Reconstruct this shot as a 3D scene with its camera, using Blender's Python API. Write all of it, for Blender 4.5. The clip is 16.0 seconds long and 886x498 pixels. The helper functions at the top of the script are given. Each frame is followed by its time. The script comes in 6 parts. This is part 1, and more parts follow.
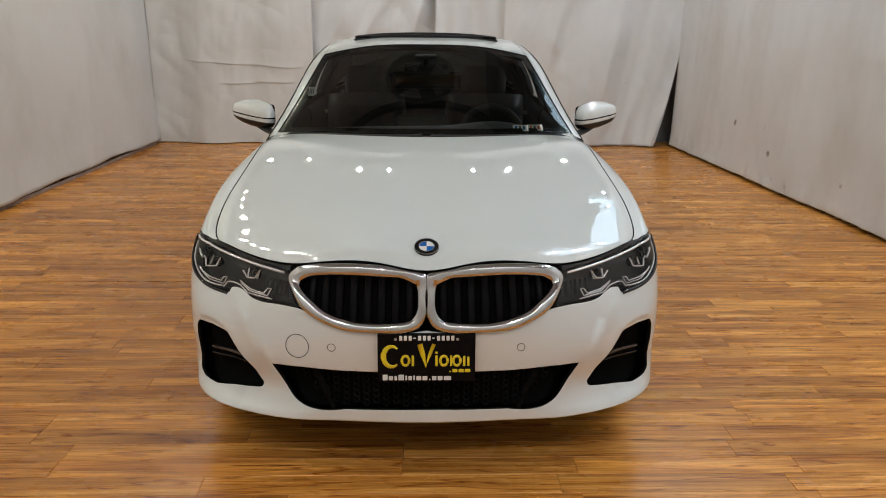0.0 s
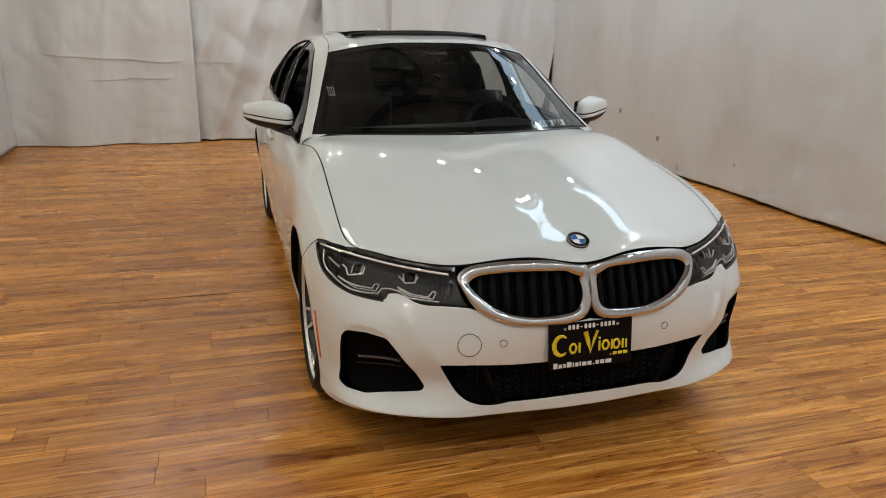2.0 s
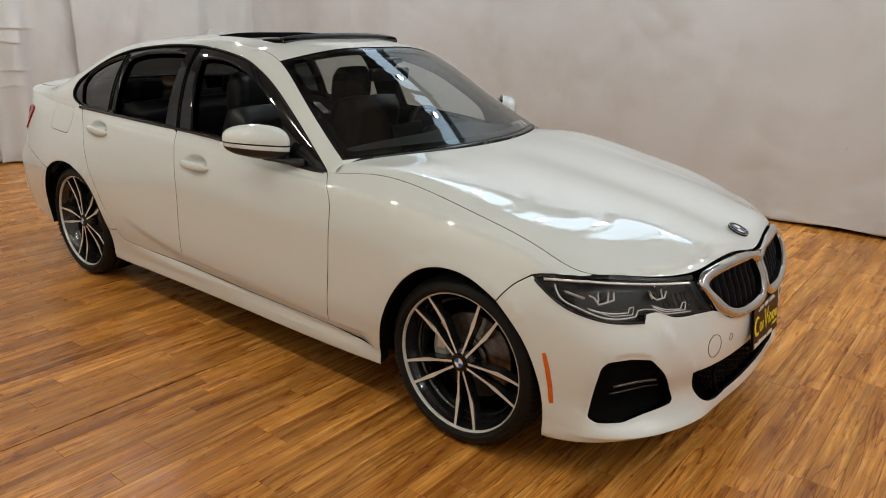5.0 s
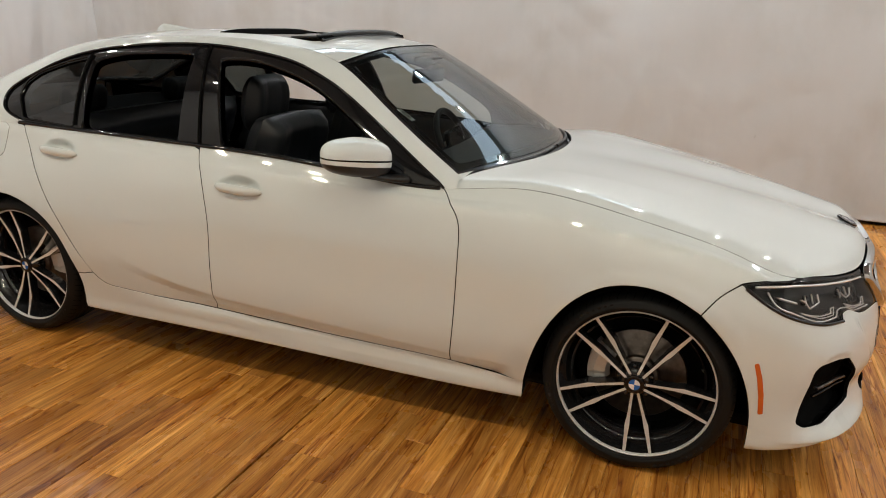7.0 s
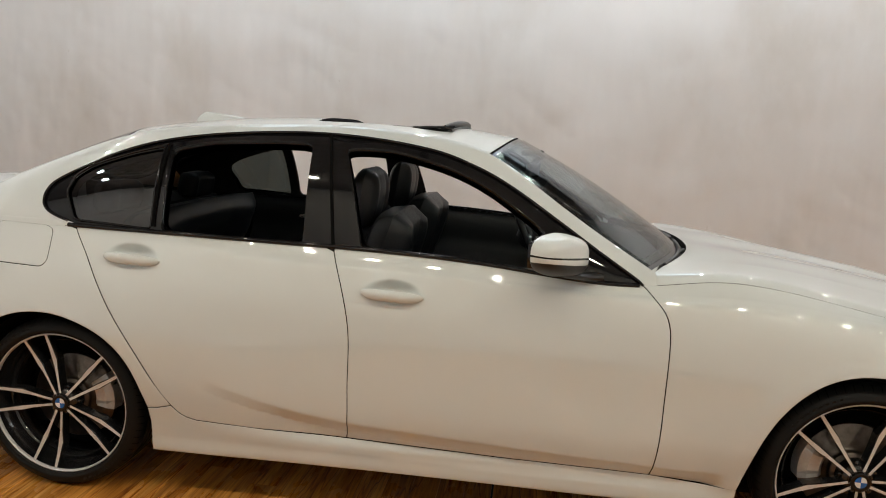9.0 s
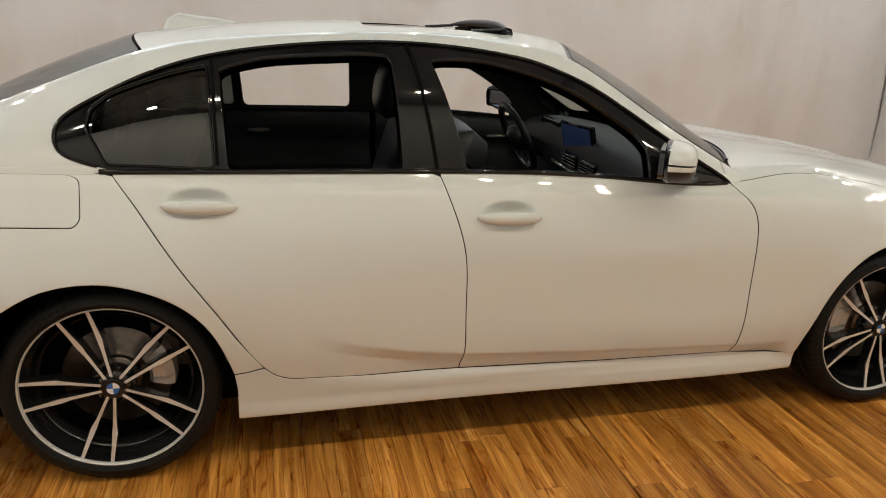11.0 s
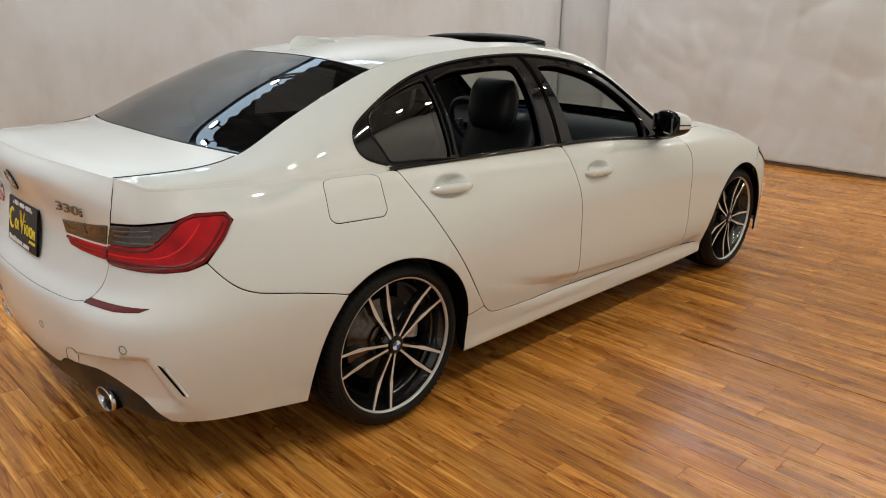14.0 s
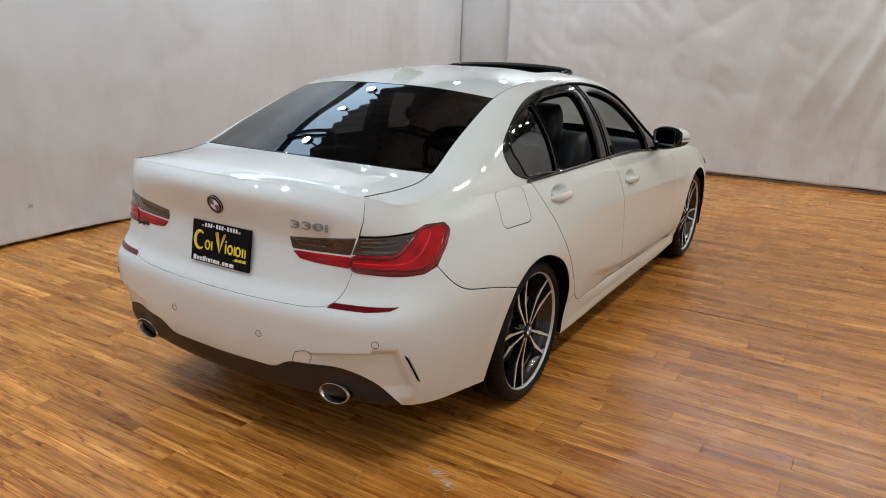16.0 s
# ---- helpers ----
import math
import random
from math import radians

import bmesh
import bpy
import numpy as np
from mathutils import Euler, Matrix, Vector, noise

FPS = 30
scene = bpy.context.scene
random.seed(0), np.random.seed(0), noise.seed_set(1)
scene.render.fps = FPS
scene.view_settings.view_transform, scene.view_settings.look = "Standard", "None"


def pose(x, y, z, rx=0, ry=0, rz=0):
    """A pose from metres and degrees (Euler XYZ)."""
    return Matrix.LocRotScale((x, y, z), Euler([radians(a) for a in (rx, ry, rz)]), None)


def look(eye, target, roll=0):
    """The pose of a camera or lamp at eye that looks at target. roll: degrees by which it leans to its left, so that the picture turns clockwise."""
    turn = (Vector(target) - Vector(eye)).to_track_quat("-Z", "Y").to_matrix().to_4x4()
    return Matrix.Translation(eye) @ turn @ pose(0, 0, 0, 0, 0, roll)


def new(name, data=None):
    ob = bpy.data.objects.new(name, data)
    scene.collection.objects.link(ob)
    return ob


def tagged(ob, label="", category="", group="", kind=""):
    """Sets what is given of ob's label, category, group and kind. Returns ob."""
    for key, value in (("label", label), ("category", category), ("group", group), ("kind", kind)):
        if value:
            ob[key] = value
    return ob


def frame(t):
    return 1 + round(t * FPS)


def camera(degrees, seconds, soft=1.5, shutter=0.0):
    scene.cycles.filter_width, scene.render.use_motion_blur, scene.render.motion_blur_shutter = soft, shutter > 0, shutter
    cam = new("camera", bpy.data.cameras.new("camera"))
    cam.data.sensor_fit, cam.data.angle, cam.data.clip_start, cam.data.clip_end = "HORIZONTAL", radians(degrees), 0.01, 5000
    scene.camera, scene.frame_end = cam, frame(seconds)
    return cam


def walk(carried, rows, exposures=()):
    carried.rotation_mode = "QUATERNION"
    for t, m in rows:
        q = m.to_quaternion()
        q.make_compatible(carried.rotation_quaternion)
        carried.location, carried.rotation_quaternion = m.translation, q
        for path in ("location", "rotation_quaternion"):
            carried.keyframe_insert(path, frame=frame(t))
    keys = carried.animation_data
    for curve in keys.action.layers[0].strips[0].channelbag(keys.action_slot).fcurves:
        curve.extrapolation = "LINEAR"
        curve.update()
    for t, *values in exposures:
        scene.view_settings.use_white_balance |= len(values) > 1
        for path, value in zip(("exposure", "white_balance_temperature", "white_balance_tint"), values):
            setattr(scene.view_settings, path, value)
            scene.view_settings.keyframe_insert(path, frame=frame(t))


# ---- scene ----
cam = camera(62.7, 16.0, soft=1.0)
PATH = [
    (0, (-0.007, -2.969, 1.496), (0.044, -1.058, 0.908), 0.5),
    (0.5, (-0.179, -3.038, 1.495), (-0.12, -1.13, 0.9), 0.7),
    (1, (-0.4, -3.031, 1.501), (-0.276, -1.127, 0.899), 0.6),
    (1.5, (-0.716, -2.928, 1.511), (-0.358, -1.055, 0.908), 1.0),
    (2, (-1.166, -2.865, 1.529), (-0.606, -1.043, 0.923), 1.1),
    (2.5, (-1.556, -2.732, 1.532), (-0.77, -0.995, 0.929), 1.3),
    (3, (-1.926, -2.559, 1.536), (-0.956, -0.917, 0.936), 1.6),
    (3.5, (-2.249, -2.357, 1.562), (-1.114, -0.826, 0.956), 1.5),
    (4, (-2.43, -2.075, 1.562), (-1.169, -0.647, 0.953), 1.5),
    (4.2, (-2.504, -1.957, 1.558), (-1.198, -0.569, 0.951), 1.4),
    (6.3, (-3.156, -0.62, 1.51), (-1.429, 0.187, 0.905), 1.9),
    (6.5, (-3.174, -0.499, 1.495), (-1.427, 0.265, 0.894), 1.9),
    (7, (-3.212, -0.168, 1.511), (-1.428, 0.507, 0.91), 1.9),
    (7.5, (-3.301, 0.19, 1.513), (-1.491, 0.8, 0.922), 2.0),
    (8, (-3.305, 0.481, 1.443), (-1.43, 1.032, 1.019), 2.1),
    (8.2, (-3.304, 0.607, 1.415), (-1.402, 1.115, 1.064), 2.4),
    (10.3, (-3.155, 1.898, 1.421), (-1.26, 1.659, 0.828), 1.9),
    (10.5, (-3.135, 2.006, 1.441), (-1.253, 1.71, 0.831), 1.8),
    (11, (-3.056, 2.337, 1.471), (-1.206, 1.891, 0.858), 1.8),
    (11.5, (-3.029, 2.67, 1.49), (-1.23, 2.053, 0.871), 1.5),
    (12, (-2.927, 2.973, 1.473), (-1.2, 2.167, 0.864), 1.4),
    (12.5, (-2.801, 3.305, 1.524), (-1.168, 2.334, 0.901), 1.8),
    (13, (-2.775, 3.681, 1.536), (-1.256, 2.536, 0.919), 1.5),
    (13.5, (-2.802, 4.09, 1.544), (-1.382, 2.822, 0.93), 1.4),
    (14, (-2.782, 4.525, 1.532), (-1.431, 3.18, 0.925), 1.2),
    (14.5, (-2.737, 4.931, 1.566), (-1.473, 3.507, 0.953), 1.3),
    (15, (-2.62, 5.277, 1.594), (-1.426, 3.794, 0.982), 1.6),
    (15.5, (-2.391, 5.535, 1.604), (-1.298, 3.965, 1.019), 1.7),
    (16, (-2.113, 5.674, 1.595), (-1.113, 4.034, 1.036), 1.7),
]
walk(cam, [(t, look(e, g, r)) for t, e, g, r in PATH], [(0, -.38, 6450, 10), (4, -.36, 6400, 10), (6.5, -.17, 6650, 11), (8.2, -.22, 6500, 11), (10.5, -.15, 6850, 11), (12.5, -.15, 6700, 11), (14.5, -.15, 6400, 10), (16, -.16, 6000, 10)])
# world: a closed hall, lit by its own lamps
world = bpy.data.worlds.new("world")
scene.world = world
world.use_nodes = True
world.node_tree.nodes["Background"].inputs["Color"].default_value = (0.02, 0.02, 0.022, 1)
world.node_tree.nodes["Background"].inputs["Strength"].default_value = 0.2
scene.view_settings.exposure = 0.0

LAMP_Z = 3.75
LAMP_GLOW = 440.0
# a ring of round hall lamps along the four sides: (x, y)
# the row at y -3.65 is unseen, added to brighten the car's front
LAMPS = [(x, 5.2) for x in (-2.35, -1.65, -0.95, -0.25, 0.5, 1.3, 2.1)] + [(2.65, y) for y in (-2.4, -1.3, -0.3, 0.4, 1.1, 2.0, 3.0, 4.1)] \
    + [(-2.65, -2.4 + 0.59 * k) for k in range(12)] + [(x, -3.65) for x in (-2.4, -1.6, -0.8, 0.0, 0.8, 1.6, 2.4)]


# ---- materials ----
def nodes_of(name):
    m = bpy.data.materials.new(name)
    m.use_nodes = True
    t = m.node_tree
    return m, t, t.nodes["Principled BSDF"]


def link(t, a, b):
    t.links.new(a, b)


def mapped(t, scale=(1, 1, 1), space="Object"):
    c = t.nodes.new("ShaderNodeTexCoord")
    m = t.nodes.new("ShaderNodeMapping")
    m.inputs["Scale"].default_value = scale
    link(t, c.outputs[space], m.inputs["Vector"])
    return m.outputs["Vector"]


def noise_node(t, vec, scale, detail=3.0, rough=0.55):
    n = t.nodes.new("ShaderNodeTexNoise")
    n.inputs["Scale"].default_value = scale
    n.inputs["Detail"].default_value = detail
    n.inputs["Roughness"].default_value = rough
    if vec is not None:
        link(t, vec, n.inputs["Vector"])
    return n.outputs["Fac"]


def ramp(t, fac, stops):
    r = t.nodes.new("ShaderNodeValToRGB")
    while len(r.color_ramp.elements) < len(stops):
        r.color_ramp.elements.new(0.5)
    for e, (p, c) in zip(r.color_ramp.elements, stops):
        e.position, e.color = p, (*c, 1)
    link(t, fac, r.inputs["Fac"])
    return r.outputs["Color"]


def bump(t, b, height, strength, distance=0.01):
    n = t.nodes.new("ShaderNodeBump")
    n.inputs["Strength"].default_value = strength
    n.inputs["Distance"].default_value = distance
    link(t, height, n.inputs["Height"])
    link(t, n.outputs["Normal"], b.inputs["Normal"])
    return n


def plain(name, color, rough=0.5, metal=0.0, coat=0.0, vary=0.06, scale=30.0, relief=0.0, spec=0.5):
    """A surface with slight unevenness of tone and gloss."""
    m, t, b = nodes_of(name)
    v = mapped(t)
    f = noise_node(t, v, scale)
    lo, hi = [c * (1 - vary) for c in color], [min(1, c * (1 + vary)) for c in color]
    link(t, ramp(t, f, [(0.3, lo), (0.7, hi)]), b.inputs["Base Color"])
    g = t.nodes.new("ShaderNodeMapRange")
    g.inputs["To Min"].default_value, g.inputs["To Max"].default_value = max(0, rough - 0.04), min(1, rough + 0.04)
    link(t, noise_node(t, v, scale * 0.3), g.inputs["Value"])
    link(t, g.outputs["Result"], b.inputs["Roughness"])
    b.inputs["Metallic"].default_value = metal
    b.inputs["Coat Weight"].default_value = coat
    b.inputs["Coat Roughness"].default_value = 0.03
    b.inputs["Specular IOR Level"].default_value = spec
    if relief:
        bump(t, b, noise_node(t, v, scale * 4), relief, 0.004)
    return m


def pane(name, tint, ior=1.5, rough=0.0):
    """Thin glass: see-through with its tint, mirroring at the Fresnel rate."""
    m, t, b = nodes_of(name)
    t.nodes.remove(b)
    tr, gl, mx = t.nodes.new("ShaderNodeBsdfTransparent"), t.nodes.new("ShaderNodeBsdfGlossy"), t.nodes.new("ShaderNodeMixShader")
    face = t.nodes.new("ShaderNodeLayerWeight")
    face.inputs["Blend"].default_value = 0.5
    f0 = ((ior - 1) / (ior + 1)) ** 2
    pw, fr = t.nodes.new("ShaderNodeMath"), t.nodes.new("ShaderNodeMath")
    pw.operation, fr.operation = "POWER", "MULTIPLY_ADD"
    pw.inputs[1].default_value = 5.0
    link(t, face.outputs["Facing"], pw.inputs[0])
    link(t, pw.outputs[0], fr.inputs[0])
    fr.inputs[1].default_value, fr.inputs[2].default_value = 1 - f0, f0
    tr.inputs["Color"].default_value = (*tint, 1)
    gl.inputs["Roughness"].default_value = rough
    link(t, fr.outputs[0], mx.inputs["Fac"])
    link(t, tr.outputs[0], mx.inputs[1])
    link(t, gl.outputs[0], mx.inputs[2])
    link(t, mx.outputs[0], t.nodes["Material Output"].inputs["Surface"])
    return m


def paint_material():
    """White car paint: fine flake under a clear coat, a little orange peel."""
    m, t, b = nodes_of("white_paint")
    v = mapped(t)
    f = noise_node(t, v, 900.0, 1.0)
    link(t, ramp(t, f, [(0.35, (0.665, 0.70, 0.695)), (0.7, (0.725, 0.765, 0.76))]), b.inputs["Base Color"])
    b.inputs["Roughness"].default_value = 0.5
    b.inputs["Specular IOR Level"].default_value = 0.0
    b.inputs["Coat IOR"].default_value = 2.0
    b.inputs["Coat Weight"].default_value = 1.0
    b.inputs["Coat Roughness"].default_value = 0.008
    n = t.nodes.new("ShaderNodeBump")
    n.inputs["Strength"].default_value, n.inputs["Distance"].default_value = 0.010, 0.002
    link(t, noise_node(t, v, 240.0, 1.0), n.inputs["Height"])
    link(t, n.outputs["Normal"], b.inputs["Coat Normal"])
    return m


def plank_material():
    """Oiled maple-look boards: tone by board, long grain, dark streaks."""
    m, t, b = nodes_of("plank_wood")
    info = t.nodes.new("ShaderNodeObjectInfo")
    isl = t.nodes.new("ShaderNodeNewGeometry")
    add = t.nodes.new("ShaderNodeMath")
    add.operation = "ADD"
    link(t, info.outputs["Random"], add.inputs[0])
    link(t, isl.outputs["Random Per Island"], add.inputs[1])
    c = t.nodes.new("ShaderNodeTexCoord")
    gc = t.nodes.new("ShaderNodeNewGeometry")
    shift = t.nodes.new("ShaderNodeVectorMath")
    shift.operation = "MULTIPLY_ADD"
    comb = t.nodes.new("ShaderNodeCombineXYZ")
    for k, f in zip(("X", "Y", "Z"), (17.0, 31.0, 7.0)):
        mm = t.nodes.new("ShaderNodeMath")
        mm.operation = "MULTIPLY"
        mm.inputs[1].default_value = f
        link(t, add.outputs[0], mm.inputs[0])
        link(t, mm.outputs[0], comb.inputs[k])
    shift.inputs[1].default_value = (1, 1, 1)
    link(t, gc.outputs["Position"], shift.inputs[0])
    link(t, comb.outputs[0], shift.inputs[2])

    def stretched(sx, sy):
        k = t.nodes.new("ShaderNodeMapping")
        k.inputs["Scale"].default_value = (sx, sy, 1)
        link(t, shift.outputs[0], k.inputs["Vector"])
        return k.outputs["Vector"]
    grain = noise_node(t, stretched(1.6, 46), 1.0, 7.0, 0.66)
    broad = noise_node(t, stretched(0.9, 9), 1.0, 3.0, 0.5)
    streak = noise_node(t, stretched(2.4, 26), 1.0, 4.0, 0.6)
    base = ramp(t, grain, [(0.26, (0.25, 0.086, 0.017)), (0.42, (0.50, 0.206, 0.038)), (0.54, (0.62, 0.288, 0.062)), (0.72, (0.79, 0.440, 0.140))])
    tone = ramp(t, broad, [(0.30, (0.62, 0.52, 0.40)), (0.64, (1.0, 1.0, 1.0))])
    board = t.nodes.new("ShaderNodeMapRange")
    board.inputs["From Max"].default_value = 2.0
    board.inputs["To Min"].default_value, board.inputs["To Max"].default_value = 0.64, 1.32
    link(t, add.outputs[0], board.inputs["Value"])
    dark = ramp(t, streak, [(0.26, (0.16, 0.075, 0.03)), (0.30, (0.5, 0.36, 0.25)), (0.35, (1, 1, 1))])

    def times(a, bb):
        x = t.nodes.new("ShaderNodeMix")
        x.data_type, x.blend_type = "RGBA", "MULTIPLY"
        x.inputs["Factor"].default_value = 1
        link(t, a, x.inputs["A"])
        link(t, bb, x.inputs["B"])
        return x.outputs["Result"]
    hair = ramp(t, noise_node(t, stretched(6.0, 120), 1.0, 4.0, 0.7), [(0.33, (0.70, 0.57, 0.46)), (0.44, (0.93, 0.91, 0.88)), (0.62, (1.16, 1.16, 1.15))])
    knots = ramp(t, noise_node(t, stretched(7.0, 30), 1.0, 3.0, 0.6), [(0.24, (0.22, 0.09, 0.04)), (0.31, (0.85, 0.78, 0.7)), (0.36, (1, 1, 1))])
    # thin curving growth lines
    vein = t.nodes.new("ShaderNodeMath")
    vein.operation = "SUBTRACT"
    vein.inputs[1].default_value = 0.5
    link(t, noise_node(t, stretched(1.1, 15), 1.0, 2.5, 0.5), vein.inputs[0])
    thin = t.nodes.new("ShaderNodeMath")
    thin.operation = "ABSOLUTE"
    link(t, vein.outputs[0], thin.inputs[0])
    veins = ramp(t, thin.outputs[0], [(0.0, (0.46, 0.30, 0.19)), (0.006, (0.70, 0.56, 0.46)), (0.018, (1, 1, 1))])
    # narrow strips of slightly different tone within a board
    sep = t.nodes.new("ShaderNodeSeparateXYZ")
    link(t, shift.outputs[0], sep.inputs[0])
    snap = t.nodes.new("ShaderNodeMath")
    snap.operation = "SNAP"
    snap.inputs[1].default_value = 0.026
    link(t, sep.outputs["Y"], snap.inputs[0])
    lane = t.nodes.new("ShaderNodeCombineXYZ")
    slow = t.nodes.new("ShaderNodeMath")
    slow.operation = "MULTIPLY"
    slow.inputs[1].default_value = 0.05
    link(t, sep.outputs["X"], slow.inputs[0])
    link(t, slow.outputs[0], lane.inputs["X"])
    link(t, snap.outputs[0], lane.inputs["Y"])
    strips = ramp(t, noise_node(t, lane.outputs[0], 23.0, 1.0), [(0.30, (0.70, 0.63, 0.56)), (0.5, (0.97, 0.96, 0.95)), (0.70, (1.16, 1.17, 1.18))])
    col = times(times(times(times(times(times(times(base, tone), dark), hair), knots), veins), strips), board.outputs["Result"])
    link(t, col, b.inputs["Base Color"])
    g = t.nodes.new("ShaderNodeMapRange")
    g.inputs["To Min"].default_value, g.inputs["To Max"].default_value = 0.17, 0.40
    link(t, noise_node(t, stretched(3, 6), 1.0, 4.0), g.inputs["Value"])
    link(t, g.outputs["Result"], b.inputs["Roughness"])
    b.inputs["Specular IOR Level"].default_value = 0.32
    bump(t, b, grain, 0.10, 0.003)
    return m


def cloth_material(name="canvas_cloth", soil=0.6, low=0.20, spots_at=()):
    """Unbleached canvas: weave, faint smudges, yellowed patches, a few stains."""
    m, t, b = nodes_of(name)
    v = mapped(t)
    smudge = noise_node(t, mapped(t, (0.6, 0.6, 0.35)), 1.6, 5.0, 0.6)
    base = ramp(t, smudge, [(0.25, (0.52, 0.51, 0.48)), (0.5, (0.61, 0.615, 0.61)), (0.75, (0.64, 0.645, 0.645))])
    spots = ramp(t, noise_node(t, mapped(t, (1, 1, 0.8)), 5.5, 4.0, 0.7), [(low, (0.42, 0.36, 0.28)), (low + 0.09, (1, 1, 1))])
    x = t.nodes.new("ShaderNodeMix")
    x.data_type, x.blend_type = "RGBA", "MULTIPLY"
    x.inputs["Factor"].default_value = soil
    link(t, base, x.inputs["A"])
    link(t, spots, x.inputs["B"])
    col = x.outputs["Result"]
    for px, py, pz, r in spots_at:
        far = t.nodes.new("ShaderNodeVectorMath")
        far.operation = "DISTANCE"
        jig = t.nodes.new("ShaderNodeMix")
        jig.data_type, jig.blend_type = "RGBA", "ADD"
        jig.inputs["Factor"].default_value = 0.05
        nz = t.nodes.new("ShaderNodeTexNoise")
        nz.inputs["Scale"].default_value = 40
        link(t, v, nz.inputs["Vector"])
        link(t, v, jig.inputs["A"])
        link(t, nz.outputs["Color"], jig.inputs["B"])
        link(t, jig.outputs["Result"], far.inputs[0])
        far.inputs[1].default_value = (px + 0.025, py + 0.025, pz + 0.025)
        y = t.nodes.new("ShaderNodeMix")
        y.data_type, y.blend_type = "RGBA", "MULTIPLY"
        y.inputs["Factor"].default_value = 0.8
        link(t, col, y.inputs["A"])
        link(t, ramp(t, far.outputs["Value"], [(r * 0.6, (0.22, 0.19, 0.15)), (r * 1.3, (1, 1, 1))]), y.inputs["B"])
        col = y.outputs["Result"]
    link(t, col, b.inputs["Base Color"])
    b.inputs["Roughness"].default_value = 0.9
    b.inputs["Specular IOR Level"].default_value = 0.15
    wrinkle = noise_node(t, mapped(t, (1, 1, 0.25)), 3.2, 2.0, 0.5)
    cross = noise_node(t, mapped(t, (0.6, 0.6, 1.3)), 1.4, 2.5, 0.5)
    fine = noise_node(t, v, 420.0, 2.0)
    s1, s2 = t.nodes.new("ShaderNodeMath"), t.nodes.new("ShaderNodeMath")
    s1.operation, s2.operation = "ADD", "MULTIPLY_ADD"
    link(t, wrinkle, s1.inputs[0])
    link(t, cross, s1.inputs[1])
    link(t, fine, s2.inputs[0])
    s2.inputs[1].default_value = 0.008
    link(t, s1.outputs[0], s2.inputs[2])
    bump(t, b, s2.outputs[0], 0.45, 0.05)
    return m


STAINS = [(3.27, 4.69, 0.54, 0.030), (3.30, 3.92, 0.34, 0.028), (3.34, 2.73, 0.28, 0.024)]
PAINT = paint_material()
WOOD = plank_material()
CLOTH = cloth_material(spots_at=STAINS)
HEM_CLOTH = cloth_material("soiled_canvas", 0.5, 0.24)
BLACK_GLOSS = plain("gloss_black", (0.006, 0.006, 0.007), 0.05, vary=0.02, spec=0.42)
SLAT = plain("slat_black", (0.004, 0.004, 0.005), 0.25, scale=40, spec=0.10)
BLACK_PLASTIC = plain("black_plastic", (0.012, 0.012, 0.013), 0.45, relief=0.05, scale=60)
DARK_GREY = plain("grey_plastic", (0.012, 0.0115, 0.011), 0.5, relief=0.08, scale=60)
HONEY = plain("honeycomb_black", (0.006, 0.006, 0.006), 0.5, scale=60, spec=0.14)
VOID = plain("dark_liner_and_gap_shade", (0.005, 0.005, 0.005), 0.9, spec=0.05)
CHROME = plain("chrome", (0.60, 0.60, 0.605), 0.07, metal=1.0, vary=0.02)
BADGE = plain("bright_badge_metal", (0.40, 0.40, 0.40), 0.14, metal=1.0, scale=60)
SATIN = plain("satin_metal", (0.55, 0.54, 0.52), 0.28, metal=1.0, scale=80)
MACHINED = plain("machined_alloy", (0.70, 0.70, 0.70), 0.34, metal=0.35, scale=120)
RIM_BLACK = plain("rim_lacquer", (0.010, 0.010, 0.011), 0.14, coat=0.6)
RUBBER = plain("tyre_rubber", (0.008, 0.008, 0.008), 0.55, scale=90, relief=0.1, spec=0.2)
STEEL = plain("brake_steel", (0.135, 0.115, 0.10), 0.34, metal=1.0, vary=0.25, scale=40)
CAST = plain("cast_alloy", (0.62, 0.62, 0.61), 0.42, metal=0.5, scale=80, relief=0.1)
LEATHER = plain("black_leather", (0.008, 0.009, 0.011), 0.42, scale=55, relief=0.25)
DASH = plain("dash_skin", (0.034, 0.036, 0.041), 0.55, scale=80, relief=0.2)
HEADLINER = plain("headliner_cloth", (0.018, 0.018, 0.019), 0.9, scale=120, relief=0.2)
WINDSCREEN = pane("screen_glass", (0.44, 0.49, 0.47), 1.85)
TINTED = pane("tinted_glass", (0.10, 0.115, 0.11), 2.0)
REAR_GLASS = pane("rear_glass", (0.045, 0.05, 0.05), 1.85)
LENS = pane("clear_lens", (0.90, 0.90, 0.90), 1.48)
FRIT = plain("black_frit", (0.006, 0.006, 0.007), 0.12)
MIRROR = plain("mirror_face", (0.10, 0.105, 0.115), 0.01, metal=1.0, vary=0.01)
AMBER = plain("amber_reflector", (0.62, 0.11, 0.015), 0.18, coat=0.6)
RED_LENS = plain("red_lens", (0.38, 0.0015, 0.006), 0.03, vary=0.35, scale=14, spec=0.28)
DARK_RED = plain("dark_red_lens", (0.11, 0.0015, 0.004), 0.08, coat=0.6, spec=0.3)
BRIGHT_RED = plain("bright_red_guide", (0.75, 0.012, 0.016), 0.1, spec=0.3)
SMOKED = plain("smoked_red_lens", (0.030, 0.022, 0.020), 0.04, coat=1.0, vary=0.3, scale=24, spec=0.5)
BLUE = plain("blue_enamel", (0.01, 0.12, 0.42), 0.2, coat=0.8)
WHITE = plain("white_enamel", (0.75, 0.75, 0.74), 0.25, coat=0.6)
YELLOW = plain("yellow_print", (0.80, 0.62, 0.02), 0.4)
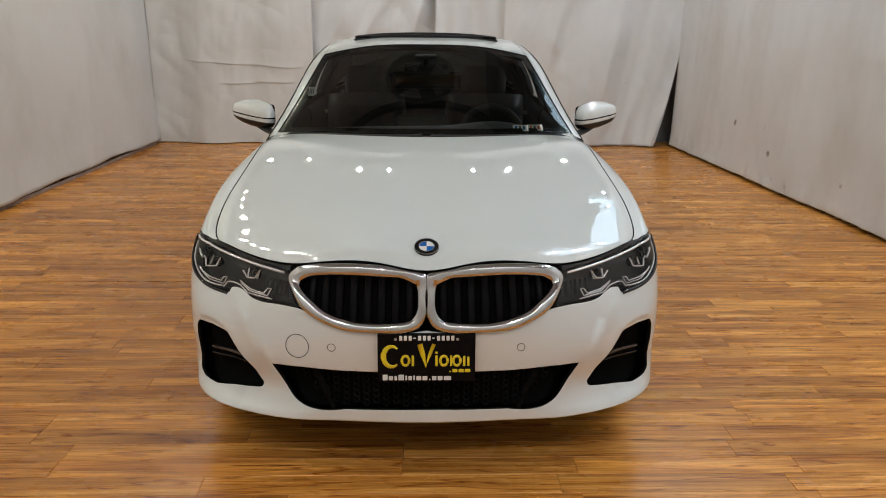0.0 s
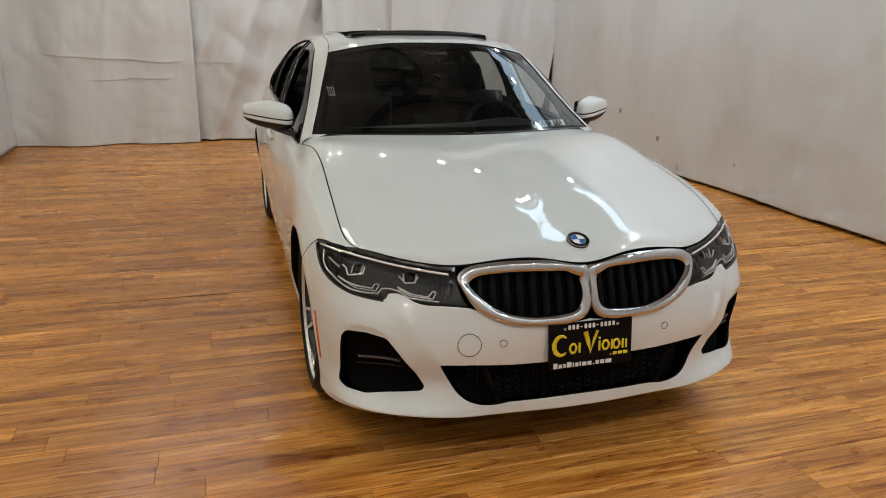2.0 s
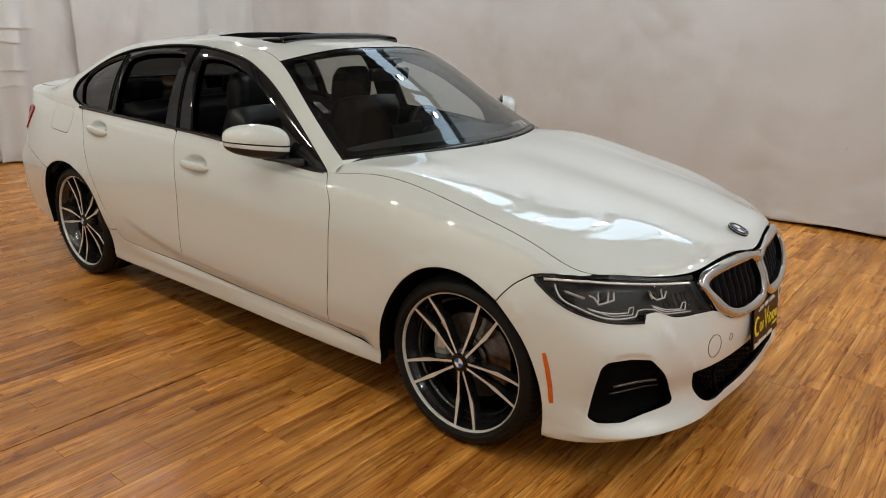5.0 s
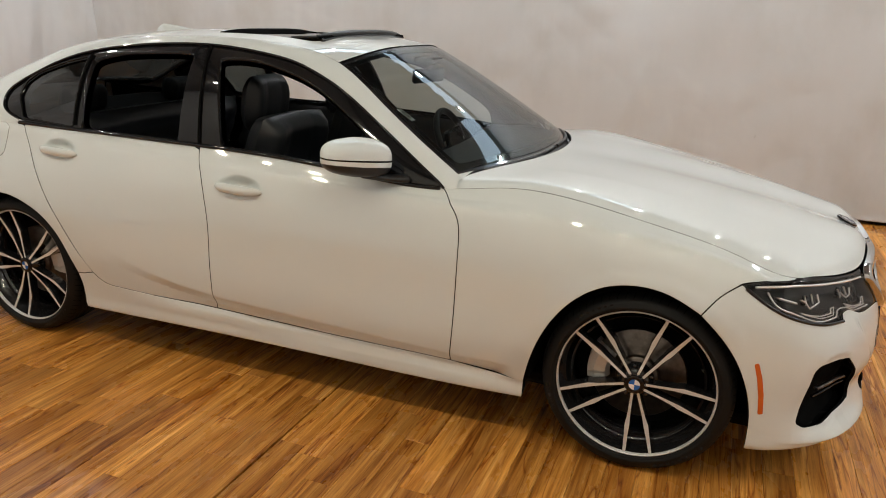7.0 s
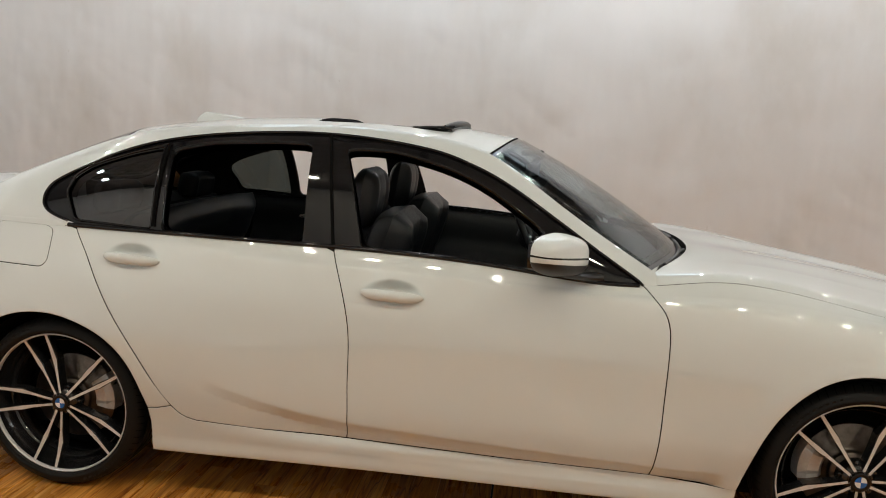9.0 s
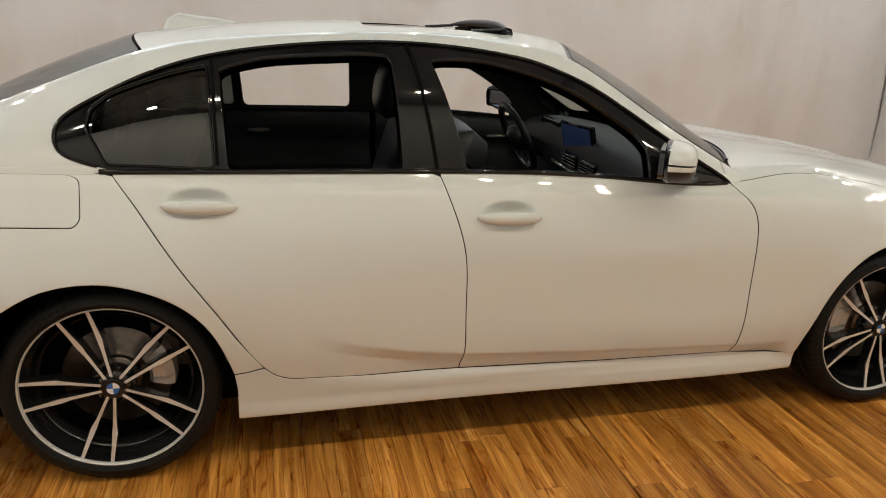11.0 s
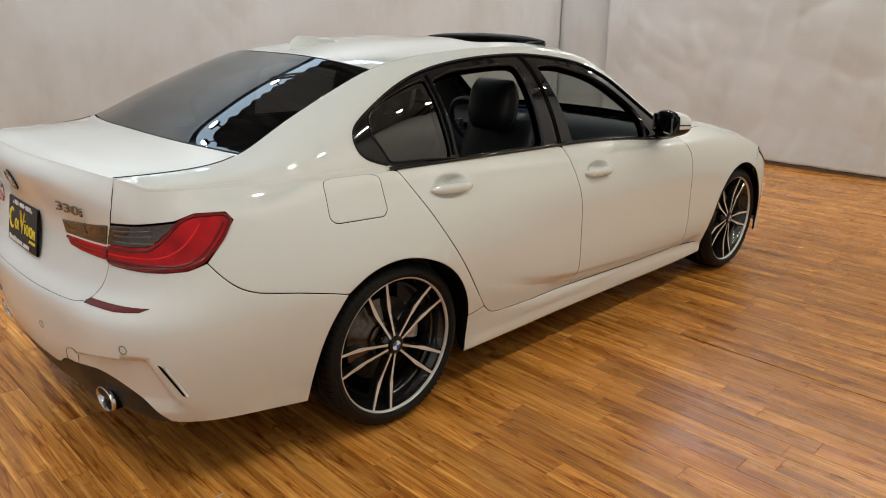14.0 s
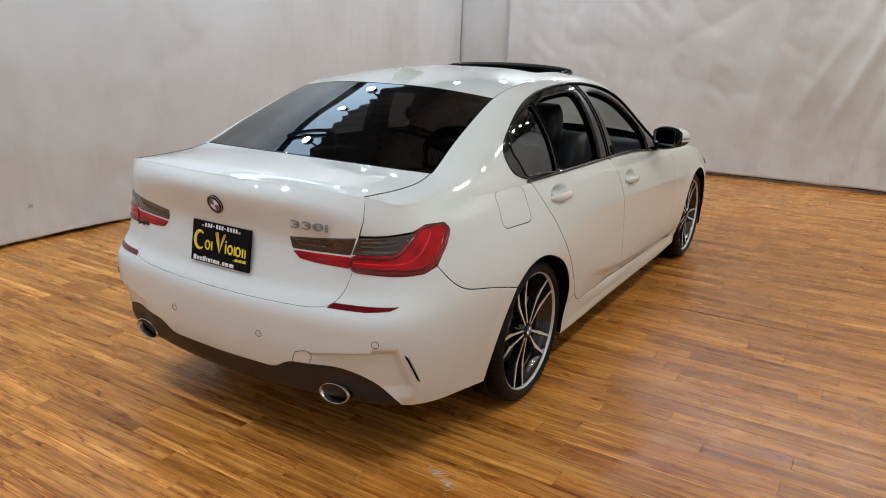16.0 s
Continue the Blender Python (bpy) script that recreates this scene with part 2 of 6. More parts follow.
GUIDE = plain("light_guide", (0.92, 0.92, 0.93), 0.14, metal=0.55, coat=0.6)
CEILING = plain("dark_ceiling_board", (0.30, 0.30, 0.305), 0.8, scale=6, vary=0.2)
WALLBOARD = plain("painted_wallboard", (0.20, 0.195, 0.185), 0.8, scale=4, vary=0.1)
DARK_CLOTH = plain("dark_cloth", (0.07, 0.072, 0.078), 0.85, scale=8, vary=0.15)
RIB_GREY = plain("rib_grey", (0.10, 0.10, 0.10), 0.3, metal=0.5)
TAPE = plain("old_tape", (0.50, 0.47, 0.42), 0.5)
BATTEN = plain("dusty_batten_wood", (0.26, 0.19, 0.16), 0.7, scale=20, vary=0.2)
IRON = plain("painted_iron", (0.03, 0.03, 0.032), 0.5)


def glow_material(name, color, strength):
    m, t, b = nodes_of(name)
    b.inputs["Base Color"].default_value = (0.03, 0.03, 0.03, 1)
    b.inputs["Emission Color"].default_value = (*color, 1)
    b.inputs["Emission Strength"].default_value = strength
    return m


LAMP_FACE = glow_material("lamp_face", (0.96, 0.985, 1.0), LAMP_GLOW)
LAMP_FACE_WARM = glow_material("warm_lamp_face", (1.0, 0.94, 0.75), LAMP_GLOW * 0.66)
SKYLIGHT = glow_material("skylight_sheet", (0.62, 0.82, 1.0), 4.0)
SCREEN_GLOW = glow_material("screen_face", (0.05, 0.14, 0.45), 0.06)


# ---- building helpers ----
def mesh_of(name, verts, faces, mat, normals=None, flat=False):
    me = bpy.data.meshes.new(name)
    me.from_pydata([tuple(map(float, v)) for v in verts], [], [tuple(map(int, f)) for f in faces])
    me.materials.append(mat)
    if not flat:
        me.polygons.foreach_set("use_smooth", [True] * len(me.polygons))
    if normals is not None:
        me.normals_split_custom_set([tuple(map(float, n)) for n in normals])
    return me


def put(name, data, parent=None, label="", m=None):
    ob = new(name, data)
    if parent is not None:
        ob.parent = parent
    if m is not None:
        ob.matrix_basis = m
    if label:
        ob["label"] = label
    return ob


def part(name, bm, mat, parent=None, label="", smooth=False, m=None):
    me = bpy.data.meshes.new(name)
    bm.to_mesh(me)
    bm.free()
    me.materials.append(mat)
    if smooth:
        me.polygons.foreach_set("use_smooth", [True] * len(me.polygons))
        if smooth is not True:
            me.set_sharp_from_angle(angle=radians(smooth))
    return put(name, me, parent, label, m)


def thing(name, label, category, group="", m=None):
    ob = new(name)
    ob.empty_display_size = 0.1
    if m is not None:
        ob.matrix_basis = m
    return tagged(ob, label, category, group)


def box(bm, x0, x1, y0, y1, z0, z1, bevel=0.0, segments=2):
    r = bmesh.ops.create_cube(bm, size=1, matrix=Matrix.Translation(((x0 + x1) / 2, (y0 + y1) / 2, (z0 + z1) / 2)) @ Matrix.Diagonal((x1 - x0, y1 - y0, z1 - z0, 1)))
    if bevel:
        es = {e for v in r["verts"] for e in v.link_edges}
        bmesh.ops.bevel(bm, geom=list(es), offset=bevel, segments=segments, affect="EDGES", profile=0.5)
    return bm


def lathe(profile, n=48, axis="x", cap=False):
    """Verts and faces of a profile of (radius, along) turned about an axis."""
    vs, fs = [], []
    for i in range(n):
        a = 2 * math.pi * i / n
        for r, d in profile:
            c, s = r * math.cos(a), r * math.sin(a)
            vs.append((d, c, s) if axis == "x" else (c, s, d) if axis == "z" else (c, d, s))
    k = len(profile)
    for i in range(n):
        j = (i + 1) % n
        for p in range(k - 1):
            fs.append((i * k + p, i * k + p + 1, j * k + p + 1, j * k + p))
    return vs, fs


def tube(points, radius, n=8, closed=False, flat=1.0):
    """Verts and faces of a round bar along points."""
    pts = [Vector(p) for p in points]
    vs, fs = [], []
    m = len(pts)
    for i, p in enumerate(pts):
        a = pts[(i - 1) % m] if closed or i else p
        b = pts[(i + 1) % m] if closed or i < m - 1 else p
        d = (b - a).normalized()
        u = d.cross(Vector((0, 0, 1)) if abs(d.z) < 0.9 else Vector((0, 1, 0))).normalized()
        w = d.cross(u)
        rr = radius[i] if isinstance(radius, (list, tuple)) else radius
        for k in range(n):
            g = 2 * math.pi * k / n
            vs.append(p + u * rr * math.cos(g) + w * rr * flat * math.sin(g))
    for i in range(m if closed else m - 1):
        j = (i + 1) % m
        for k in range(n):
            l = (k + 1) % n
            fs.append((i * n + k, j * n + k, j * n + l, i * n + l))
    if not closed:
        fs += [tuple(range(n))[::-1], tuple((m - 1) * n + k for k in range(n))]
    return vs, fs


def curve(points, step=0.02):
    """A smooth line through points of the plane, in even steps, its end left off."""
    p = np.array(points, float)
    t = np.concatenate([[0], np.cumsum(np.maximum(np.linalg.norm(np.diff(p, axis=0), axis=1), 1e-6))])
    n = max(2, int(t[-1] / step) + 1)
    return [tuple(r) for r in Spline(t, p)(np.linspace(0, t[-1], n))[:-1]]


def straight(points, step=0.02):
    out = []
    for a, b in zip(points[:-1], points[1:]):
        n = max(1, int(math.hypot(b[0] - a[0], b[1] - a[1]) / step))
        out += [(a[0] + (b[0] - a[0]) * i / n, a[1] + (b[1] - a[1]) * i / n) for i in range(n)]
    return out


def inside(poly, pts):
    poly, pts = np.asarray(poly), np.asarray(pts)
    x, y = pts[:, 0], pts[:, 1]
    res = np.zeros(len(pts), bool)
    a, b = poly, np.roll(poly, -1, 0)
    for (x0, y0), (x1, y1) in zip(a, b):
        if y0 == y1:
            continue
        c = ((y0 > y) != (y1 > y)) & (x < (x1 - x0) * (y - y0) / (y1 - y0) + x0)
        res ^= c
    return res


def offset(poly, d):
    """Moves a closed outline inwards by d."""
    p = np.asarray(poly, float)
    area = np.sum(p[:, 0] * np.roll(p[:, 1], -1) - np.roll(p[:, 0], -1) * p[:, 1])
    e = np.roll(p, -1, 0) - p
    e /= np.maximum(np.linalg.norm(e, axis=1), 1e-9)[:, None]
    n = np.stack([-e[:, 1], e[:, 0]], 1) * np.sign(area)
    m = n + np.roll(n, 1, 0)
    l = np.maximum((m * m).sum(1), 0.8)
    return p + m / l[:, None] * 2 * d


def panel(f, outline, holes=(), step=0.035, gap=0.0016, lip=0.0028, depth=0.028, lift=0.0, dense=()):
    """Sheet over the surface f(a, b), cut to an outline of the plane (a, b), with rounded, turned-in edges.
    dense: (a, b, half width, half height, step) where the sheet is finer. Gives verts, faces, loop normals."""
    def clean(p):
        p = np.asarray(p, float)
        keep = [p[0]]
        for r in p[1:]:
            if np.hypot(*(r - keep[-1])) > 1.5e-3:
                keep.append(r)
        while np.hypot(*(keep[0] - keep[-1])) < 1.5e-3:
            keep.pop()
        return np.array(keep)
    loops = [clean(outline)] + [clean(h) for h in holes]
    outer = [offset(loops[0], gap)] + [offset(h, -gap) for h in loops[1:]]
    inner = [offset(loops[0], gap + lip)] + [offset(h, -gap - lip) for h in loops[1:]]
    lo, hi = loops[0].min(0), loops[0].max(0)
    gs = []
    for k, (x0, x1, y0, y1, st) in enumerate([(lo[0], hi[0], lo[1], hi[1], step)] + [(a - w, a + w, b - h, b + h, s) for a, b, w, h, s in dense]):
        xs, ys = np.arange(x0 + st / 3, x1, st), np.arange(y0 + st / 3, y1, st * 0.87)
        g = np.array([(x + (j % 2) * st / 2, y) for j, y in enumerate(ys) for x in xs]).reshape(-1, 2)
        if k == 0:
            for a, b, w, h, s in dense:
                g = g[(np.abs(g[:, 0] - a) > w + s) | (np.abs(g[:, 1] - b) > h + s)]
        ok = inside(inner[0], g)
        for h in inner[1:]:
            ok &= ~inside(h, g)
        g = g[ok]
        edge = np.concatenate(inner)
        far = np.array([np.min((edge[:, 0] - x) ** 2 + (edge[:, 1] - y) ** 2) for x, y in g]) > (st * 0.5) ** 2 if len(g) else []
        gs.append(g[far] if len(g) else g)
    pts = [Vector(p) for l in inner for p in l]
    edges, base, starts = [], 0, []
    for l in inner:
        starts.append(base)
        edges += [(base + i, base + (i + 1) % len(l)) for i in range(len(l))]
        base += len(l)
    pts += [Vector(p) for g in gs for p in g]
    from mathutils import geometry
    vs2, _, fs, ov, _, _ = geometry.delaunay_2d_cdt(pts, edges, [], 0, 1e-7)
    vs2 = np.array([tuple(v) for v in vs2])
    where = {}
    for i, o in enumerate(ov):
        for k in o:
            where[k] = i
    tri = np.array([f_ for f_ in fs])
    mid = vs2[tri].mean(1)
    ok = inside(inner[0], mid)
    for h in inner[1:]:
        ok &= ~inside(h, mid)
    tri = tri[ok]

    def lay(p):
        e = 5e-4
        a, b = p[:, 0], p[:, 1]
        pos = f(a, b)
        n = np.cross(f(a + e, b) - f(a - e, b), f(a, b + e) - f(a, b - e))
        return pos, n / np.maximum(np.linalg.norm(n, axis=1), 1e-12)[:, None]
    pos, nor = lay(vs2)
    mi = []
    sgn = np.sign(np.median((nor * (pos - np.array([0, 1.5, 0.55]))).sum(1)))
    nor *= sgn
    V = list(pos + nor * lift)
    F, L = [], []
    for t in tri:
        a, b, c = t
        if np.dot(np.cross(V[b] - V[a], V[c] - V[a]), nor[a] + nor[b] + nor[c]) < 0:
            t = t[::-1]
        F.append(tuple(t))
        mi.append(0)
        L += [nor[i] for i in t]
    for st0, li, lo_ in zip(starts, inner, outer):
        p1, n1 = lay(lo_)
        n1 *= sgn
        k = len(li)
        ring0 = [where[st0 + i] for i in range(k)]
        out = p1 - np.array([V[i] for i in ring0])
        out -= (out * n1).sum(1)[:, None] * n1
        out /= np.maximum(np.linalg.norm(out, axis=1), 1e-9)[:, None]
        soft = n1 + out * 0.9
        soft /= np.linalg.norm(soft, axis=1)[:, None]
        b1 = len(V)
        V += list(p1 + n1 * (lift - 0.0012))
        b2 = len(V)
        V += list(p1 + n1 * (lift - depth))
        for i in range(k):
            j = (i + 1) % k
            q = (ring0[i], ring0[j], b1 + j, b1 + i)
            nn = (nor[ring0[i]], nor[ring0[j]], soft[j], soft[i])
            w = (b1 + i, b1 + j, b2 + j, b2 + i)
            wn = (soft[i], soft[j], out[j], out[i])
            c = np.cross(V[q[1]] - V[q[0]], V[q[3]] - V[q[0]])
            if np.dot(c, n1[i]) < 0:
                q, nn, w, wn = q[::-1], nn[::-1], w[::-1], wn[::-1]
            if len(set(q)) == 4:
                F.append(q)
                mi.append(0)
                L += list(nn)
            mi.append(1)
            F.append(w)
            L += list(wn)
    return V, F, L, mi


def sheet(name, f, outline, mat, parent, label="", **kw):
    V, F, L, mi = panel(f, outline, **kw)
    me = mesh_of(name, V, F, mat, L)
    # turned-in edges are coloured black to put shade into the panel gaps
    if mat is PAINT:
        me.materials.append(VOID)
        me.polygons.foreach_set("material_index", mi)
    return put(name, me, parent, label)


def grid_sheet(name, f, us, vs, mat, parent, label="", skip=None):
    """An even net over f(u, v), with smooth normals."""
    uu, vv = np.meshgrid(us, vs)
    P = f(uu.ravel(), vv.ravel())
    n, m = len(us), len(vs)
    F = [(j * n + i, j * n + i + 1, (j + 1) * n + i + 1, (j + 1) * n + i) for j in range(m - 1) for i in range(n - 1)
         if not (skip and skip((us[i] + us[i + 1]) / 2, (vs[j] + vs[j + 1]) / 2))]
    return put(name, mesh_of(name, P, F, mat), parent, label)


# ---- car surfaces ----
class Spline:
    """Natural cubic through (t, values)."""
    def __init__(self, t, p):
        self.t = t = np.asarray(t, float)
        self.p = p = np.asarray(p, float).reshape(len(t), -1)
        n = len(t)
        h = np.diff(t)
        a = np.eye(n)
        b = np.zeros_like(p)
        for i in range(1, n - 1):
            a[i, i - 1:i + 2] = h[i - 1], 2 * (h[i - 1] + h[i]), h[i]
            b[i] = 6 * ((p[i + 1] - p[i]) / h[i] - (p[i] - p[i - 1]) / h[i - 1])
        self.m = np.linalg.solve(a, b)
    def __call__(self, x):
        x = np.clip(np.atleast_1d(np.asarray(x, float)), self.t[0], self.t[-1])
        i = np.clip(np.searchsorted(self.t, x) - 1, 0, len(self.t) - 2)
        h = (self.t[i + 1] - self.t[i])[:, None]
        u = ((x - self.t[i])[:, None]) / h
        v = 1 - u
        return (v * self.p[i] + u * self.p[i + 1]
                + h * h / 6 * ((v ** 3 - v) * self.m[i] + (u ** 3 - u) * self.m[i + 1]))

# plan outline at its widest, from the nose's middle round one side to the tail's middle: (y, half width)
PLAN = [(-.815, 0), (-.811, .15), (-.797, .31), (-.775, .45), (-.724, .58), (-.660, .705), (-.570, .810), (-.44, .868),
        (-.28, .895), (0, .910), (.5, .908), (1.2, .908), (2.0, .910), (2.85, .913), (3.2, .902), (3.45, .872),
        (3.635, .840), (3.772, .760), (3.845, .605), (3.875, .42), (3.897, .2), (3.902, 0)]
PLAN_Q = np.concatenate([[0], np.cumsum(np.hypot(*np.diff(np.array(PLAN), axis=0).T))])
_plan = Spline(np.concatenate([-PLAN_Q[:0:-1][-3:], PLAN_Q, 2 * PLAN_Q[-1] - PLAN_Q[-2:-5:-1]]),
               [(y, -w) for y, w in PLAN[3:0:-1]] + PLAN + [(y, -w) for y, w in PLAN[-2:-5:-1]])
Q_END = PLAN_Q[-1]

def at_s(s):
    return np.interp(s, range(len(PLAN_Q)), PLAN_Q)

# lines along the body, bottom to top: (station along PLAN, inset, height)
LINES = [
    # tucked-under edge
    [(0, .10, .185), (4, .10, .185), (7, .09, .19), (9, .10, .195), (11, .09, .185), (13, .09, .20), (15, .07, .25), (17, .09, .27), (21, .14, .27)],
    # bottom edge
    [(0, .022, .212), (2, .022, .212), (4, .010, .208), (5, .008, .204), (6, .014, .198), (7, .012, .185), (9, .05, .195), (10, .048, .190), (11, .048, .188), (12, .047, .190), (13, .05, .20), (14.2, .045, .235), (15, .045, .25), (16, .05, .275), (17, .065, .29), (19, .075, .285), (21, .075, .28)],
    # lower lip and sill face
    [(0, .012, .240), (2, .012, .240), (4, .004, .236), (5, .002, .236), (6, .004, .240), (7, .003, .25), (9, .045, .25), (10, .042, .25), (11, .042, .25), (12, .040, .25), (13, .04, .27), (14.2, .030, .31), (15, .028, .33), (16, .025, .35), (17, .030, .36), (19, .035, .36), (21, .035, .36)],
    # crease over the sill
    [(0, .022, .33), (2, .022, .33), (4, .034, .325), (5, .036, .32), (6, .022, .32), (7, .004, .34), (9, .034, .295), (10, .028, .295), (11, .027, .295), (12, .026, .305), (13, .03, .36), (14.2, .016, .40), (15, .012, .42), (17, .014, .44), (19, .014, .44), (21, .012, .44)],
    # lower door
    [(0, .008, .43), (2, .006, .43), (4, .004, .43), (6, .003, .44), (7, 0, .46), (9, .008, .44), (10, .008, .41), (11, .006, .41), (12, .005, .43), (13, .005, .50), (15, .002, .52), (17, .003, .53), (19, .003, .53), (21, .002, .53)],
    # widest
    [(0, .006, .53), (2, .008, .53), (4, .015, .53), (6, .012, .55), (7, .006, .58), (9, 0, .64), (10, .010, .57), (11, .009, .58), (12, .006, .61), (13, 0, .66), (15, .004, .64), (16, .008, .64), (17, .008, .64), (19, .005, .64), (21, .004, .64)],
    # below the shoulder
    [(0, .028, .63), (2, .033, .63), (4, .047, .63), (5, .058, .63), (6, .055, .65), (7, .025, .67), (8, .018, .70), (9, .018, .76), (10, .018, .74), (11, .016, .755), (12, .020, .785), (13, .032, .80), (14, .030, .785), (15, .030, .77), (16, .046, .755), (17, .060, .735), (19, .058, .725), (21, .056, .72)],
    # shoulder
    [(0, .055, .69), (2, .06, .69), (4, .077, .69), (5, .088, .70), (6, .087, .71), (7, .055, .735), (8, .055, .785), (9, .055, .84), (10, .046, .865), (11, .050, .885), (12, .054, .91), (13, .080, .92), (14, .078, .92), (15, .072, .91), (16, .085, .89), (17, .088, .87), (18, .083, .86), (19, .080, .868), (21, .077, .872)],
    # upper shoulder
    [(0, .056, .708), (1, .062, .722), (2, .070, .722), (3, .08, .708), (4, .092, .714), (5, .108, .725), (6, .108, .735), (7, .082, .752), (8, .083, .803), (9, .09, .866), (10, .085, .912), (10.3, .078, .905), (11, .070, .922), (12, .074, .952), (13, .097, .965), (14, .100, .968), (15, .102, .97), (16, .108, .965), (17, .097, .96), (18, .073, .99), (19, .049, 1.015), (21, .036, 1.025)],
    # top edge: bonnet, window sill, boot
    [(0, .066, .730), (1, .078, .750), (2, .088, .752), (3, .096, .735), (4, .105, .733), (5, .122, .745), (6, .123, .757), (7, .107, .764), (8, .115, .815), (9, .135, .882), (9.6, .142, .938), (10, .13, .952), (10.3, .105, .931), (11, .095, .955), (12, .096, .987), (13, .115, 1.0), (14, .125, 1.01), (15, .14, 1.02), (16, .135, 1.028), (16.8, .115, 1.036), (17.3, .108, 1.050), (18, .094, 1.066), (19, .078, 1.078), (21, .068, 1.082)],
]
_lines = []
for line in LINES:
    line = np.array(line)
    q = at_s(line[:, 0])
    lo, hi = slice(1, 3), slice(-3, -1)
    q2 = np.concatenate([-q[lo][::-1], q, 2 * Q_END - q[hi][::-1]])
    d2 = np.concatenate([line[lo][::-1], line, line[hi][::-1]])
    _lines.append(Spline(q2, d2[:, 1:]))
V_TOP = len(LINES) - 1

def dents(q, z, facet=1):
    """Inward steps pressed into the sheet: cups behind the handles and the lower step of the rear bumper."""
    d = np.zeros_like(q)
    for q0, z0 in ((4.012, .914), (3.046, .856)):
        rr = ((q - q0) / .104) ** 2 + ((z - z0) / .046) ** 2
        d += .036 * np.clip(1 - rr, 0, 1) ** 2
    crease = np.interp(q, [2.1, 2.66, 3.19, 3.36, 3.53, 3.67, 3.8], [.322, .346, .378, .402, .436, .478, .53])
    t = .0025 * np.log1p(np.exp(np.clip((crease - z) / .0025, -30, 30)))
    fade = np.clip((q - 1.88) / .08, 0, 1) * np.clip((3.76 - q) / .45, 0, 1) ** 1.2
    foot = np.interp(q, [2.134, 2.65, 3.195, 3.53, 3.752, 3.85], [.283, .29, .309, .315, .327, .378])
    if not facet:
        t = np.maximum(crease - foot, 0)
    low = 1 if facet else np.clip((z - foot + .055) / .055, 0, 1) ** 1.5
    d += np.minimum(.55 * t, .024) * fade * low
    edge = .535 - .22 * np.abs(q - 5.27) ** 1.3
    t = np.clip((edge - z) / .010, 0, 1)
    u = np.clip((q - 5.165 - (z - .4) * .5) / .03, 0, 1) * np.clip((5.62 - q) / .16, 0, 1)
    d += .019 * t * t * (3 - 2 * t) * u * u * (3 - 2 * u) * np.clip((z - .33) / .05, 0, 1)
    # flanges round the wheel arches
    for q0, z0, r0, h in ((1.465, .325, .432, .0030), (4.33, .32, .425, .003)):
        t = np.clip((r0 - np.hypot(q - q0, z - z0)) / .035, 0, 1)
        d -= h * t * t * (3 - 2 * t) * np.clip((z - .30) / .12, 0, 1)
    # front bumper: step over the corner inlets and a ridge down from the lamps
    brow = .530 - ((q - .80) / .10) ** 2 * .028
    t = np.clip((brow - z) / .022, 0, 1)
    d += .007 * t * t * (3 - 2 * t) * np.clip((q - .66) / .05, 0, 1) * np.clip((.94 - q) / .05, 0, 1) * np.clip((z - .20) / .06, 0, 1)
    # lower blade under the corner inlets
    ends = np.clip((q - .36) / .22, 0, 1) * np.clip((1.0 - q) / .25, 0, 1)
    d -= .016 * ends * np.exp(-((z - .224) / np.where(z > .224, .026, .009)) ** 2)
    k = np.clip((z - .43) / .18, 0, 1)
    off = (q - (.535 + .135 * k)) / np.where(q < .535 + .135 * k, .012, .05)
    d -= .009 * np.exp(-off ** 2) * np.clip((z - .40) / .06, 0, 1) * np.clip((.63 - z) / .04, 0, 1)
    return d

def shell(q, v, facet=1):
    """Body side at arc length q and line number v: arrays of (half width, y, z)."""
    q, v = np.broadcast_arrays(np.atleast_1d(q).astype(float), np.atleast_1d(v).astype(float))
    s = np.where(q < 0, -1.0, 1.0)
    qa = np.abs(q)
    s, qa = np.where(qa > Q_END, -s, s), np.where(qa > Q_END, 2 * Q_END - qa, qa)
    e = 1e-3
    a, b = _plan(qa - e), _plan(qa + e)
    p = _plan(qa)
    t = (b - a)
    t /= np.linalg.norm(t, axis=1)[:, None]
    n = np.stack([-t[:, 1], t[:, 0]], 1)  # outward in (y, w)
    g = np.stack([l(qa) for l in _lines])  # k, n, (d, z)
    i = np.clip(np.floor(v).astype(int), 0, V_TOP - 1)
    u = (v - i)[:, None]
    r = np.arange(len(qa))
    p0, p1, p2, p3 = g[np.maximum(i - 1, 0), r], g[i, r], g[i + 1, r], g[np.minimum(i + 2, V_TOP), r]
    m1, m2 = (p2 - p0) / 2, (p3 - p1) / 2
    c = (2 * u ** 3 - 3 * u ** 2 + 1) * p1 + (u ** 3 - 2 * u ** 2 + u) * m1 + (3 * u ** 2 - 2 * u ** 3) * p2 + (u ** 3 - u ** 2) * m2
    yw = p - n * (c[:, :1] + dents(qa, c[:, 1], facet)[:, None])
    return np.stack([yw[:, 1] * s, yw[:, 0], c[:, 1]], 1)

def v_at(q, z):
    """Line numbers at which the shell stands at the heights z."""
    q, z = np.broadcast_arrays(np.atleast_1d(q).astype(float), np.atleast_1d(z).astype(float))
    lo, hi = np.full(q.shape, 1.0), np.full(q.shape, float(V_TOP))
    for _ in range(30):
        mid = (lo + hi) / 2
        up = shell(q, mid)[:, 2] < z
        lo, hi = np.where(up, mid, lo), np.where(up, hi, mid)
    return (lo + hi) / 2

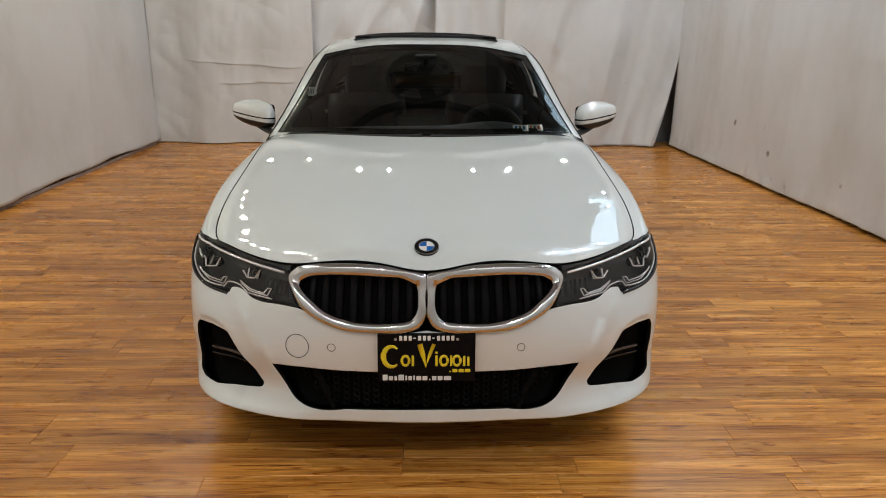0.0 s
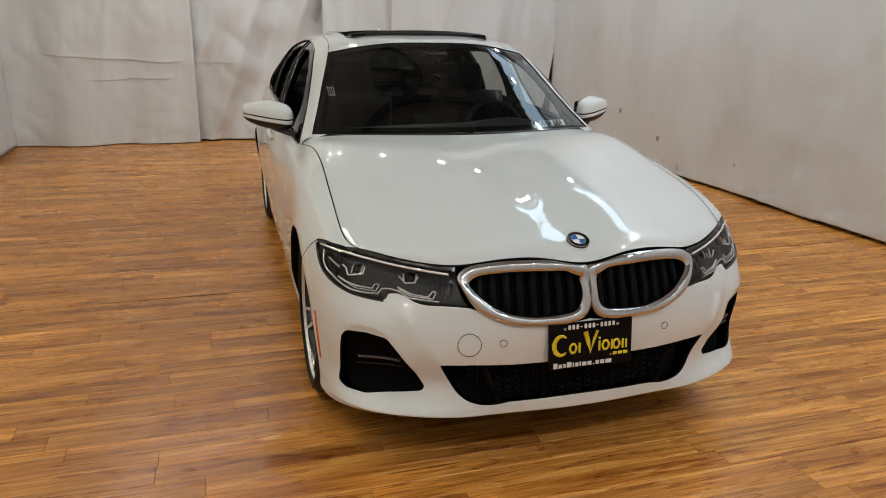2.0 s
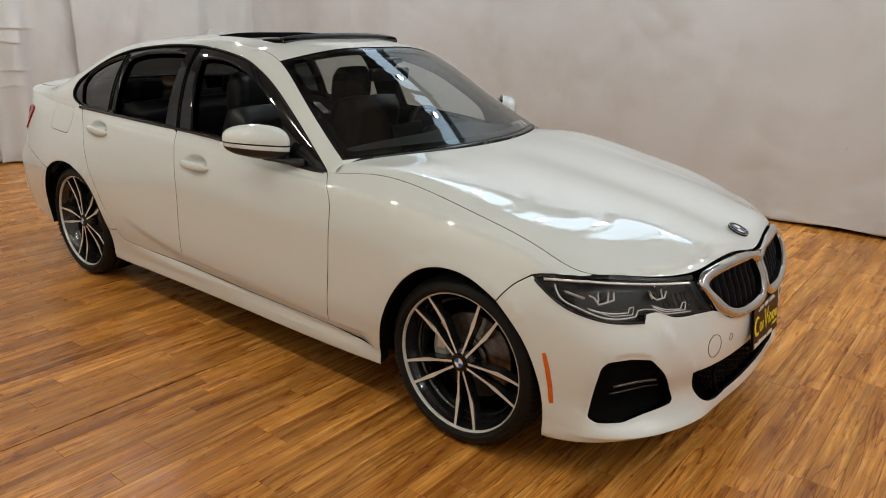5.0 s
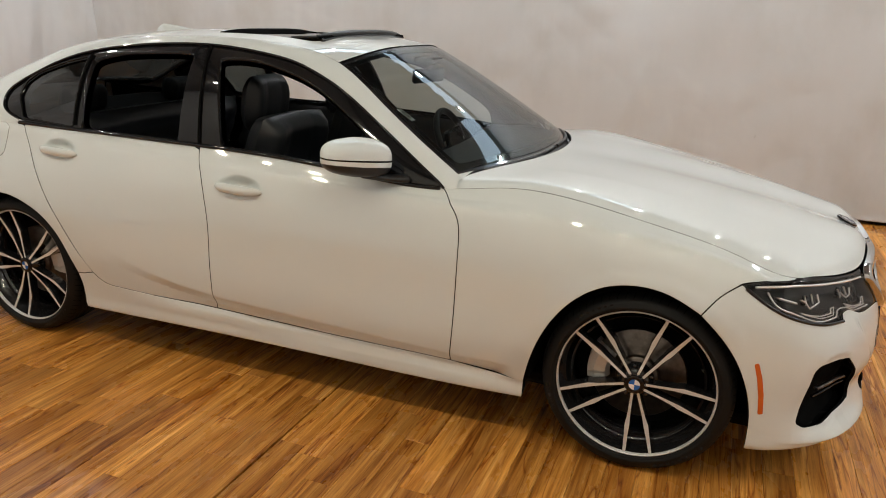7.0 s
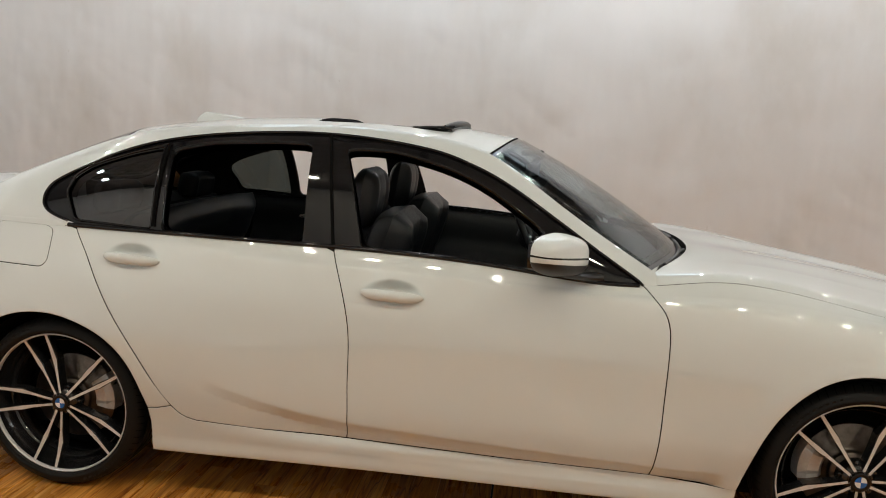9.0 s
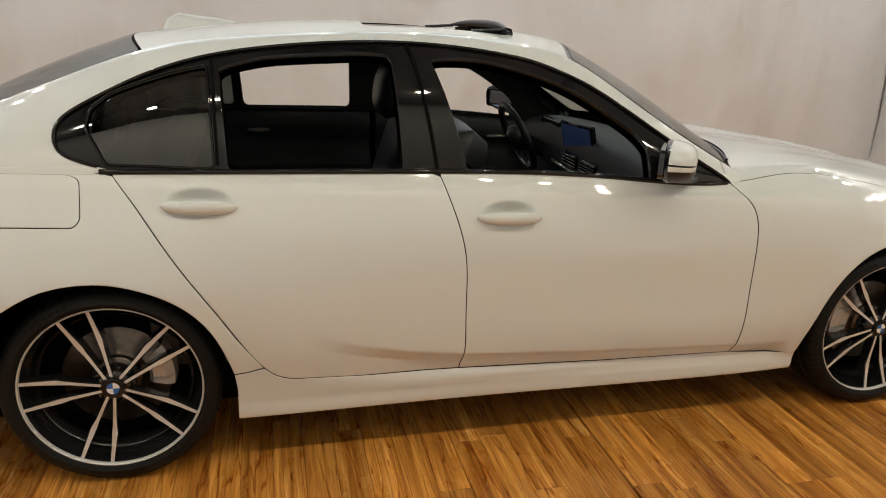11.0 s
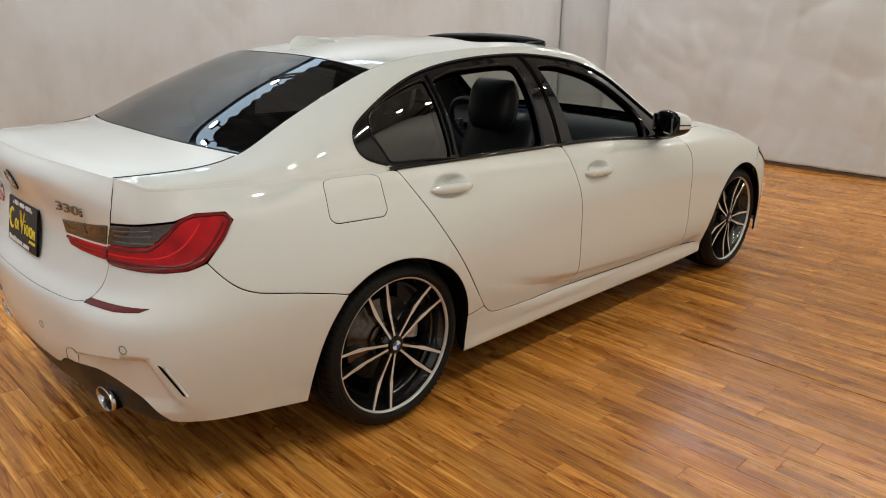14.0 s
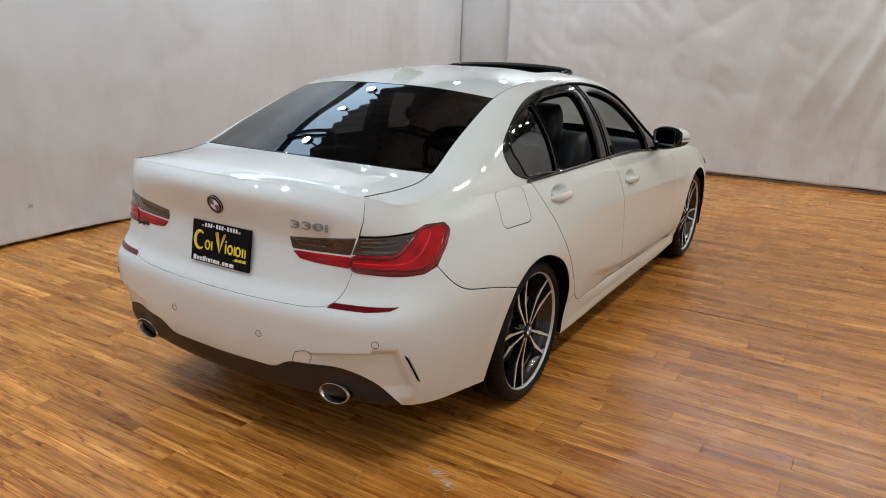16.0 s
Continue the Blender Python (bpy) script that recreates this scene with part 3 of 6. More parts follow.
# upper edge of the pillars and roof rail, screen corner to boot corner: (half width, y, z)
RAIL = [(.752, .70, .966), (.700, .87, 1.065), (.637, 1.08, 1.200), (.573, 1.30, 1.335), (.545, 1.50, 1.385), (.532, 1.8, 1.410), (.528, 2.1, 1.407),
        (.533, 2.4, 1.388), (.556, 2.725, 1.338), (.578, 2.95, 1.257), (.608, 3.2, 1.150), (.626, 3.335, 1.090), (.636, 3.5, 1.064), (.640, 3.738, 1.034)]
# how far the pillars' section runs on up from the sill, and out from the rail, along y
SWELL = Spline([.70, 1.0, 1.3, 1.8, 2.4, 2.725, 3.0, 3.335, 3.74],
               [(.02, .02), (.09, .05), (.19, .08), (.25, .115), (.24, .11), (.18, .10), (.12, .08), (.05, .05), (.003, .003)])
_qs = np.linspace(1.9, 5.5, 1500)
_ys = shell(_qs, V_TOP)[:, 1]
Q_A, Q_C = float(np.interp(.70, _ys, _qs)), float(np.interp(3.738, _ys, _qs))
RAIL[-1] = tuple(shell(Q_C, V_TOP)[0] + np.array([-.004, 0, .001]))
rail = Spline([p[1] for p in RAIL], RAIL)

def upper(q, v):
    """Pillars and roof rail: q as on the shell, v from 0 at the sill to 1 at the rail."""
    q, v = np.broadcast_arrays(np.atleast_1d(q).astype(float), np.atleast_1d(v).astype(float))
    p0 = shell(q, V_TOP)
    p3 = rail(p0[:, 1])
    h = SWELL(p0[:, 1])
    p1 = p0 + h[:, :1] * np.array([-.24, 0, .97])
    p2 = p3 + h[:, 1:] * np.array([.97, 0, -.24])
    v = v[:, None]
    return (1 - v) ** 3 * p0 + 3 * v * (1 - v) ** 2 * p1 + 3 * v * v * (1 - v) * p2 + v ** 3 * p3


# ---- the hall ----
X0, X1, Y0, Y1, H = -3.75, 3.95, -4.35, 6.95, 4.28


def slab(name, x0, x1, y0, y1, z0, z1, mat, label, category):
    bm = bmesh.new()
    box(bm, x0, x1, y0, y1, z0, z1)
    return tagged(part(name, bm, mat), label, category, kind="structure")


floor = slab("floor", X0, X1, Y0, Y1, -0.12, -0.012, BLACK_PLASTIC, "floor of oiled wooden boards laid crosswise", "floor")
slab("ceiling", X0 - .2, X1 + .2, Y0 - .2, Y1 + .2, H, H + 0.15, CEILING, "dark open ceiling high over the lamps", "ceiling")
slab("wall_north", X0 - .2, X1 + .2, Y1, Y1 + 0.2, -0.12, H, WALLBOARD, "grey wall behind the hanging canvas", "wall")
slab("wall_south", X0 - .2, X1 + .2, Y0 - 0.2, Y0, -0.12, H, WALLBOARD, "grey wall behind the hanging canvas", "wall")
slab("wall_west", X0 - 0.2, X0, Y0, Y1, -0.12, H, WALLBOARD, "grey wall behind the hanging canvas", "wall")
slab("wall_east", X1, X1 + 0.2, Y0, Y1, -0.12, H, WALLBOARD, "grey wall behind the hanging canvas", "wall")


def curtain(a, b, top, label, folds=0.05, pitch=1.3, seed=1, hem=0.012, taut=0.0, flare=0.0, crumple=0.0, pressed=(), rows=90, drawn=0.0, swag=0.0, hem_high=0.0, drape=0.0, pulls=()):
    """A hanging canvas from a to b on the plan: soft upright folds, crumpling, pressed creases (height, slope, depth, from, to), swags, a hem pocket."""
    a, b = Vector((*a, 0)), Vector((*b, 0))
    d = (b - a)
    ln = d.length
    d.normalize()
    n = Vector((-d.y, d.x, 0))
    rnd = random.Random(seed)
    ph = [(rnd.uniform(0, 6.28), rnd.uniform(.6, 1.7) / pitch, rnd.uniform(.4, 1)) for _ in range(6)]
    nu, nv = int(ln / 0.03) + 2, rows + 14
    V, F, H = [], [], []
    for j in range(nv):
        z = hem + (2.7 - hem) * j / rows if j <= rows else 2.7 + (top - 2.7) * (j - rows) / (nv - 1 - rows)
        for i in range(nu):
            u = ln * i / (nu - 1)
            s = 0
            for p, k, w in ph:
                s += w * math.sin(p + 6.28 * k * u + 0.35 * math.sin(p * 3 + z * 1.1))
            amp = folds * (0.35 + 0.65 * (1 - z / top)) * (1 - taut * (z / top))
            off = amp * s / 3 + 0.012 * noise.noise(Vector((u * 1.7, z * 0.9, seed))) + flare * math.exp(-z / 0.25)
            if crumple:
                off += crumple * (abs(noise.noise(Vector((u * 1.6 + z * 0.7, z * 1.3 - u * 0.4, seed + 9)))) + 0.5 * abs(noise.noise(Vector((u * 3.1 - z * 1.9, z * 2.6, seed + 5)))))
                off += crumple * 0.5 * math.exp(-z / 0.18) * noise.noise(Vector((u * 7, z * 3, seed)))
            if drape:
                lean = u * 2.1 + (z - 1.2) * (0.9 if swag else 0.35)
                off -= drape * (abs(noise.noise(Vector((lean, z * 0.35, seed + 3)))) * 2 - 0.7 + 0.5 * abs(noise.noise(Vector((lean * 2.3, z * 0.8, seed + 8)))))
            if swag:
                c = (u - ln * 0.45)
                off += swag * math.exp(-(c / 0.6) ** 2) * math.sin((z - 0.55 * c * c) * 9.5) * math.exp(-((z - 1.1) / 0.8) ** 2)
            for u0, slope, deep in pulls:
                off += deep * math.exp(-((u - u0 - slope * (z - 1.1)) / 0.065) ** 2) * math.exp(-((z - 1.4) / 0.75) ** 2)
            for zc, slope, deep, u0, u1 in pressed:
                edge = max(0, min(1, (u - u0) / 0.12, (u1 - u) / 0.12))
                dz = z - zc - slope * u - 0.004 * math.sin(u * 11) - (0.014 if math.sin(u * 2.9 + zc * 9) > 0.3 else 0)
                off += deep * edge * (math.exp(-dz / 0.045) if dz > 0 else max(0, 1 + dz / 0.005))
            if hem_high and z < hem_high:
                low = 1 - z / hem_high
                off += 0.010 * low * noise.noise(Vector((u * 11, z * 9, seed))) + 0.012 * low * abs(noise.noise(Vector((u * 5 + z * 6, z * 7, seed + 2))))
            along = u + drawn * math.exp(-u / 0.35) * max(0, 1 - z / 1.9) ** 1.6
            q = a + d * along + n * off
            V.append((q.x, q.y, z + (0.012 * noise.noise(Vector((u * 2.1, seed, 3))) if j == 0 else 0)))
    for j in range(nv - 1):
        for i in range(nu - 1):
            (H if V[j * nu][2] < hem_high - 0.015 else F).append((j * nu + i, j * nu + i + 1, (j + 1) * nu + i + 1, (j + 1) * nu + i))
    me = mesh_of("curtain", V, F + H, CLOTH)
    me.materials.append(HEM_CLOTH)
    me.polygons.foreach_set("material_index", [0] * len(F) + [1] * len(H))
    ob = put("curtain", me)
    ob.modifiers.new("thick", "SOLIDIFY").thickness = 0.004
    return tagged(ob, label, "curtain", "canvas curtains round the hall")


TOP = 4.02
curtain((3.62, -4.05), (3.22, 6.45), TOP, "long taut off-white canvas curtain with a soiled hem and small stains", 0.028, 2.6, 3, 0.028, 0.4, 0.015, 0.012, hem_high=0.22, rows=180, drape=0.010)
curtain((-3.50, 6.62), (-3.62, -4.1), TOP, "long off-white canvas curtain hanging just clear of the boards", 0.030, 2.2, 4, 0.05, 0.4, 0.04, 0.014, drape=0.012)
curtain((-1.42, 6.62), (-3.50, 6.64), TOP, "off-white canvas curtain with yellowed patches and two long pressed creases", 0.075, 1.3, 5, 0.01, 0.3, 0.03, 0.035,
        ((.945, .06, .012, .12, 1.66), (.765, -.004, .011, .22, 1.2)), 420, drape=0.03)
curtain((0.19, 6.74), (-1.50, 6.74), TOP, "off-white canvas curtain slung in sagging folds with a crumpled hem", 0.075, 0.7, 6, 0.02, 0.2, 0.0, 0.055, ((.70, -.03, .013, .10, .85), (.93, .02, .010, 1.1, 1.6)), 420, swag=0.02, drape=0.075)
curtain((1.05, 6.62), (0.13, 6.64), TOP, "narrow off-white canvas curtain in upright folds with short creases", 0.070, 0.40, 16, 0.02, 0.0, 0.0, 0.02,
        ((1.34, -.02, .016, .42, .90), (1.20, .0, .014, .55, .90), (.92, .02, .011, .50, .9), (.77, .0, .011, .62, .9)), 420, drape=0.04)
curtain((3.27, 6.46), (0.98, 6.54), TOP, "off-white canvas curtain with a turned hem drawn back at the corner", 0.06, 1.2, 7, 0.008, 0.3, 0.03, 0.03, drawn=0.30, drape=0.04)
curtain((-3.6, -3.98), (2.78, -3.98), TOP, "long taut off-white canvas curtain with long soft creases", 0.025, 2.0, 8, 0.045, 0.4, 0.04, 0.022, drape=0.018, pulls=((2.0, -.40, .030), (1.72, -.30, .022), (2.4, -.52, .016)))
curtain((2.68, -4.06), (3.66, -4.06), TOP, "off-white canvas curtain hanging in a few upright folds beside the corner", 0.09, 0.6, 9, 0.02, 0.2, 0.04)


def batten(name, a, b, label):
    """A low wooden strip on the boards under a curtain, from a to b on the plan."""
    d = Vector((b[0] - a[0], b[1] - a[1], 0))
    bm = bmesh.new()
    box(bm, 0, d.length, -.012, .012, 0.0, 0.032, 0.003)
    return tagged(part(name, bm, BATTEN, m=Matrix.Translation((*a, 0)) @ Matrix.Rotation(math.atan2(d.y, d.x), 4, "Z")), label, "trim", kind="structure")


batten("baseboard_west", (-3.47, 6.5), (-3.60, -3.9), "low greyish wooden strip along the floor's edge")
batten("baseboard_south", (-3.55, -3.98), (3.5, -4.0), "low greyish wooden strip along the floor's edge")


def hall_lamp(x, y, face):
    """A round flat lamp on a stem under the ceiling."""
    t = thing("ceiling_lamp", "round flat hall lamp with a white glowing face, south row added as fill", "lamp", "round ceiling lamps", Matrix.Translation((x, y, LAMP_Z)))
    v, f = lathe([(0.051, 0.02), (0.062, 0.05), (0.06, 0.10), (0.03, 0.12), (0.0, 0.12)], 24, "z")
    put("housing", mesh_of("housing", v, f, IRON), t, "dark iron housing")
    v, f = lathe([(0.0, 0.0), (0.030, 0.001), (0.044, 0.006), (0.049, 0.013), (0.051, 0.02)], 24, "z")
    put("diffuser", mesh_of("diffuser", v, f, face), t, "glowing white face")
    v, f = tube([(0, 0, 0.11), (0, 0, H - LAMP_Z)], 0.012)
    put("stem", mesh_of("stem", v, f, IRON), t)
    return t


# the south row is fill light only, the other rows stand for the hall's lamps
for lx, ly in LAMPS:
    hall_lamp(lx, ly, LAMP_FACE_WARM if lx < -2.5 else LAMP_FACE)

# long roof light beside the east wall, and dark gathered cloth under the ceiling
bm = bmesh.new()
box(bm, 2.60, 3.42, -0.4, 4.4, H - 0.03, H - 0.006, 0.004)
tagged(part("skylight", bm, SKYLIGHT), "long bluish roof light along the wall", "skylight", kind="structure")


def gathered_cloth(x0, x1, y0, y1, z):
    rnd = random.Random(12)
    nx, ny = 30, 150
    V = []
    for j in range(ny):
        y = y0 + (y1 - y0) * j / (ny - 1)
        reach = x1 + 0.10 * noise.noise(Vector((y * 2.3, 1, 0))) + 0.07 * noise.noise(Vector((y * 9, 4, 0)))
        for i in range(nx):
            u = i / (nx - 1)
            V.append((x0 + (reach - x0) * u, y + 0.03 * noise.noise(Vector((u * 3, y, 2))), z - 0.05 * u - 0.035 * math.sin(y * 31 + 2 * math.sin(y * 3)) * (0.3 + 0.7 * u) - 0.06 * u * u))
    F = [(j * nx + i, j * nx + i + 1, (j + 1) * nx + i + 1, (j + 1) * nx + i) for j in range(ny - 1) for i in range(nx - 1)]
    return tagged(put("ceiling_drape", mesh_of("ceiling_drape", V, F, DARK_CLOTH)), "dark gathered cloth slung under the ceiling", "drape")


gathered_cloth(1.2, 2.62, 0.2, 3.5, 4.10)

# roof trusses seen in the glass
def truss(y):
    t = thing("roof_truss", "dark steel roof truss under the ceiling", "truss", "roof trusses", Matrix.Translation((0, y, 0)))
    for z in (H - 0.06, H - 0.30):
        bm = bmesh.new()
        box(bm, X0, X1, -0.03, 0.03, z - 0.03, z + 0.03)
        part("chord", bm, IRON, t)
    n = 14
    for i in range(n):
        xa, xb = X0 + (X1 - X0) * i / n, X0 + (X1 - X0) * (i + 1) / n
        za, zb = (H - 0.30, H - 0.06) if i % 2 else (H - 0.06, H - 0.30)
        v, f = tube([(xa, 0, za), (xb, 0, zb)], 0.014, 6)
        put("web_bar", mesh_of("web_bar", v, f, IRON), t)


for ty in (-2.9, -0.6, 1.7, 4.2):
    truss(ty)

# ---- the car ----
car = thing("sedan_car", "white four-door sedan with black window trim and open side windows", "car")
KB, KU = 0.11, 0.5


def side_shell(s, facet=1):
    return lambda a, b: shell(a, np.asarray(b) / KB, facet) * np.array([s, 1, 1])


def side_upper(s):
    return lambda a, b: upper(a, np.asarray(b) / KU) * np.array([s, 1, 1])


def on(points):
    """(q, z) of the shell to its plane."""
    p = np.array(points, float)
    qa = np.abs(p[:, 0])
    qa = np.where(qa > Q_END, 2 * Q_END - qa, qa)
    return [tuple(r) for r in np.stack([p[:, 0], v_at(qa, p[:, 1]) * KB], 1)]


def onu(points):
    return [(q, v * KU) for q, v in points]


def both(points, centre=0.0):
    """An outline given for one side, from the middle and back to it, made whole."""
    return list(points) + [(2 * centre - q, z) for q, z in reversed(points)]


ARCH_F = [(1.846, .262), (1.839, .295), (1.792, .453), (1.712, .587), (1.604, .674), (1.51, .701), (1.389, .692), (1.275, .638)]
ARCH_F2 = [(1.275, .638), (1.175, .533), (1.107, .404), (1.083, .301), (1.081, .185)]
ARCH_R = [(3.940, .36), (3.967, .448), (4.014, .539), (4.094, .617), (4.188, .664), (4.276, .688), (4.383, .691), (4.484, .667), (4.566, .622)]
ARCH_R2 = [(4.566, .622), (4.638, .522), (4.685, .403), (4.717, .243)]
CUT_F = [(2.202, .931), (2.165, .893), (2.130, .850), (2.111, .739), (2.114, .555), (2.120, .40), (2.134, .283)]
CUT_M = [(3.195, .309), (3.188, .362), (3.188, .525), (3.195, .737), (3.222, .847), (3.268, .975)]
CUT_R = [(3.752, .327), (3.806, .343), (3.846, .378), (3.913, .474), (3.973, .571), (4.094, .753), (4.182, .891), (4.252, .992)]
SEAM_F = [(1.275, .638), (1.22, .706), (1.163, .745)]
SEAM_R = [(4.566, .622), (4.80, .676), (4.93, .712), (4.985, .755), (5.03, .808)]
LAMP_LOW = [(1.163, .745), (1.107, .709), (1.04, .673), (.985, .652), (.90, .634), (.81, .623), (.730, .619)]
LAMP_LOW2 = [(.723, .636), (.68, .640), (.624, .621), (.515, .616), (.43, .613)]
CHROME_LOW = [(.43, .613), (.403, .606), (.349, .577), (.295, .556), (.221, .547), (.06, .548), (0, .556)]
TRUNK_CUT = [(5.383, .983), (5.403, .925), (5.43, .80), (5.457, .726), (5.49, .686), (5.537, .669), (5.625, .661), (5.8, .658), (Q_END, .657)]
DIFF_TOP = [(5.195, .296), (5.255, .349), (5.336, .405), (5.417, .434), (5.52, .442), (5.60, .438), (5.70, .418), (5.735, .396), (5.80, .388), (Q_END, .386)]
FOG = [(.926, .289), (.912, .388), (.895, .473), (.872, .494), (.79, .502), (.715, .490), (.668, .442), (.617, .37), (.584, .314), (.594, .300), (.70, .284), (.80, .268), (.893, .270)]
INTAKE = [(.524, .408), (.497, .347), (.443, .284), (.396, .263), (.322, .256), (.275, .262)]
FUEL = [(4.585, .995), (4.56, 1.003), (4.375, .998), (4.343, .985), (4.343, .873), (4.363, .853), (4.57, .860), (4.592, .878)]
TOP_V = 9.0
QB = .925


def top_run(q0, q1, n=40):
    return [(q0 + (q1 - q0) * i / n, TOP_V) for i in range(n)]


def low_run(q0, q1, n=40):
    return [(q0 + (q1 - q0) * i / n, 0.0) for i in range(n)]


def rounded(points, r=0.012, n=4):
    """Closed polygon with its corners rounded."""
    out = []
    k = len(points)
    for i in range(k):
        p, a, b = (np.array(points[j % k], float) for j in (i, i - 1, i + 1))
        da, db = a - p, b - p
        la, lb = np.linalg.norm(da), np.linalg.norm(db)
        t = min(r, la * 0.45, lb * 0.45)
        s, e = p + da / la * t, p + db / lb * t
        for j in range(n + 1):
            u = j / n
            out.append(tuple((1 - u) ** 2 * s + 2 * u * (1 - u) * p + u * u * e))
    return straight(out + out[:1], 0.03)


for s in (-1, 1):
    f = side_shell(s)
    sheet("front_fender", f, on(top_run(QB, 2.205, 60) + straight([(2.205, TOP_V), (2.205, .931)]) + curve(CUT_F) + straight([(2.134, .283), (1.846, .262)]) + curve(ARCH_F)
                                + curve(SEAM_F) + straight([(1.163, .747), (1.134, .754), (1.087, .760), (1.054, .758), (1.0, .754), (.965, .756), (QB, TOP_V)], .012)), PAINT, car, step=0.022, gap=0.002, lip=0.002, dense=[(1.99, float(v_at(1.99, .32)[0]) * KB, .14, .05, .007)])
    sheet("front_door", f, on(top_run(3.27, 2.205) + curve(CUT_F) + straight([(2.134, .283), (2.65, .29), (3.195, .309)]) + curve(CUT_M) + [(3.268, .975)]), PAINT, car, step=0.02,
          dense=[(3.046, float(v_at(3.046, .856)[0]) * KB, .115, .06, .0045), (2.66, float(v_at(2.66, .338)[0]) * KB, .53, .055, .006)])
    sheet("rear_door", f, on(top_run(4.255, 3.27) + curve(CUT_M[::-1]) + straight([(3.195, .309), (3.53, .315), (3.752, .327)]) + curve(CUT_R) + [(4.252, .992)]), PAINT, car, step=0.02,
          dense=[(4.012, float(v_at(4.012, .914)[0]) * KB, .115, .06, .0045), (3.46, float(v_at(3.46, .42)[0]) * KB, .27, .09, .006)])
    sheet("side_sill", side_shell(s, 0), on(low_run(3.936, 1.849) + straight([(1.849, .19), (1.846, .262), (2.134, .283), (2.65, .29), (3.195, .309), (3.53, .315)]) + curve(CUT_R[:3])
                             + straight([(3.846, .378), (3.90, .364), (3.940, .36), (3.934, .30), (3.936, .19)])), PAINT, car, depth=0.05, step=0.02)
    sheet("rear_quarter", f, on(top_run(Q_C + .004, 4.255) + curve(CUT_R[:1:-1]) + straight([(3.846, .378), (3.90, .364), (3.940, .36)]) + curve(ARCH_R) + curve(SEAM_R)
                                + straight([(5.03, .808), (4.967, .872), (4.927, .925), (4.945, .950), (5.047, .954), (5.121, .936), (5.40, .927), (5.383, .983), (Q_C + .006, 1.02)])),
          PAINT, car, holes=[on(rounded(FUEL, .02))], gap=0.0014)
    sheet("fuel_flap", f, on(rounded(FUEL, .02)), PAINT, car, gap=0.0008)
    # dark inner skin behind the gaps, added so that no light shows through
    sheet("inner_skin", f, on(top_run(5.35, 1.0) + straight([(1.0, TOP_V), (1.0, .62), (1.2, .72)]) + curve(SEAM_F[::-1] + ARCH_F[::-1][1:]) + straight([(1.849, .25), (3.936, .25)])
                              + curve(ARCH_R) + straight([(4.566, .622), (5.03, .80), (5.35, .90)])), VOID, car, lift=-0.034, depth=0.004, step=0.07)

fc = side_shell(1)
fog_l = [(-q, z) for q, z in FOG]
bumper_half = low_run(0, 1.081) + curve(ARCH_F2[::-1]) + curve(SEAM_F) + curve(LAMP_LOW) + straight([LAMP_LOW[-1], LAMP_LOW2[0]]) + curve(LAMP_LOW2) + curve(CHROME_LOW)
front_bumper = sheet("front_bumper", fc, on(both(bumper_half + [(0.004, .556)])), PAINT, car,
                     holes=[on(rounded(FOG, .012)), on(rounded(fog_l[::-1], .012)),
                            on(both(straight([(.002, .403), (.282, .404), (.416, .412), (.52, .410)]) + curve(INTAKE) + straight([(.275, .262), (.02, .266), (.002, .266)])))], depth=0.014, step=0.03,
                     dense=[(d * .80, float(v_at(.80, .545)[0]) * KB, .17, .035, .010) for d in (-1, 1)] + [(d * .70, float(v_at(.70, .226)[0]) * KB, .33, .085, .010) for d in (-1, 1)])
rear_half = curve(DIFF_TOP[::-1]) + straight([(5.195, .296), (4.717, .243)]) + curve(ARCH_R2[::-1]) + curve(SEAM_R) \
    + straight([(5.03, .808), (5.094, .791), (5.168, .789), (5.432, .796)]) + curve(TRUNK_CUT[2:]) + [(Q_END - .004, .657)]
sheet("rear_bumper", fc, on(both(rear_half, Q_END)), PAINT, car, depth=0.03, step=0.025, gap=0.0014,
      dense=[(c, float(v_at(5.36, .46)[0]) * KB, .21, .085, .0095) for c in (5.36, 2 * Q_END - 5.36)])
sheet("diffuser", fc, on(both([(Q_END - .002, .386)] + curve(DIFF_TOP[::-1]) + low_run(5.195, Q_END), Q_END)), DARK_GREY, car, "matt dark grey diffuser", depth=0.03, lift=-0.004)
trunk_half = [(Q_END - .002, .66)] + curve(TRUNK_CUT[::-1]) + straight([(5.383, .983), (Q_C, TOP_V)]) + top_run(Q_C, Q_END)
sheet("boot_lid_face", fc, on(both(trunk_half, Q_END)), PAINT, car, depth=0.012, step=0.02, gap=0.0004, lip=0.001)

# ---- bonnet, screens, roof, boot: nets between edge lines ----
def coons(front, rear, mid, edge):
    """Surface over a (-1 to 1 across) and v (0 front to 1 rear) between four edge lines, each a function of 0..1."""
    def f(a, v):
        a, v = np.broadcast_arrays(np.atleast_1d(a).astype(float), np.atleast_1d(v).astype(float))
        s, a = np.where(a < 0, -1.0, 1.0), np.abs(a)
        al, vv = (a ** 2)[:, None], v[:, None]
        F0, R0, M, E = front(a), rear(a), mid(v), edge(v)
        f0, f1, r0, r1 = front(np.zeros(1)), front(np.ones(1)), rear(np.zeros(1)), rear(np.ones(1))
        P = (1 - vv) * F0 + vv * R0 + (1 - al) * M + al * E - ((1 - al) * ((1 - vv) * f0 + vv * r0) + al * ((1 - vv) * f1 + vv * r1))
        P[:, 0] = np.where(a > 0, P[:, 0], 0) * s
        return P
    return f


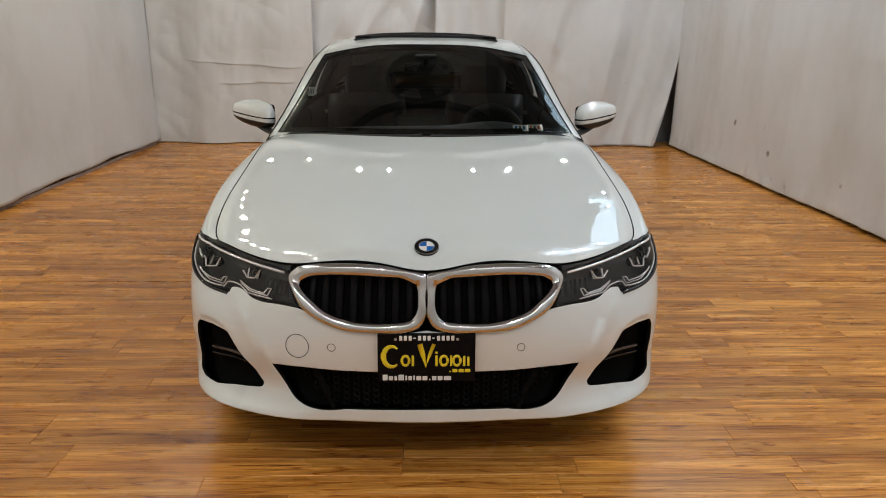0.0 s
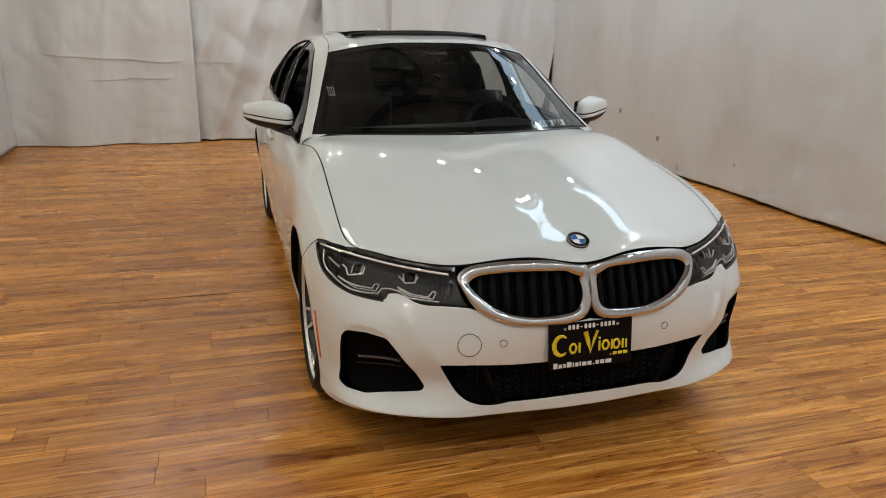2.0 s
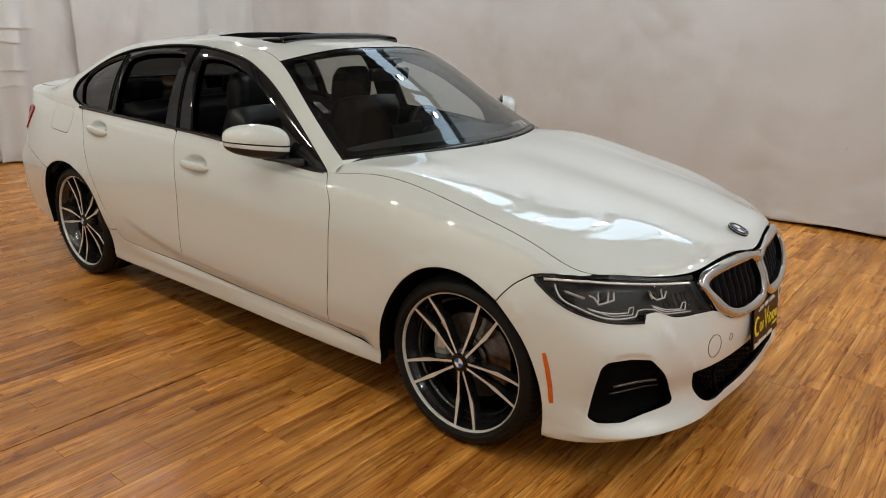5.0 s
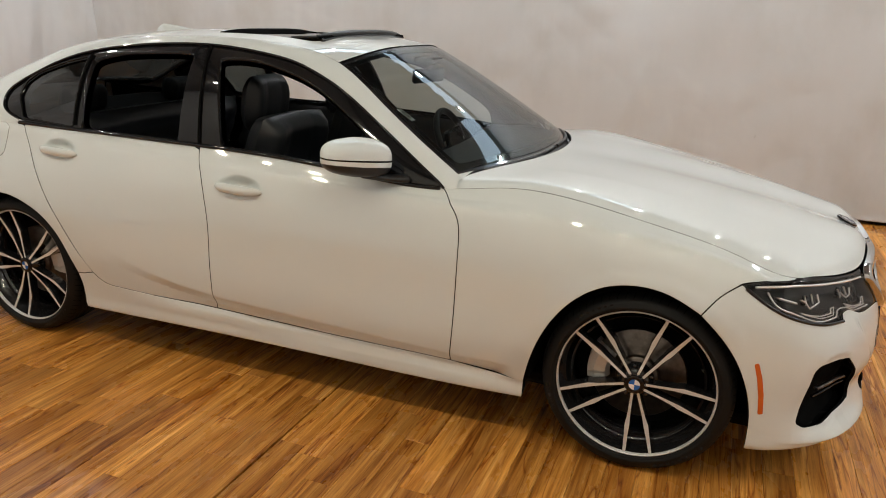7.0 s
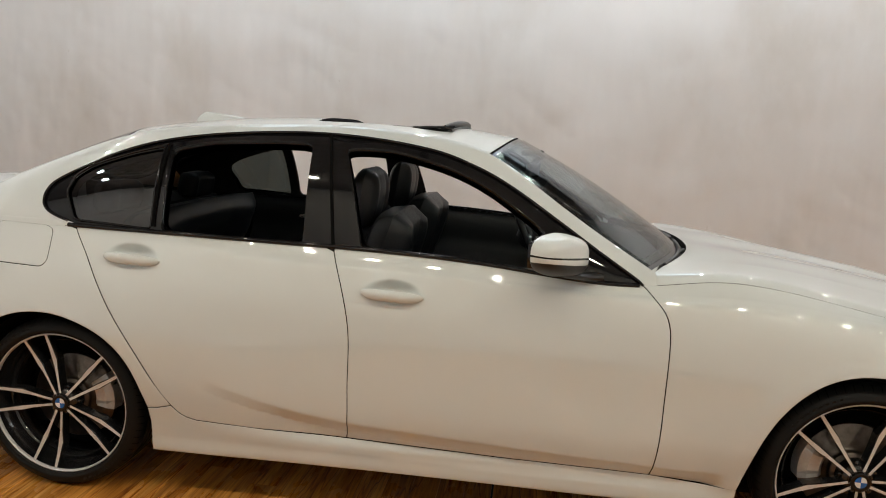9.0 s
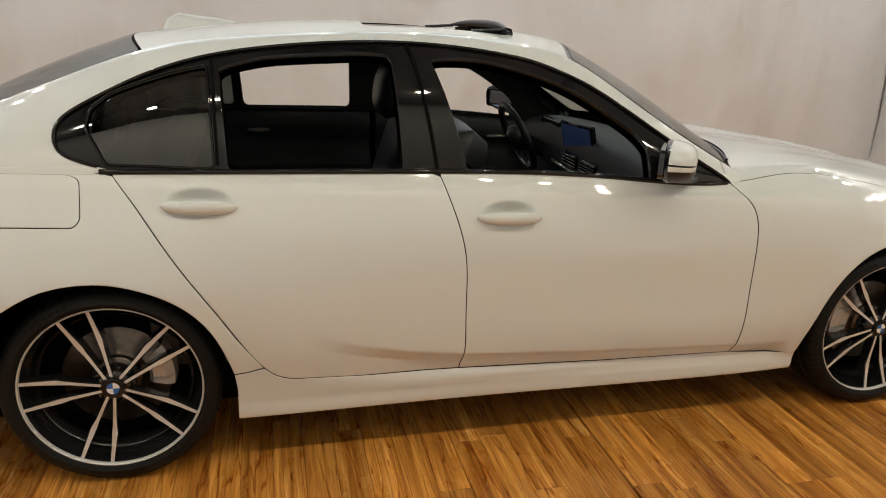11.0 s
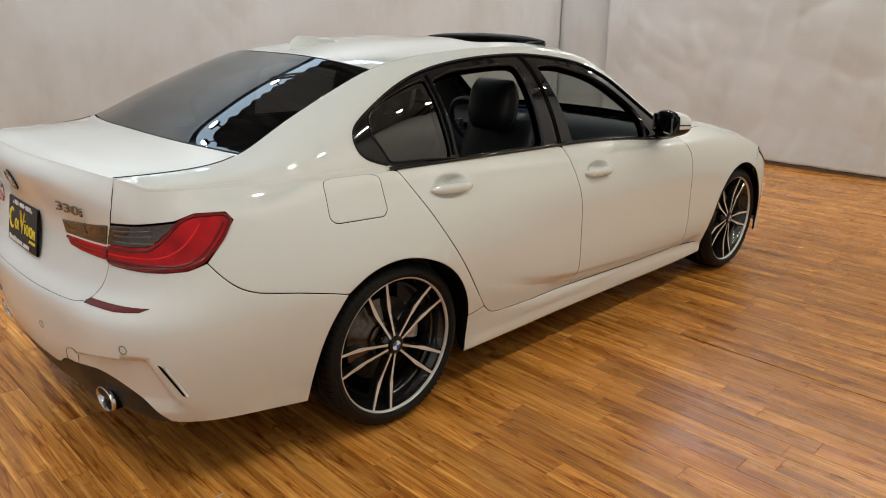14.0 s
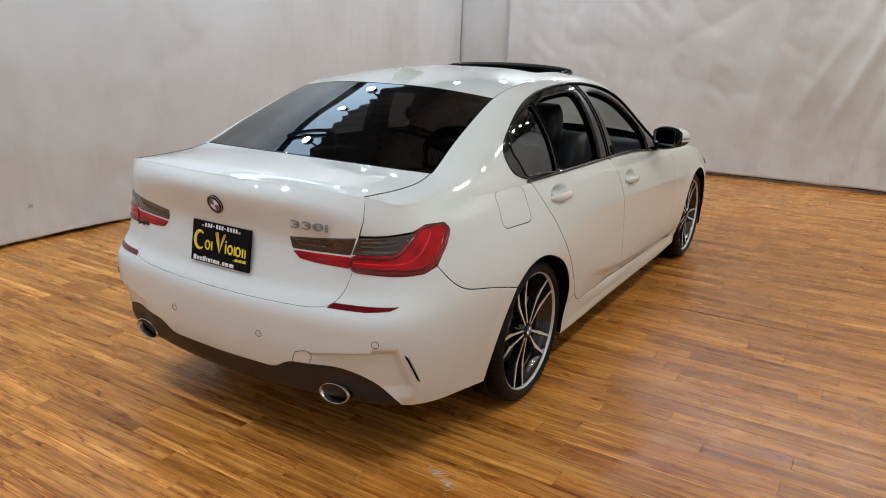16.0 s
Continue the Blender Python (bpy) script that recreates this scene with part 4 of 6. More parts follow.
def line(points):
    """Even line through points of (half width, y, z) as a function of 0..1; mirrored at its start when that lies in the middle."""
    p = np.array(points, float)
    t = np.concatenate([[0], np.cumsum(np.linalg.norm(np.diff(p, axis=0), axis=1))])
    t /= t[-1]
    if p[0, 0] == 0 and p[-1, 0] > 0:
        t = np.concatenate([-t[:0:-1], t])
        p = np.concatenate([p[:0:-1] * [-1, 1, 1], p])
    return Spline(t, p)


BONNET_Q1 = 2.185
SCREEN_LOW = line([(0, .52, .985), (.3, .545, .985), (.55, .625, .980), (.745, .715, .968)])
SCREEN_TOP = line([(0, 1.215, 1.395), (.3, 1.235, 1.385), (.573, 1.30, 1.335)])
SCREEN_MID = line([(0, .52, .985), (0, .87, 1.212), (0, 1.215, 1.395)])
GLASS_TOP = line([(0, 2.80, 1.378), (.3, 2.785, 1.370), (.556, 2.725, 1.338)])
GLASS_LOW = line([(0, 3.43, 1.108), (.3, 3.415, 1.104), (.626, 3.335, 1.090)])
ROOF_MID = line([(0, 1.215, 1.395), (0, 1.5, 1.432), (0, 1.9, 1.445), (0, 2.4, 1.425), (0, 2.80, 1.378)])
BONNET_MID = line([(0, -.748, .735), (0, -.722, .768), (0, -.65, .798), (0, -.50, .838), (0, -.2, .900), (0, .15, .955), (0, .488, .990)])
q_end_top = lambda a: shell(Q_END - (Q_END - Q_C) * np.asarray(a), V_TOP)
bonnet = coons(lambda a: shell(QB * np.asarray(a), V_TOP) + np.array([0, 0, .004]),
               line([(0, .488, .990), (.3, .522, .990), (.55, .610, .984), (.70, .690, .969), (.765, .718, .953), tuple(shell(BONNET_Q1, V_TOP)[0])]),
               BONNET_MID, lambda v: shell(QB + (BONNET_Q1 - QB) * np.asarray(v), V_TOP) + np.array([-.003, 0, 0]))
bonnet_plain = bonnet


def bonnet(a, v):
    """The bonnet with its two long creases, which spread to the screen."""
    p = bonnet_plain(a, v)
    aa, vv = np.abs(np.atleast_1d(a)), np.atleast_1d(v)
    at = .50 + .16 * vv
    inner, outer = (aa / at) ** 2, np.clip((1 - aa) / (1 - at), 0, 2)
    tent = -np.log(np.exp(-28 * inner) + np.exp(-28 * outer)) / 28
    ease = lambda x: x * x * (3 - 2 * x)
    p[:, 2] += .006 * np.clip(tent, 0, 1) * ease(np.clip(vv * 3, 0, 1)) * ease(np.clip((1 - vv) * 3, 0, 1))
    return p


screen = coons(SCREEN_LOW, SCREEN_TOP, SCREEN_MID, lambda v: rail(.715 + (1.30 - .715) * np.asarray(v)))
roof = coons(SCREEN_TOP, GLASS_TOP, ROOF_MID, lambda v: rail(1.30 + (2.725 - 1.30) * np.asarray(v)))
backlight = coons(GLASS_TOP, GLASS_LOW, line([(0, 2.80, 1.378), (0, 3.1, 1.265), (0, 3.43, 1.108)]), lambda v: rail(2.725 + (3.335 - 2.725) * np.asarray(v)))
deck = coons(GLASS_LOW, q_end_top, line([(0, 3.43, 1.108), (0, 3.62, 1.108), (0, 3.74, 1.106), (0, 3.80, 1.098), tuple(shell(Q_END, V_TOP)[0])]), lambda v: rail(3.335 + (3.738 - 3.335) * np.asarray(v)))


def net_sheet(name, f, wide, long, mat, label="", holes=(), outline=None, step=0.03, **kw):
    """A panel over a coons surface of about that width and length."""
    g = lambda a, b: f(np.asarray(a) / (wide / 2), np.asarray(b) / long)
    o = outline or straight([(-wide / 2, 0.003), (wide / 2, 0.003), (wide / 2, long - .003), (-wide / 2, long - .003), (-wide / 2, 0.003)], 0.025)
    return sheet(name, g, o, mat, car, label, holes=holes, step=step, **kw)


net_sheet("bonnet", bonnet, 1.55, 1.15, PAINT, depth=0.03, step=0.02)
net_sheet("windscreen", screen, 1.3, .80, WINDSCREEN, "clear windscreen glass", gap=0.02, depth=0.004)
RO = 1.08, 1.51
SUN = [(-.42, .22), (.42, .22), (.42, .75), (-.42, .75)]
net_sheet("roof", roof, *RO, PAINT, holes=[rounded(SUN, .05)], depth=0.03)
net_sheet("rear_window", backlight, 1.18, .68, REAR_GLASS, "dark tinted rear window glass", depth=0.006)
net_sheet("boot_lid", deck, 1.26, .46, PAINT, depth=0.012, step=0.02, gap=0.0, lip=0.001,
          outline=straight([(-.63, .003), (.63, .003), (.63, .4598), (-.63, .4598), (-.63, .003)], .025))


# shut lines of the boot lid
for s in (-1, 1):
    v, g = tube([tuple(p) for p in deck(np.full(30, s * .992), np.linspace(.03, .995, 30)) + np.array([0, 0, -.0006])], .0026, 6)
    put("shut_line", mesh_of("shut_line", v, g, VOID), car, "dark shut line of the boot lid")


def band(name, f, wide, long, w, mat, label=""):
    """A border strip round a coons surface, just under the glass."""
    o = [(-wide / 2, 0.0), (wide / 2, 0.0), (wide / 2, long), (-wide / 2, long)]
    i = [(-wide / 2 + w, w * 1.35), (wide / 2 - w, w * 1.35), (wide / 2 - w, long - w), (-wide / 2 + w, long - w)]
    net_sheet(name, f, wide, long, mat, label, holes=[rounded(i, .03)], outline=straight(o + o[:1], .03), lift=-0.005, depth=0.004, gap=0.0005)


band("screen_border", screen, 1.3, .80, 0.045, FRIT, "black printed border of the windscreen")

# ---- pillars and window surrounds ----
DLO = [(2.202, 0.0), (2.32, .47), (2.448, .60), (2.56, .640), (2.72, .662), (2.81, .680), (2.92, .725), (3.05, .755), (3.35, .800), (3.66, .793), (3.95, .733), (4.15, .64), (4.30, .53), (4.38, .44), (4.41, .29), (4.37, .11), (4.275, .03)]
WIN_F = [(3.275, .64), (3.20, .668), (3.09, .672), (2.91, .604), (2.72, .52), (2.56, .44), (2.515, .34), (2.515, .014), (3.175, .014)]
WIN_R = [(3.945, .61), (3.81, .685), (3.50, .695), (3.42, .680), (3.405, .62), (3.388, .014), (3.925, .018)]
WIN_Q = [(3.98, .64), (4.09, .612), (4.257, .545), (4.312, .46), (4.325, .30), (4.272, .05), (3.965, .02)]
for s in (-1, 1):
    f = side_upper(s)
    n_in = [(Q_A + (Q_C - .002 - Q_A) * i / 120, 0.002) for i in range(120)]
    n_out = [(Q_C - .002 - (Q_C - .002 - Q_A) * i / 120, 0.998) for i in range(120)]
    hole = onu(curve(DLO, .03) + straight([(4.275, .03), (4.2, .012), (2.22, .012), (2.205, .01)], .04))
    sheet("body_side_frame", f, onu(n_in[2:] + n_out[:-1]), PAINT, car, holes=[hole], gap=0.0, depth=0.02, step=0.03)
    surround = sheet("window_surround", f, onu(curve(DLO, .03) + straight([(4.275, .03), (4.2, -.03), (2.25, -.03), (2.202, 0)], .03)), BLACK_GLOSS, car, "gloss black window surround",
          holes=[onu(rounded(WIN_F, .03)), onu(rounded(WIN_R, .03)), onu(rounded(WIN_Q, .03))], lift=-0.006, depth=0.035, gap=0.0008, step=0.035)
    v, g = tube([tuple(r) for r in f(*np.array(onu(curve(DLO, .02))).T)], .0050, 8)
    put("window_trim", mesh_of("window_trim", v, g, BLACK_GLOSS), car, "gloss black trim round the side windows")
    q_in = onu(rounded(WIN_Q, .03))
    v, g = tube([tuple(r) for r in f(*np.array(q_in).T) - np.array([s * .006, 0, 0])], .0045, 6, True)
    put("glass_seal", mesh_of("glass_seal", v, g, BLACK_GLOSS), car, "gloss black seal of the quarter glass")
    sheet("quarter_glass", f, onu(rounded(WIN_Q, .03)), TINTED, car, "dark tinted quarter glass", lift=-0.014, gap=-.003, depth=0.003)
    grid_sheet("pillar_foot", lambda u, v, f=f: f(u, np.asarray(v) * KU) - np.array([s * .001, 0, .0005]), np.linspace(Q_A + .0005, Q_A + .06, 9), np.linspace(0.0, 1.0, 13), PAINT, car, "white foot of the front pillar")
    def shoulder(u, v, f=f, g=side_shell(s)):
        """Smooth skin over the joint of quarter panel and roof frame."""
        u, v = np.asarray(u), np.asarray(v)
        lo = g(u, (V_TOP - .16 * np.clip(1 - 2 * v, 0, 1)) * KB)
        hi = f(u, .05 * np.clip(2 * v - 1, 0, 1) * KU)
        p = np.where((v < .5)[:, None], lo, hi)
        rise = .0012 * np.sin(np.pi * np.clip(v, 0, 1)) ** .5
        return p + np.stack([s * .75 * rise, 0 * rise, .66 * rise], 1)
    grid_sheet("quarter_shoulder", shoulder, np.linspace(4.30, Q_C - .012, 90), np.linspace(0, 1, 13), PAINT, car)
    # split between the door frames and the bright lower edge
    v, g = tube([tuple(f(np.array([q]), np.array([.010 * KU]))[0]) for q in np.linspace(2.215, 4.288, 62)], 0.0085, 8)
    put("waist_strip", mesh_of("waist_strip", v, g, BLACK_GLOSS), car, "gloss black waist strip")
    for q0, v0, q1, v1 in ((3.275, 0, 3.350, .79), (3.955, .04, 3.965, .67)):
        v, g = tube([tuple(f(np.array([q0 + (q1 - q0) * t]), np.array([(v0 + (v1 - v0) * t) * KU]))[0]) for t in np.linspace(0, 1, 12)], 0.005, 6)
        put("frame_joint", mesh_of("frame_joint", v, g, VOID), car)


# a large drum fan hung under the trusses over the car
def drum_fan(x, y, z, r):
    t = thing("drum_fan", "large dark drum fan with a wire guard", "fan", m=Matrix.Translation((x, y, z)))
    v, f = lathe([(r, -.12), (r + .015, -.13), (r + .015, .13), (r, .12), (r - .01, 0), (r, -.12)], 48, "z")
    put("drum", mesh_of("drum", v, f, IRON), t)
    for k in range(7):
        rr = r * (k + 1) / 8
        v, f = tube([(rr * math.cos(a), rr * math.sin(a), -.125) for a in np.linspace(0, 6.2832, 40, endpoint=False)], .004, 5, True)
        put("guard_ring", mesh_of("guard_ring", v, f, IRON), t)
    for k in range(5):
        a = k * 1.2566
        V = []
        for rr, tw in ((.06, .9), (r * .5, .6), (r * .92, .4)):
            for d in (-1, 1):
                V.append((rr * math.cos(a) - d * .10 * math.sin(a), rr * math.sin(a) + d * .10 * math.cos(a), d * .06 * tw))
        put("blade", mesh_of("blade", V, [(0, 1, 3, 2), (2, 3, 5, 4)], IRON), t)
    v, f = lathe([(0, -.1), (.09, -.1), (.1, -.05), (.1, .12), (0, .14)], 24, "z")
    put("motor", mesh_of("motor", v, f, IRON), t)
    for d in (-1, 1):
        v, f = tube([(d * r * .8, 0, .12), (d * r * .8, 0, H - z)], .012, 6)
        put("hanger", mesh_of("hanger", v, f, IRON), t)
        v, f = tube([(d * r * .55, -r * .86, -.05), (d * r * .6, -r * 1.18, -.06)], .012, 6)
        put("bracket", mesh_of("bracket", v, f, IRON), t)


drum_fan(-.08, 2.05, 3.55, .47)


# ---- outer parts of the car ----
def shell_point(q, z, s=1, out=0.0):
    """Points on the body side at (q, z), pushed out by some metres, and their normals."""
    q = np.atleast_1d(np.asarray(q, float))
    z = np.atleast_1d(np.asarray(z, float))
    v = v_at(np.where(np.abs(q) > Q_END, 2 * Q_END - np.abs(q), np.abs(q)), z)
    e = 1e-3
    p = shell(q, v)
    n = np.cross(shell(q + e, v) - shell(q - e, v), shell(q, v + .01) - shell(q, v - .01))
    n /= np.linalg.norm(n, axis=1)[:, None]
    n *= np.sign((n * (p - np.array([0, 1.5, .5]))).sum(1))[:, None]
    return (p + n * out) * np.array([s, 1, 1]), n * np.array([s, 1, 1])


def shell_rod(name, pts, s, out, radius, mat, parent, label=""):
    """An angular bar along straight runs of (q, z)."""
    c = np.array(straight(pts, .01) + [pts[-1]])
    p, _ = shell_point(c[:, 0], c[:, 1], s, out)
    v, f = tube([tuple(r) for r in p], radius, 6)
    return put(name, mesh_of(name, v, f, mat), parent, label)


def shell_bar(name, pts, s, out, radius, mat, parent, label="", n=8, flat=1.0, closed=False):
    """A bar along points (q, z) of the body side."""
    c = np.array(curve(pts + ([pts[0]] if closed else []), .004 if closed else .012) + ([] if closed else [pts[-1]]))
    p, _ = shell_point(c[:, 0], c[:, 1], s, out)
    v, f = tube([tuple(r) for r in p], radius, n, closed, flat)
    return put(name, mesh_of(name, v, f, mat), parent, label)


def ring_loop(points, n):
    p = np.array(points + points[:1], float)
    t = np.concatenate([[0], np.cumsum(np.linalg.norm(np.diff(p, axis=0), axis=1))])
    k = len(p)
    pp = np.concatenate([p[-4:-1], p, p[1:4]])
    tt = np.concatenate([t[-4:-1] - t[-1], t, t[1:4] + t[-1]])
    return Spline(tt, pp)(np.linspace(0, t[-1], n, endpoint=False))


KID_OUT = [(.477, .70), (.462, .720), (.42, .737), (.342, .748), (.235, .753), (.121, .748), (.047, .740), (.002, .728), (.001, .66), (.001, .60), (.022, .566), (.06, .550), (.154, .546), (.221, .547), (.295, .556), (.349, .577), (.403, .607), (.443, .650), (.468, .682)]
KID_IN = [(.428, .686), (.412, .700), (.380, .709), (.325, .716), (.215, .720), (.115, .717), (.060, .708), (.038, .692), (.030, .655), (.033, .618), (.047, .594), (.083, .582), (.155, .577), (.215, .578), (.280, .589), (.338, .611), (.378, .639), (.405, .660), (.422, .676)]


def kidney(s):
    n = 110
    o, i = ring_loop(KID_OUT, n), ring_loop(KID_IN, n)
    mid = o * .55 + i * .45
    rows = [(o, -.012), (o, .009), (o * .93 + i * .07, .0155), (o * .80 + i * .20, .0195), (mid, .0200), (i * .80 + o * .20, .0170), (i * .92 + o * .08, .0130), (i, .008)]
    V, F = [], []
    for loop, out in rows:
        p, _ = shell_point(loop[:, 0], loop[:, 1], s, out)
        V += list(p)
    for r in range(len(rows) - 1):
        for k in range(n):
            l = (k + 1) % n
            F.append((r * n + k, r * n + l, (r + 1) * n + l, (r + 1) * n + k))
    ring = put("kidney_grille", mesh_of("kidney_grille", V, F, CHROME), car, "bright chrome grille surround")
    V, F = [], []
    for out in (.008, -.034):
        V += list(shell_point(i[:, 0], i[:, 1], s, out)[0])
    F = [(k, (k + 1) % n, n + (k + 1) % n, n + k) for k in range(n)]
    put("grille_throat", mesh_of("grille_throat", V, F, SLAT), ring, "black inner wall of the grille")
    back, _ = shell_point(i[:, 0], i[:, 1], s, -.035)
    put("grille_back", mesh_of("grille_back", back, [tuple(range(n))], VOID, flat=True), ring)
    # upright slats, bowed like the opening
    for k in range(8):
        q = .056 + k * .0475
        ins = [p for p in i if abs(p[0] - q) < .03]
        zt, zb = max(p[1] for p in ins) + .004, min(p[1] for p in ins) - .004
        zz = np.linspace(zb, zt, 9)
        V, F = [], []
        for dq, out in ((-.015, -.040), (-.0155, -.012), (-.002, -.006), (.0155, -.016), (.015, -.040)):
            p, _ = shell_point(np.full(9, q + dq), zz, s, out - .002)
            V += list(p)
        for a in range(4):
            for b in range(8):
                F.append((a * 9 + b, a * 9 + b + 1, (a + 1) * 9 + b + 1, (a + 1) * 9 + b))
        put("grille_slat", mesh_of("grille_slat", V, F, SLAT), ring, "black slat")
    return ring


LENS_TOP = [(1.163, .747), (1.134, .754), (1.087, .760), (1.054, .758), (1.0, .754), (.965, .756)]


def headlamp(s):
    f = side_shell(s)
    lens_o = curve(LAMP_LOW) + straight([LAMP_LOW[-1], LAMP_LOW2[0]]) + curve(LAMP_LOW2) + straight([(.43, .613), (.462, .66), (.484, .712), (.49, TOP_V)]) + top_run(.49, QB) + straight([(QB, TOP_V)] + LENS_TOP[::-1], .012)
    lamp = sheet("headlamp", f, on(lens_o), LENS, car, "clear headlamp with dark inside and bright light guides", depth=.004, gap=.002, lip=.002, step=.03)
    sheet("lamp_housing", f, on(lens_o), DARK_GREY, lamp, "dark lamp housing", lift=-.055, depth=-.05, gap=.0005, step=.04)
    # black printed edges of the lens
    brow = [(1.134, .745), (1.087, .752), (.987, .750), (.852, .744), (.718, .735), (.611, .727), (.484, .717)]
    sheet("lens_brow", f, on(curve(brow) + straight([(.484, .717), (.49, TOP_V)]) + top_run(.49, QB) + straight([(QB, TOP_V)] + LENS_TOP[::-1] + [(1.134, .745)], .012)), FRIT, lamp, "black upper lens edge", lift=.0008, gap=.002, lip=.0015, depth=.002, step=.03)
    low = [(1.150, .735), (1.10, .703), (1.035, .668), (.98, .648), (.90, .629), (.81, .618), (.735, .614)]
    shell_bar("lens_edge", low, s, .0005, .006, FRIT, lamp, "black lower lens edge", flat=1.0, n=6)
    shell_bar("bezel", [(1.081, .730), (1.07, .712), (1.054, .693), (1.0, .669), (.92, .642), (.859, .632), (.765, .632)], s, -.003, .0030, GUIDE, lamp, "bright bezel")
    shell_rod("bezel", [(.765, .632), (.752, .649), (.725, .652), (.685, .648), (.644, .630), (.537, .627)], s, -.003, .0026, GUIDE, lamp, "bright bezel")
    shell_bar("bezel", [(1.12, .741), (1.06, .745), (1.02, .745), (.933, .739), (.792, .730), (.678, .722), (.51, .710)], s, -.003, .0050, GUIDE, lamp, "bright bezel", flat=.9)
    shell_rod("light_guide", [(.96, .666), (.92, .656), (.866, .648), (.792, .646), (.785, .660), (.765, .661)], s, -.006, .0024, GUIDE, lamp, "white light guide")
    shell_rod("light_guide", [(.95, .661), (.866, .641), (.775, .639), (.765, .661)], s, -.006, .0018, GUIDE, lamp, "white light guide")
    shell_rod("light_guide", [(.691, .660), (.638, .643), (.577, .639), (.564, .657), (.550, .657)], s, -.006, .0024, GUIDE, lamp, "white light guide")
    shell_rod("light_guide", [(.685, .655), (.640, .637), (.560, .634), (.550, .657)], s, -.006, .0024, GUIDE, lamp, "white light guide")
    shell_rod("light_guide", [(.96, .705), (.94, .698), (.92, .677), (.852, .687), (.852, .710)], s, -.008, .0032, GUIDE, lamp, "white light guide")
    shell_rod("light_guide", [(.691, .694), (.664, .675), (.631, .679), (.617, .698)], s, -.008, .0032, GUIDE, lamp, "white light guide")
    shell_rod("inner_blade", [(1.047, .715), (.973, .696)], s, -.012, .004, SATIN, lamp, "grey inner blade")
    for q, z in ((.895, .700), (.652, .692)):
        p, n = shell_point([q], [z], s, -.034)
        v, g = lathe([(0, .010), (.010, .009), (.017, .002), (.019, -.01)], 20, "y")
        m = Matrix.Translation(p[0]) @ Vector((0, 1, 0)).rotation_difference(Vector((n[0][0] * .4, -1, 0))).to_matrix().to_4x4()
        put("projector", mesh_of("projector", v, g, BLACK_GLOSS), lamp, "dark glass projector", m)
        for d in (-.022, .022):
            shell_rod("projector_frame", [(q + d, z - .014), (q + d * 1.15, z + .016)], s, -.020, .003, SATIN, lamp, "grey frame")
    # ribbed inner trim between the guides
    for k in range(6):
        q = .50 + k * .022
        shell_bar("inner_rib", [(q, .640), (q + .004, .690)], s, -.045, .004, DARK_GREY, lamp, n=5)
    return lamp


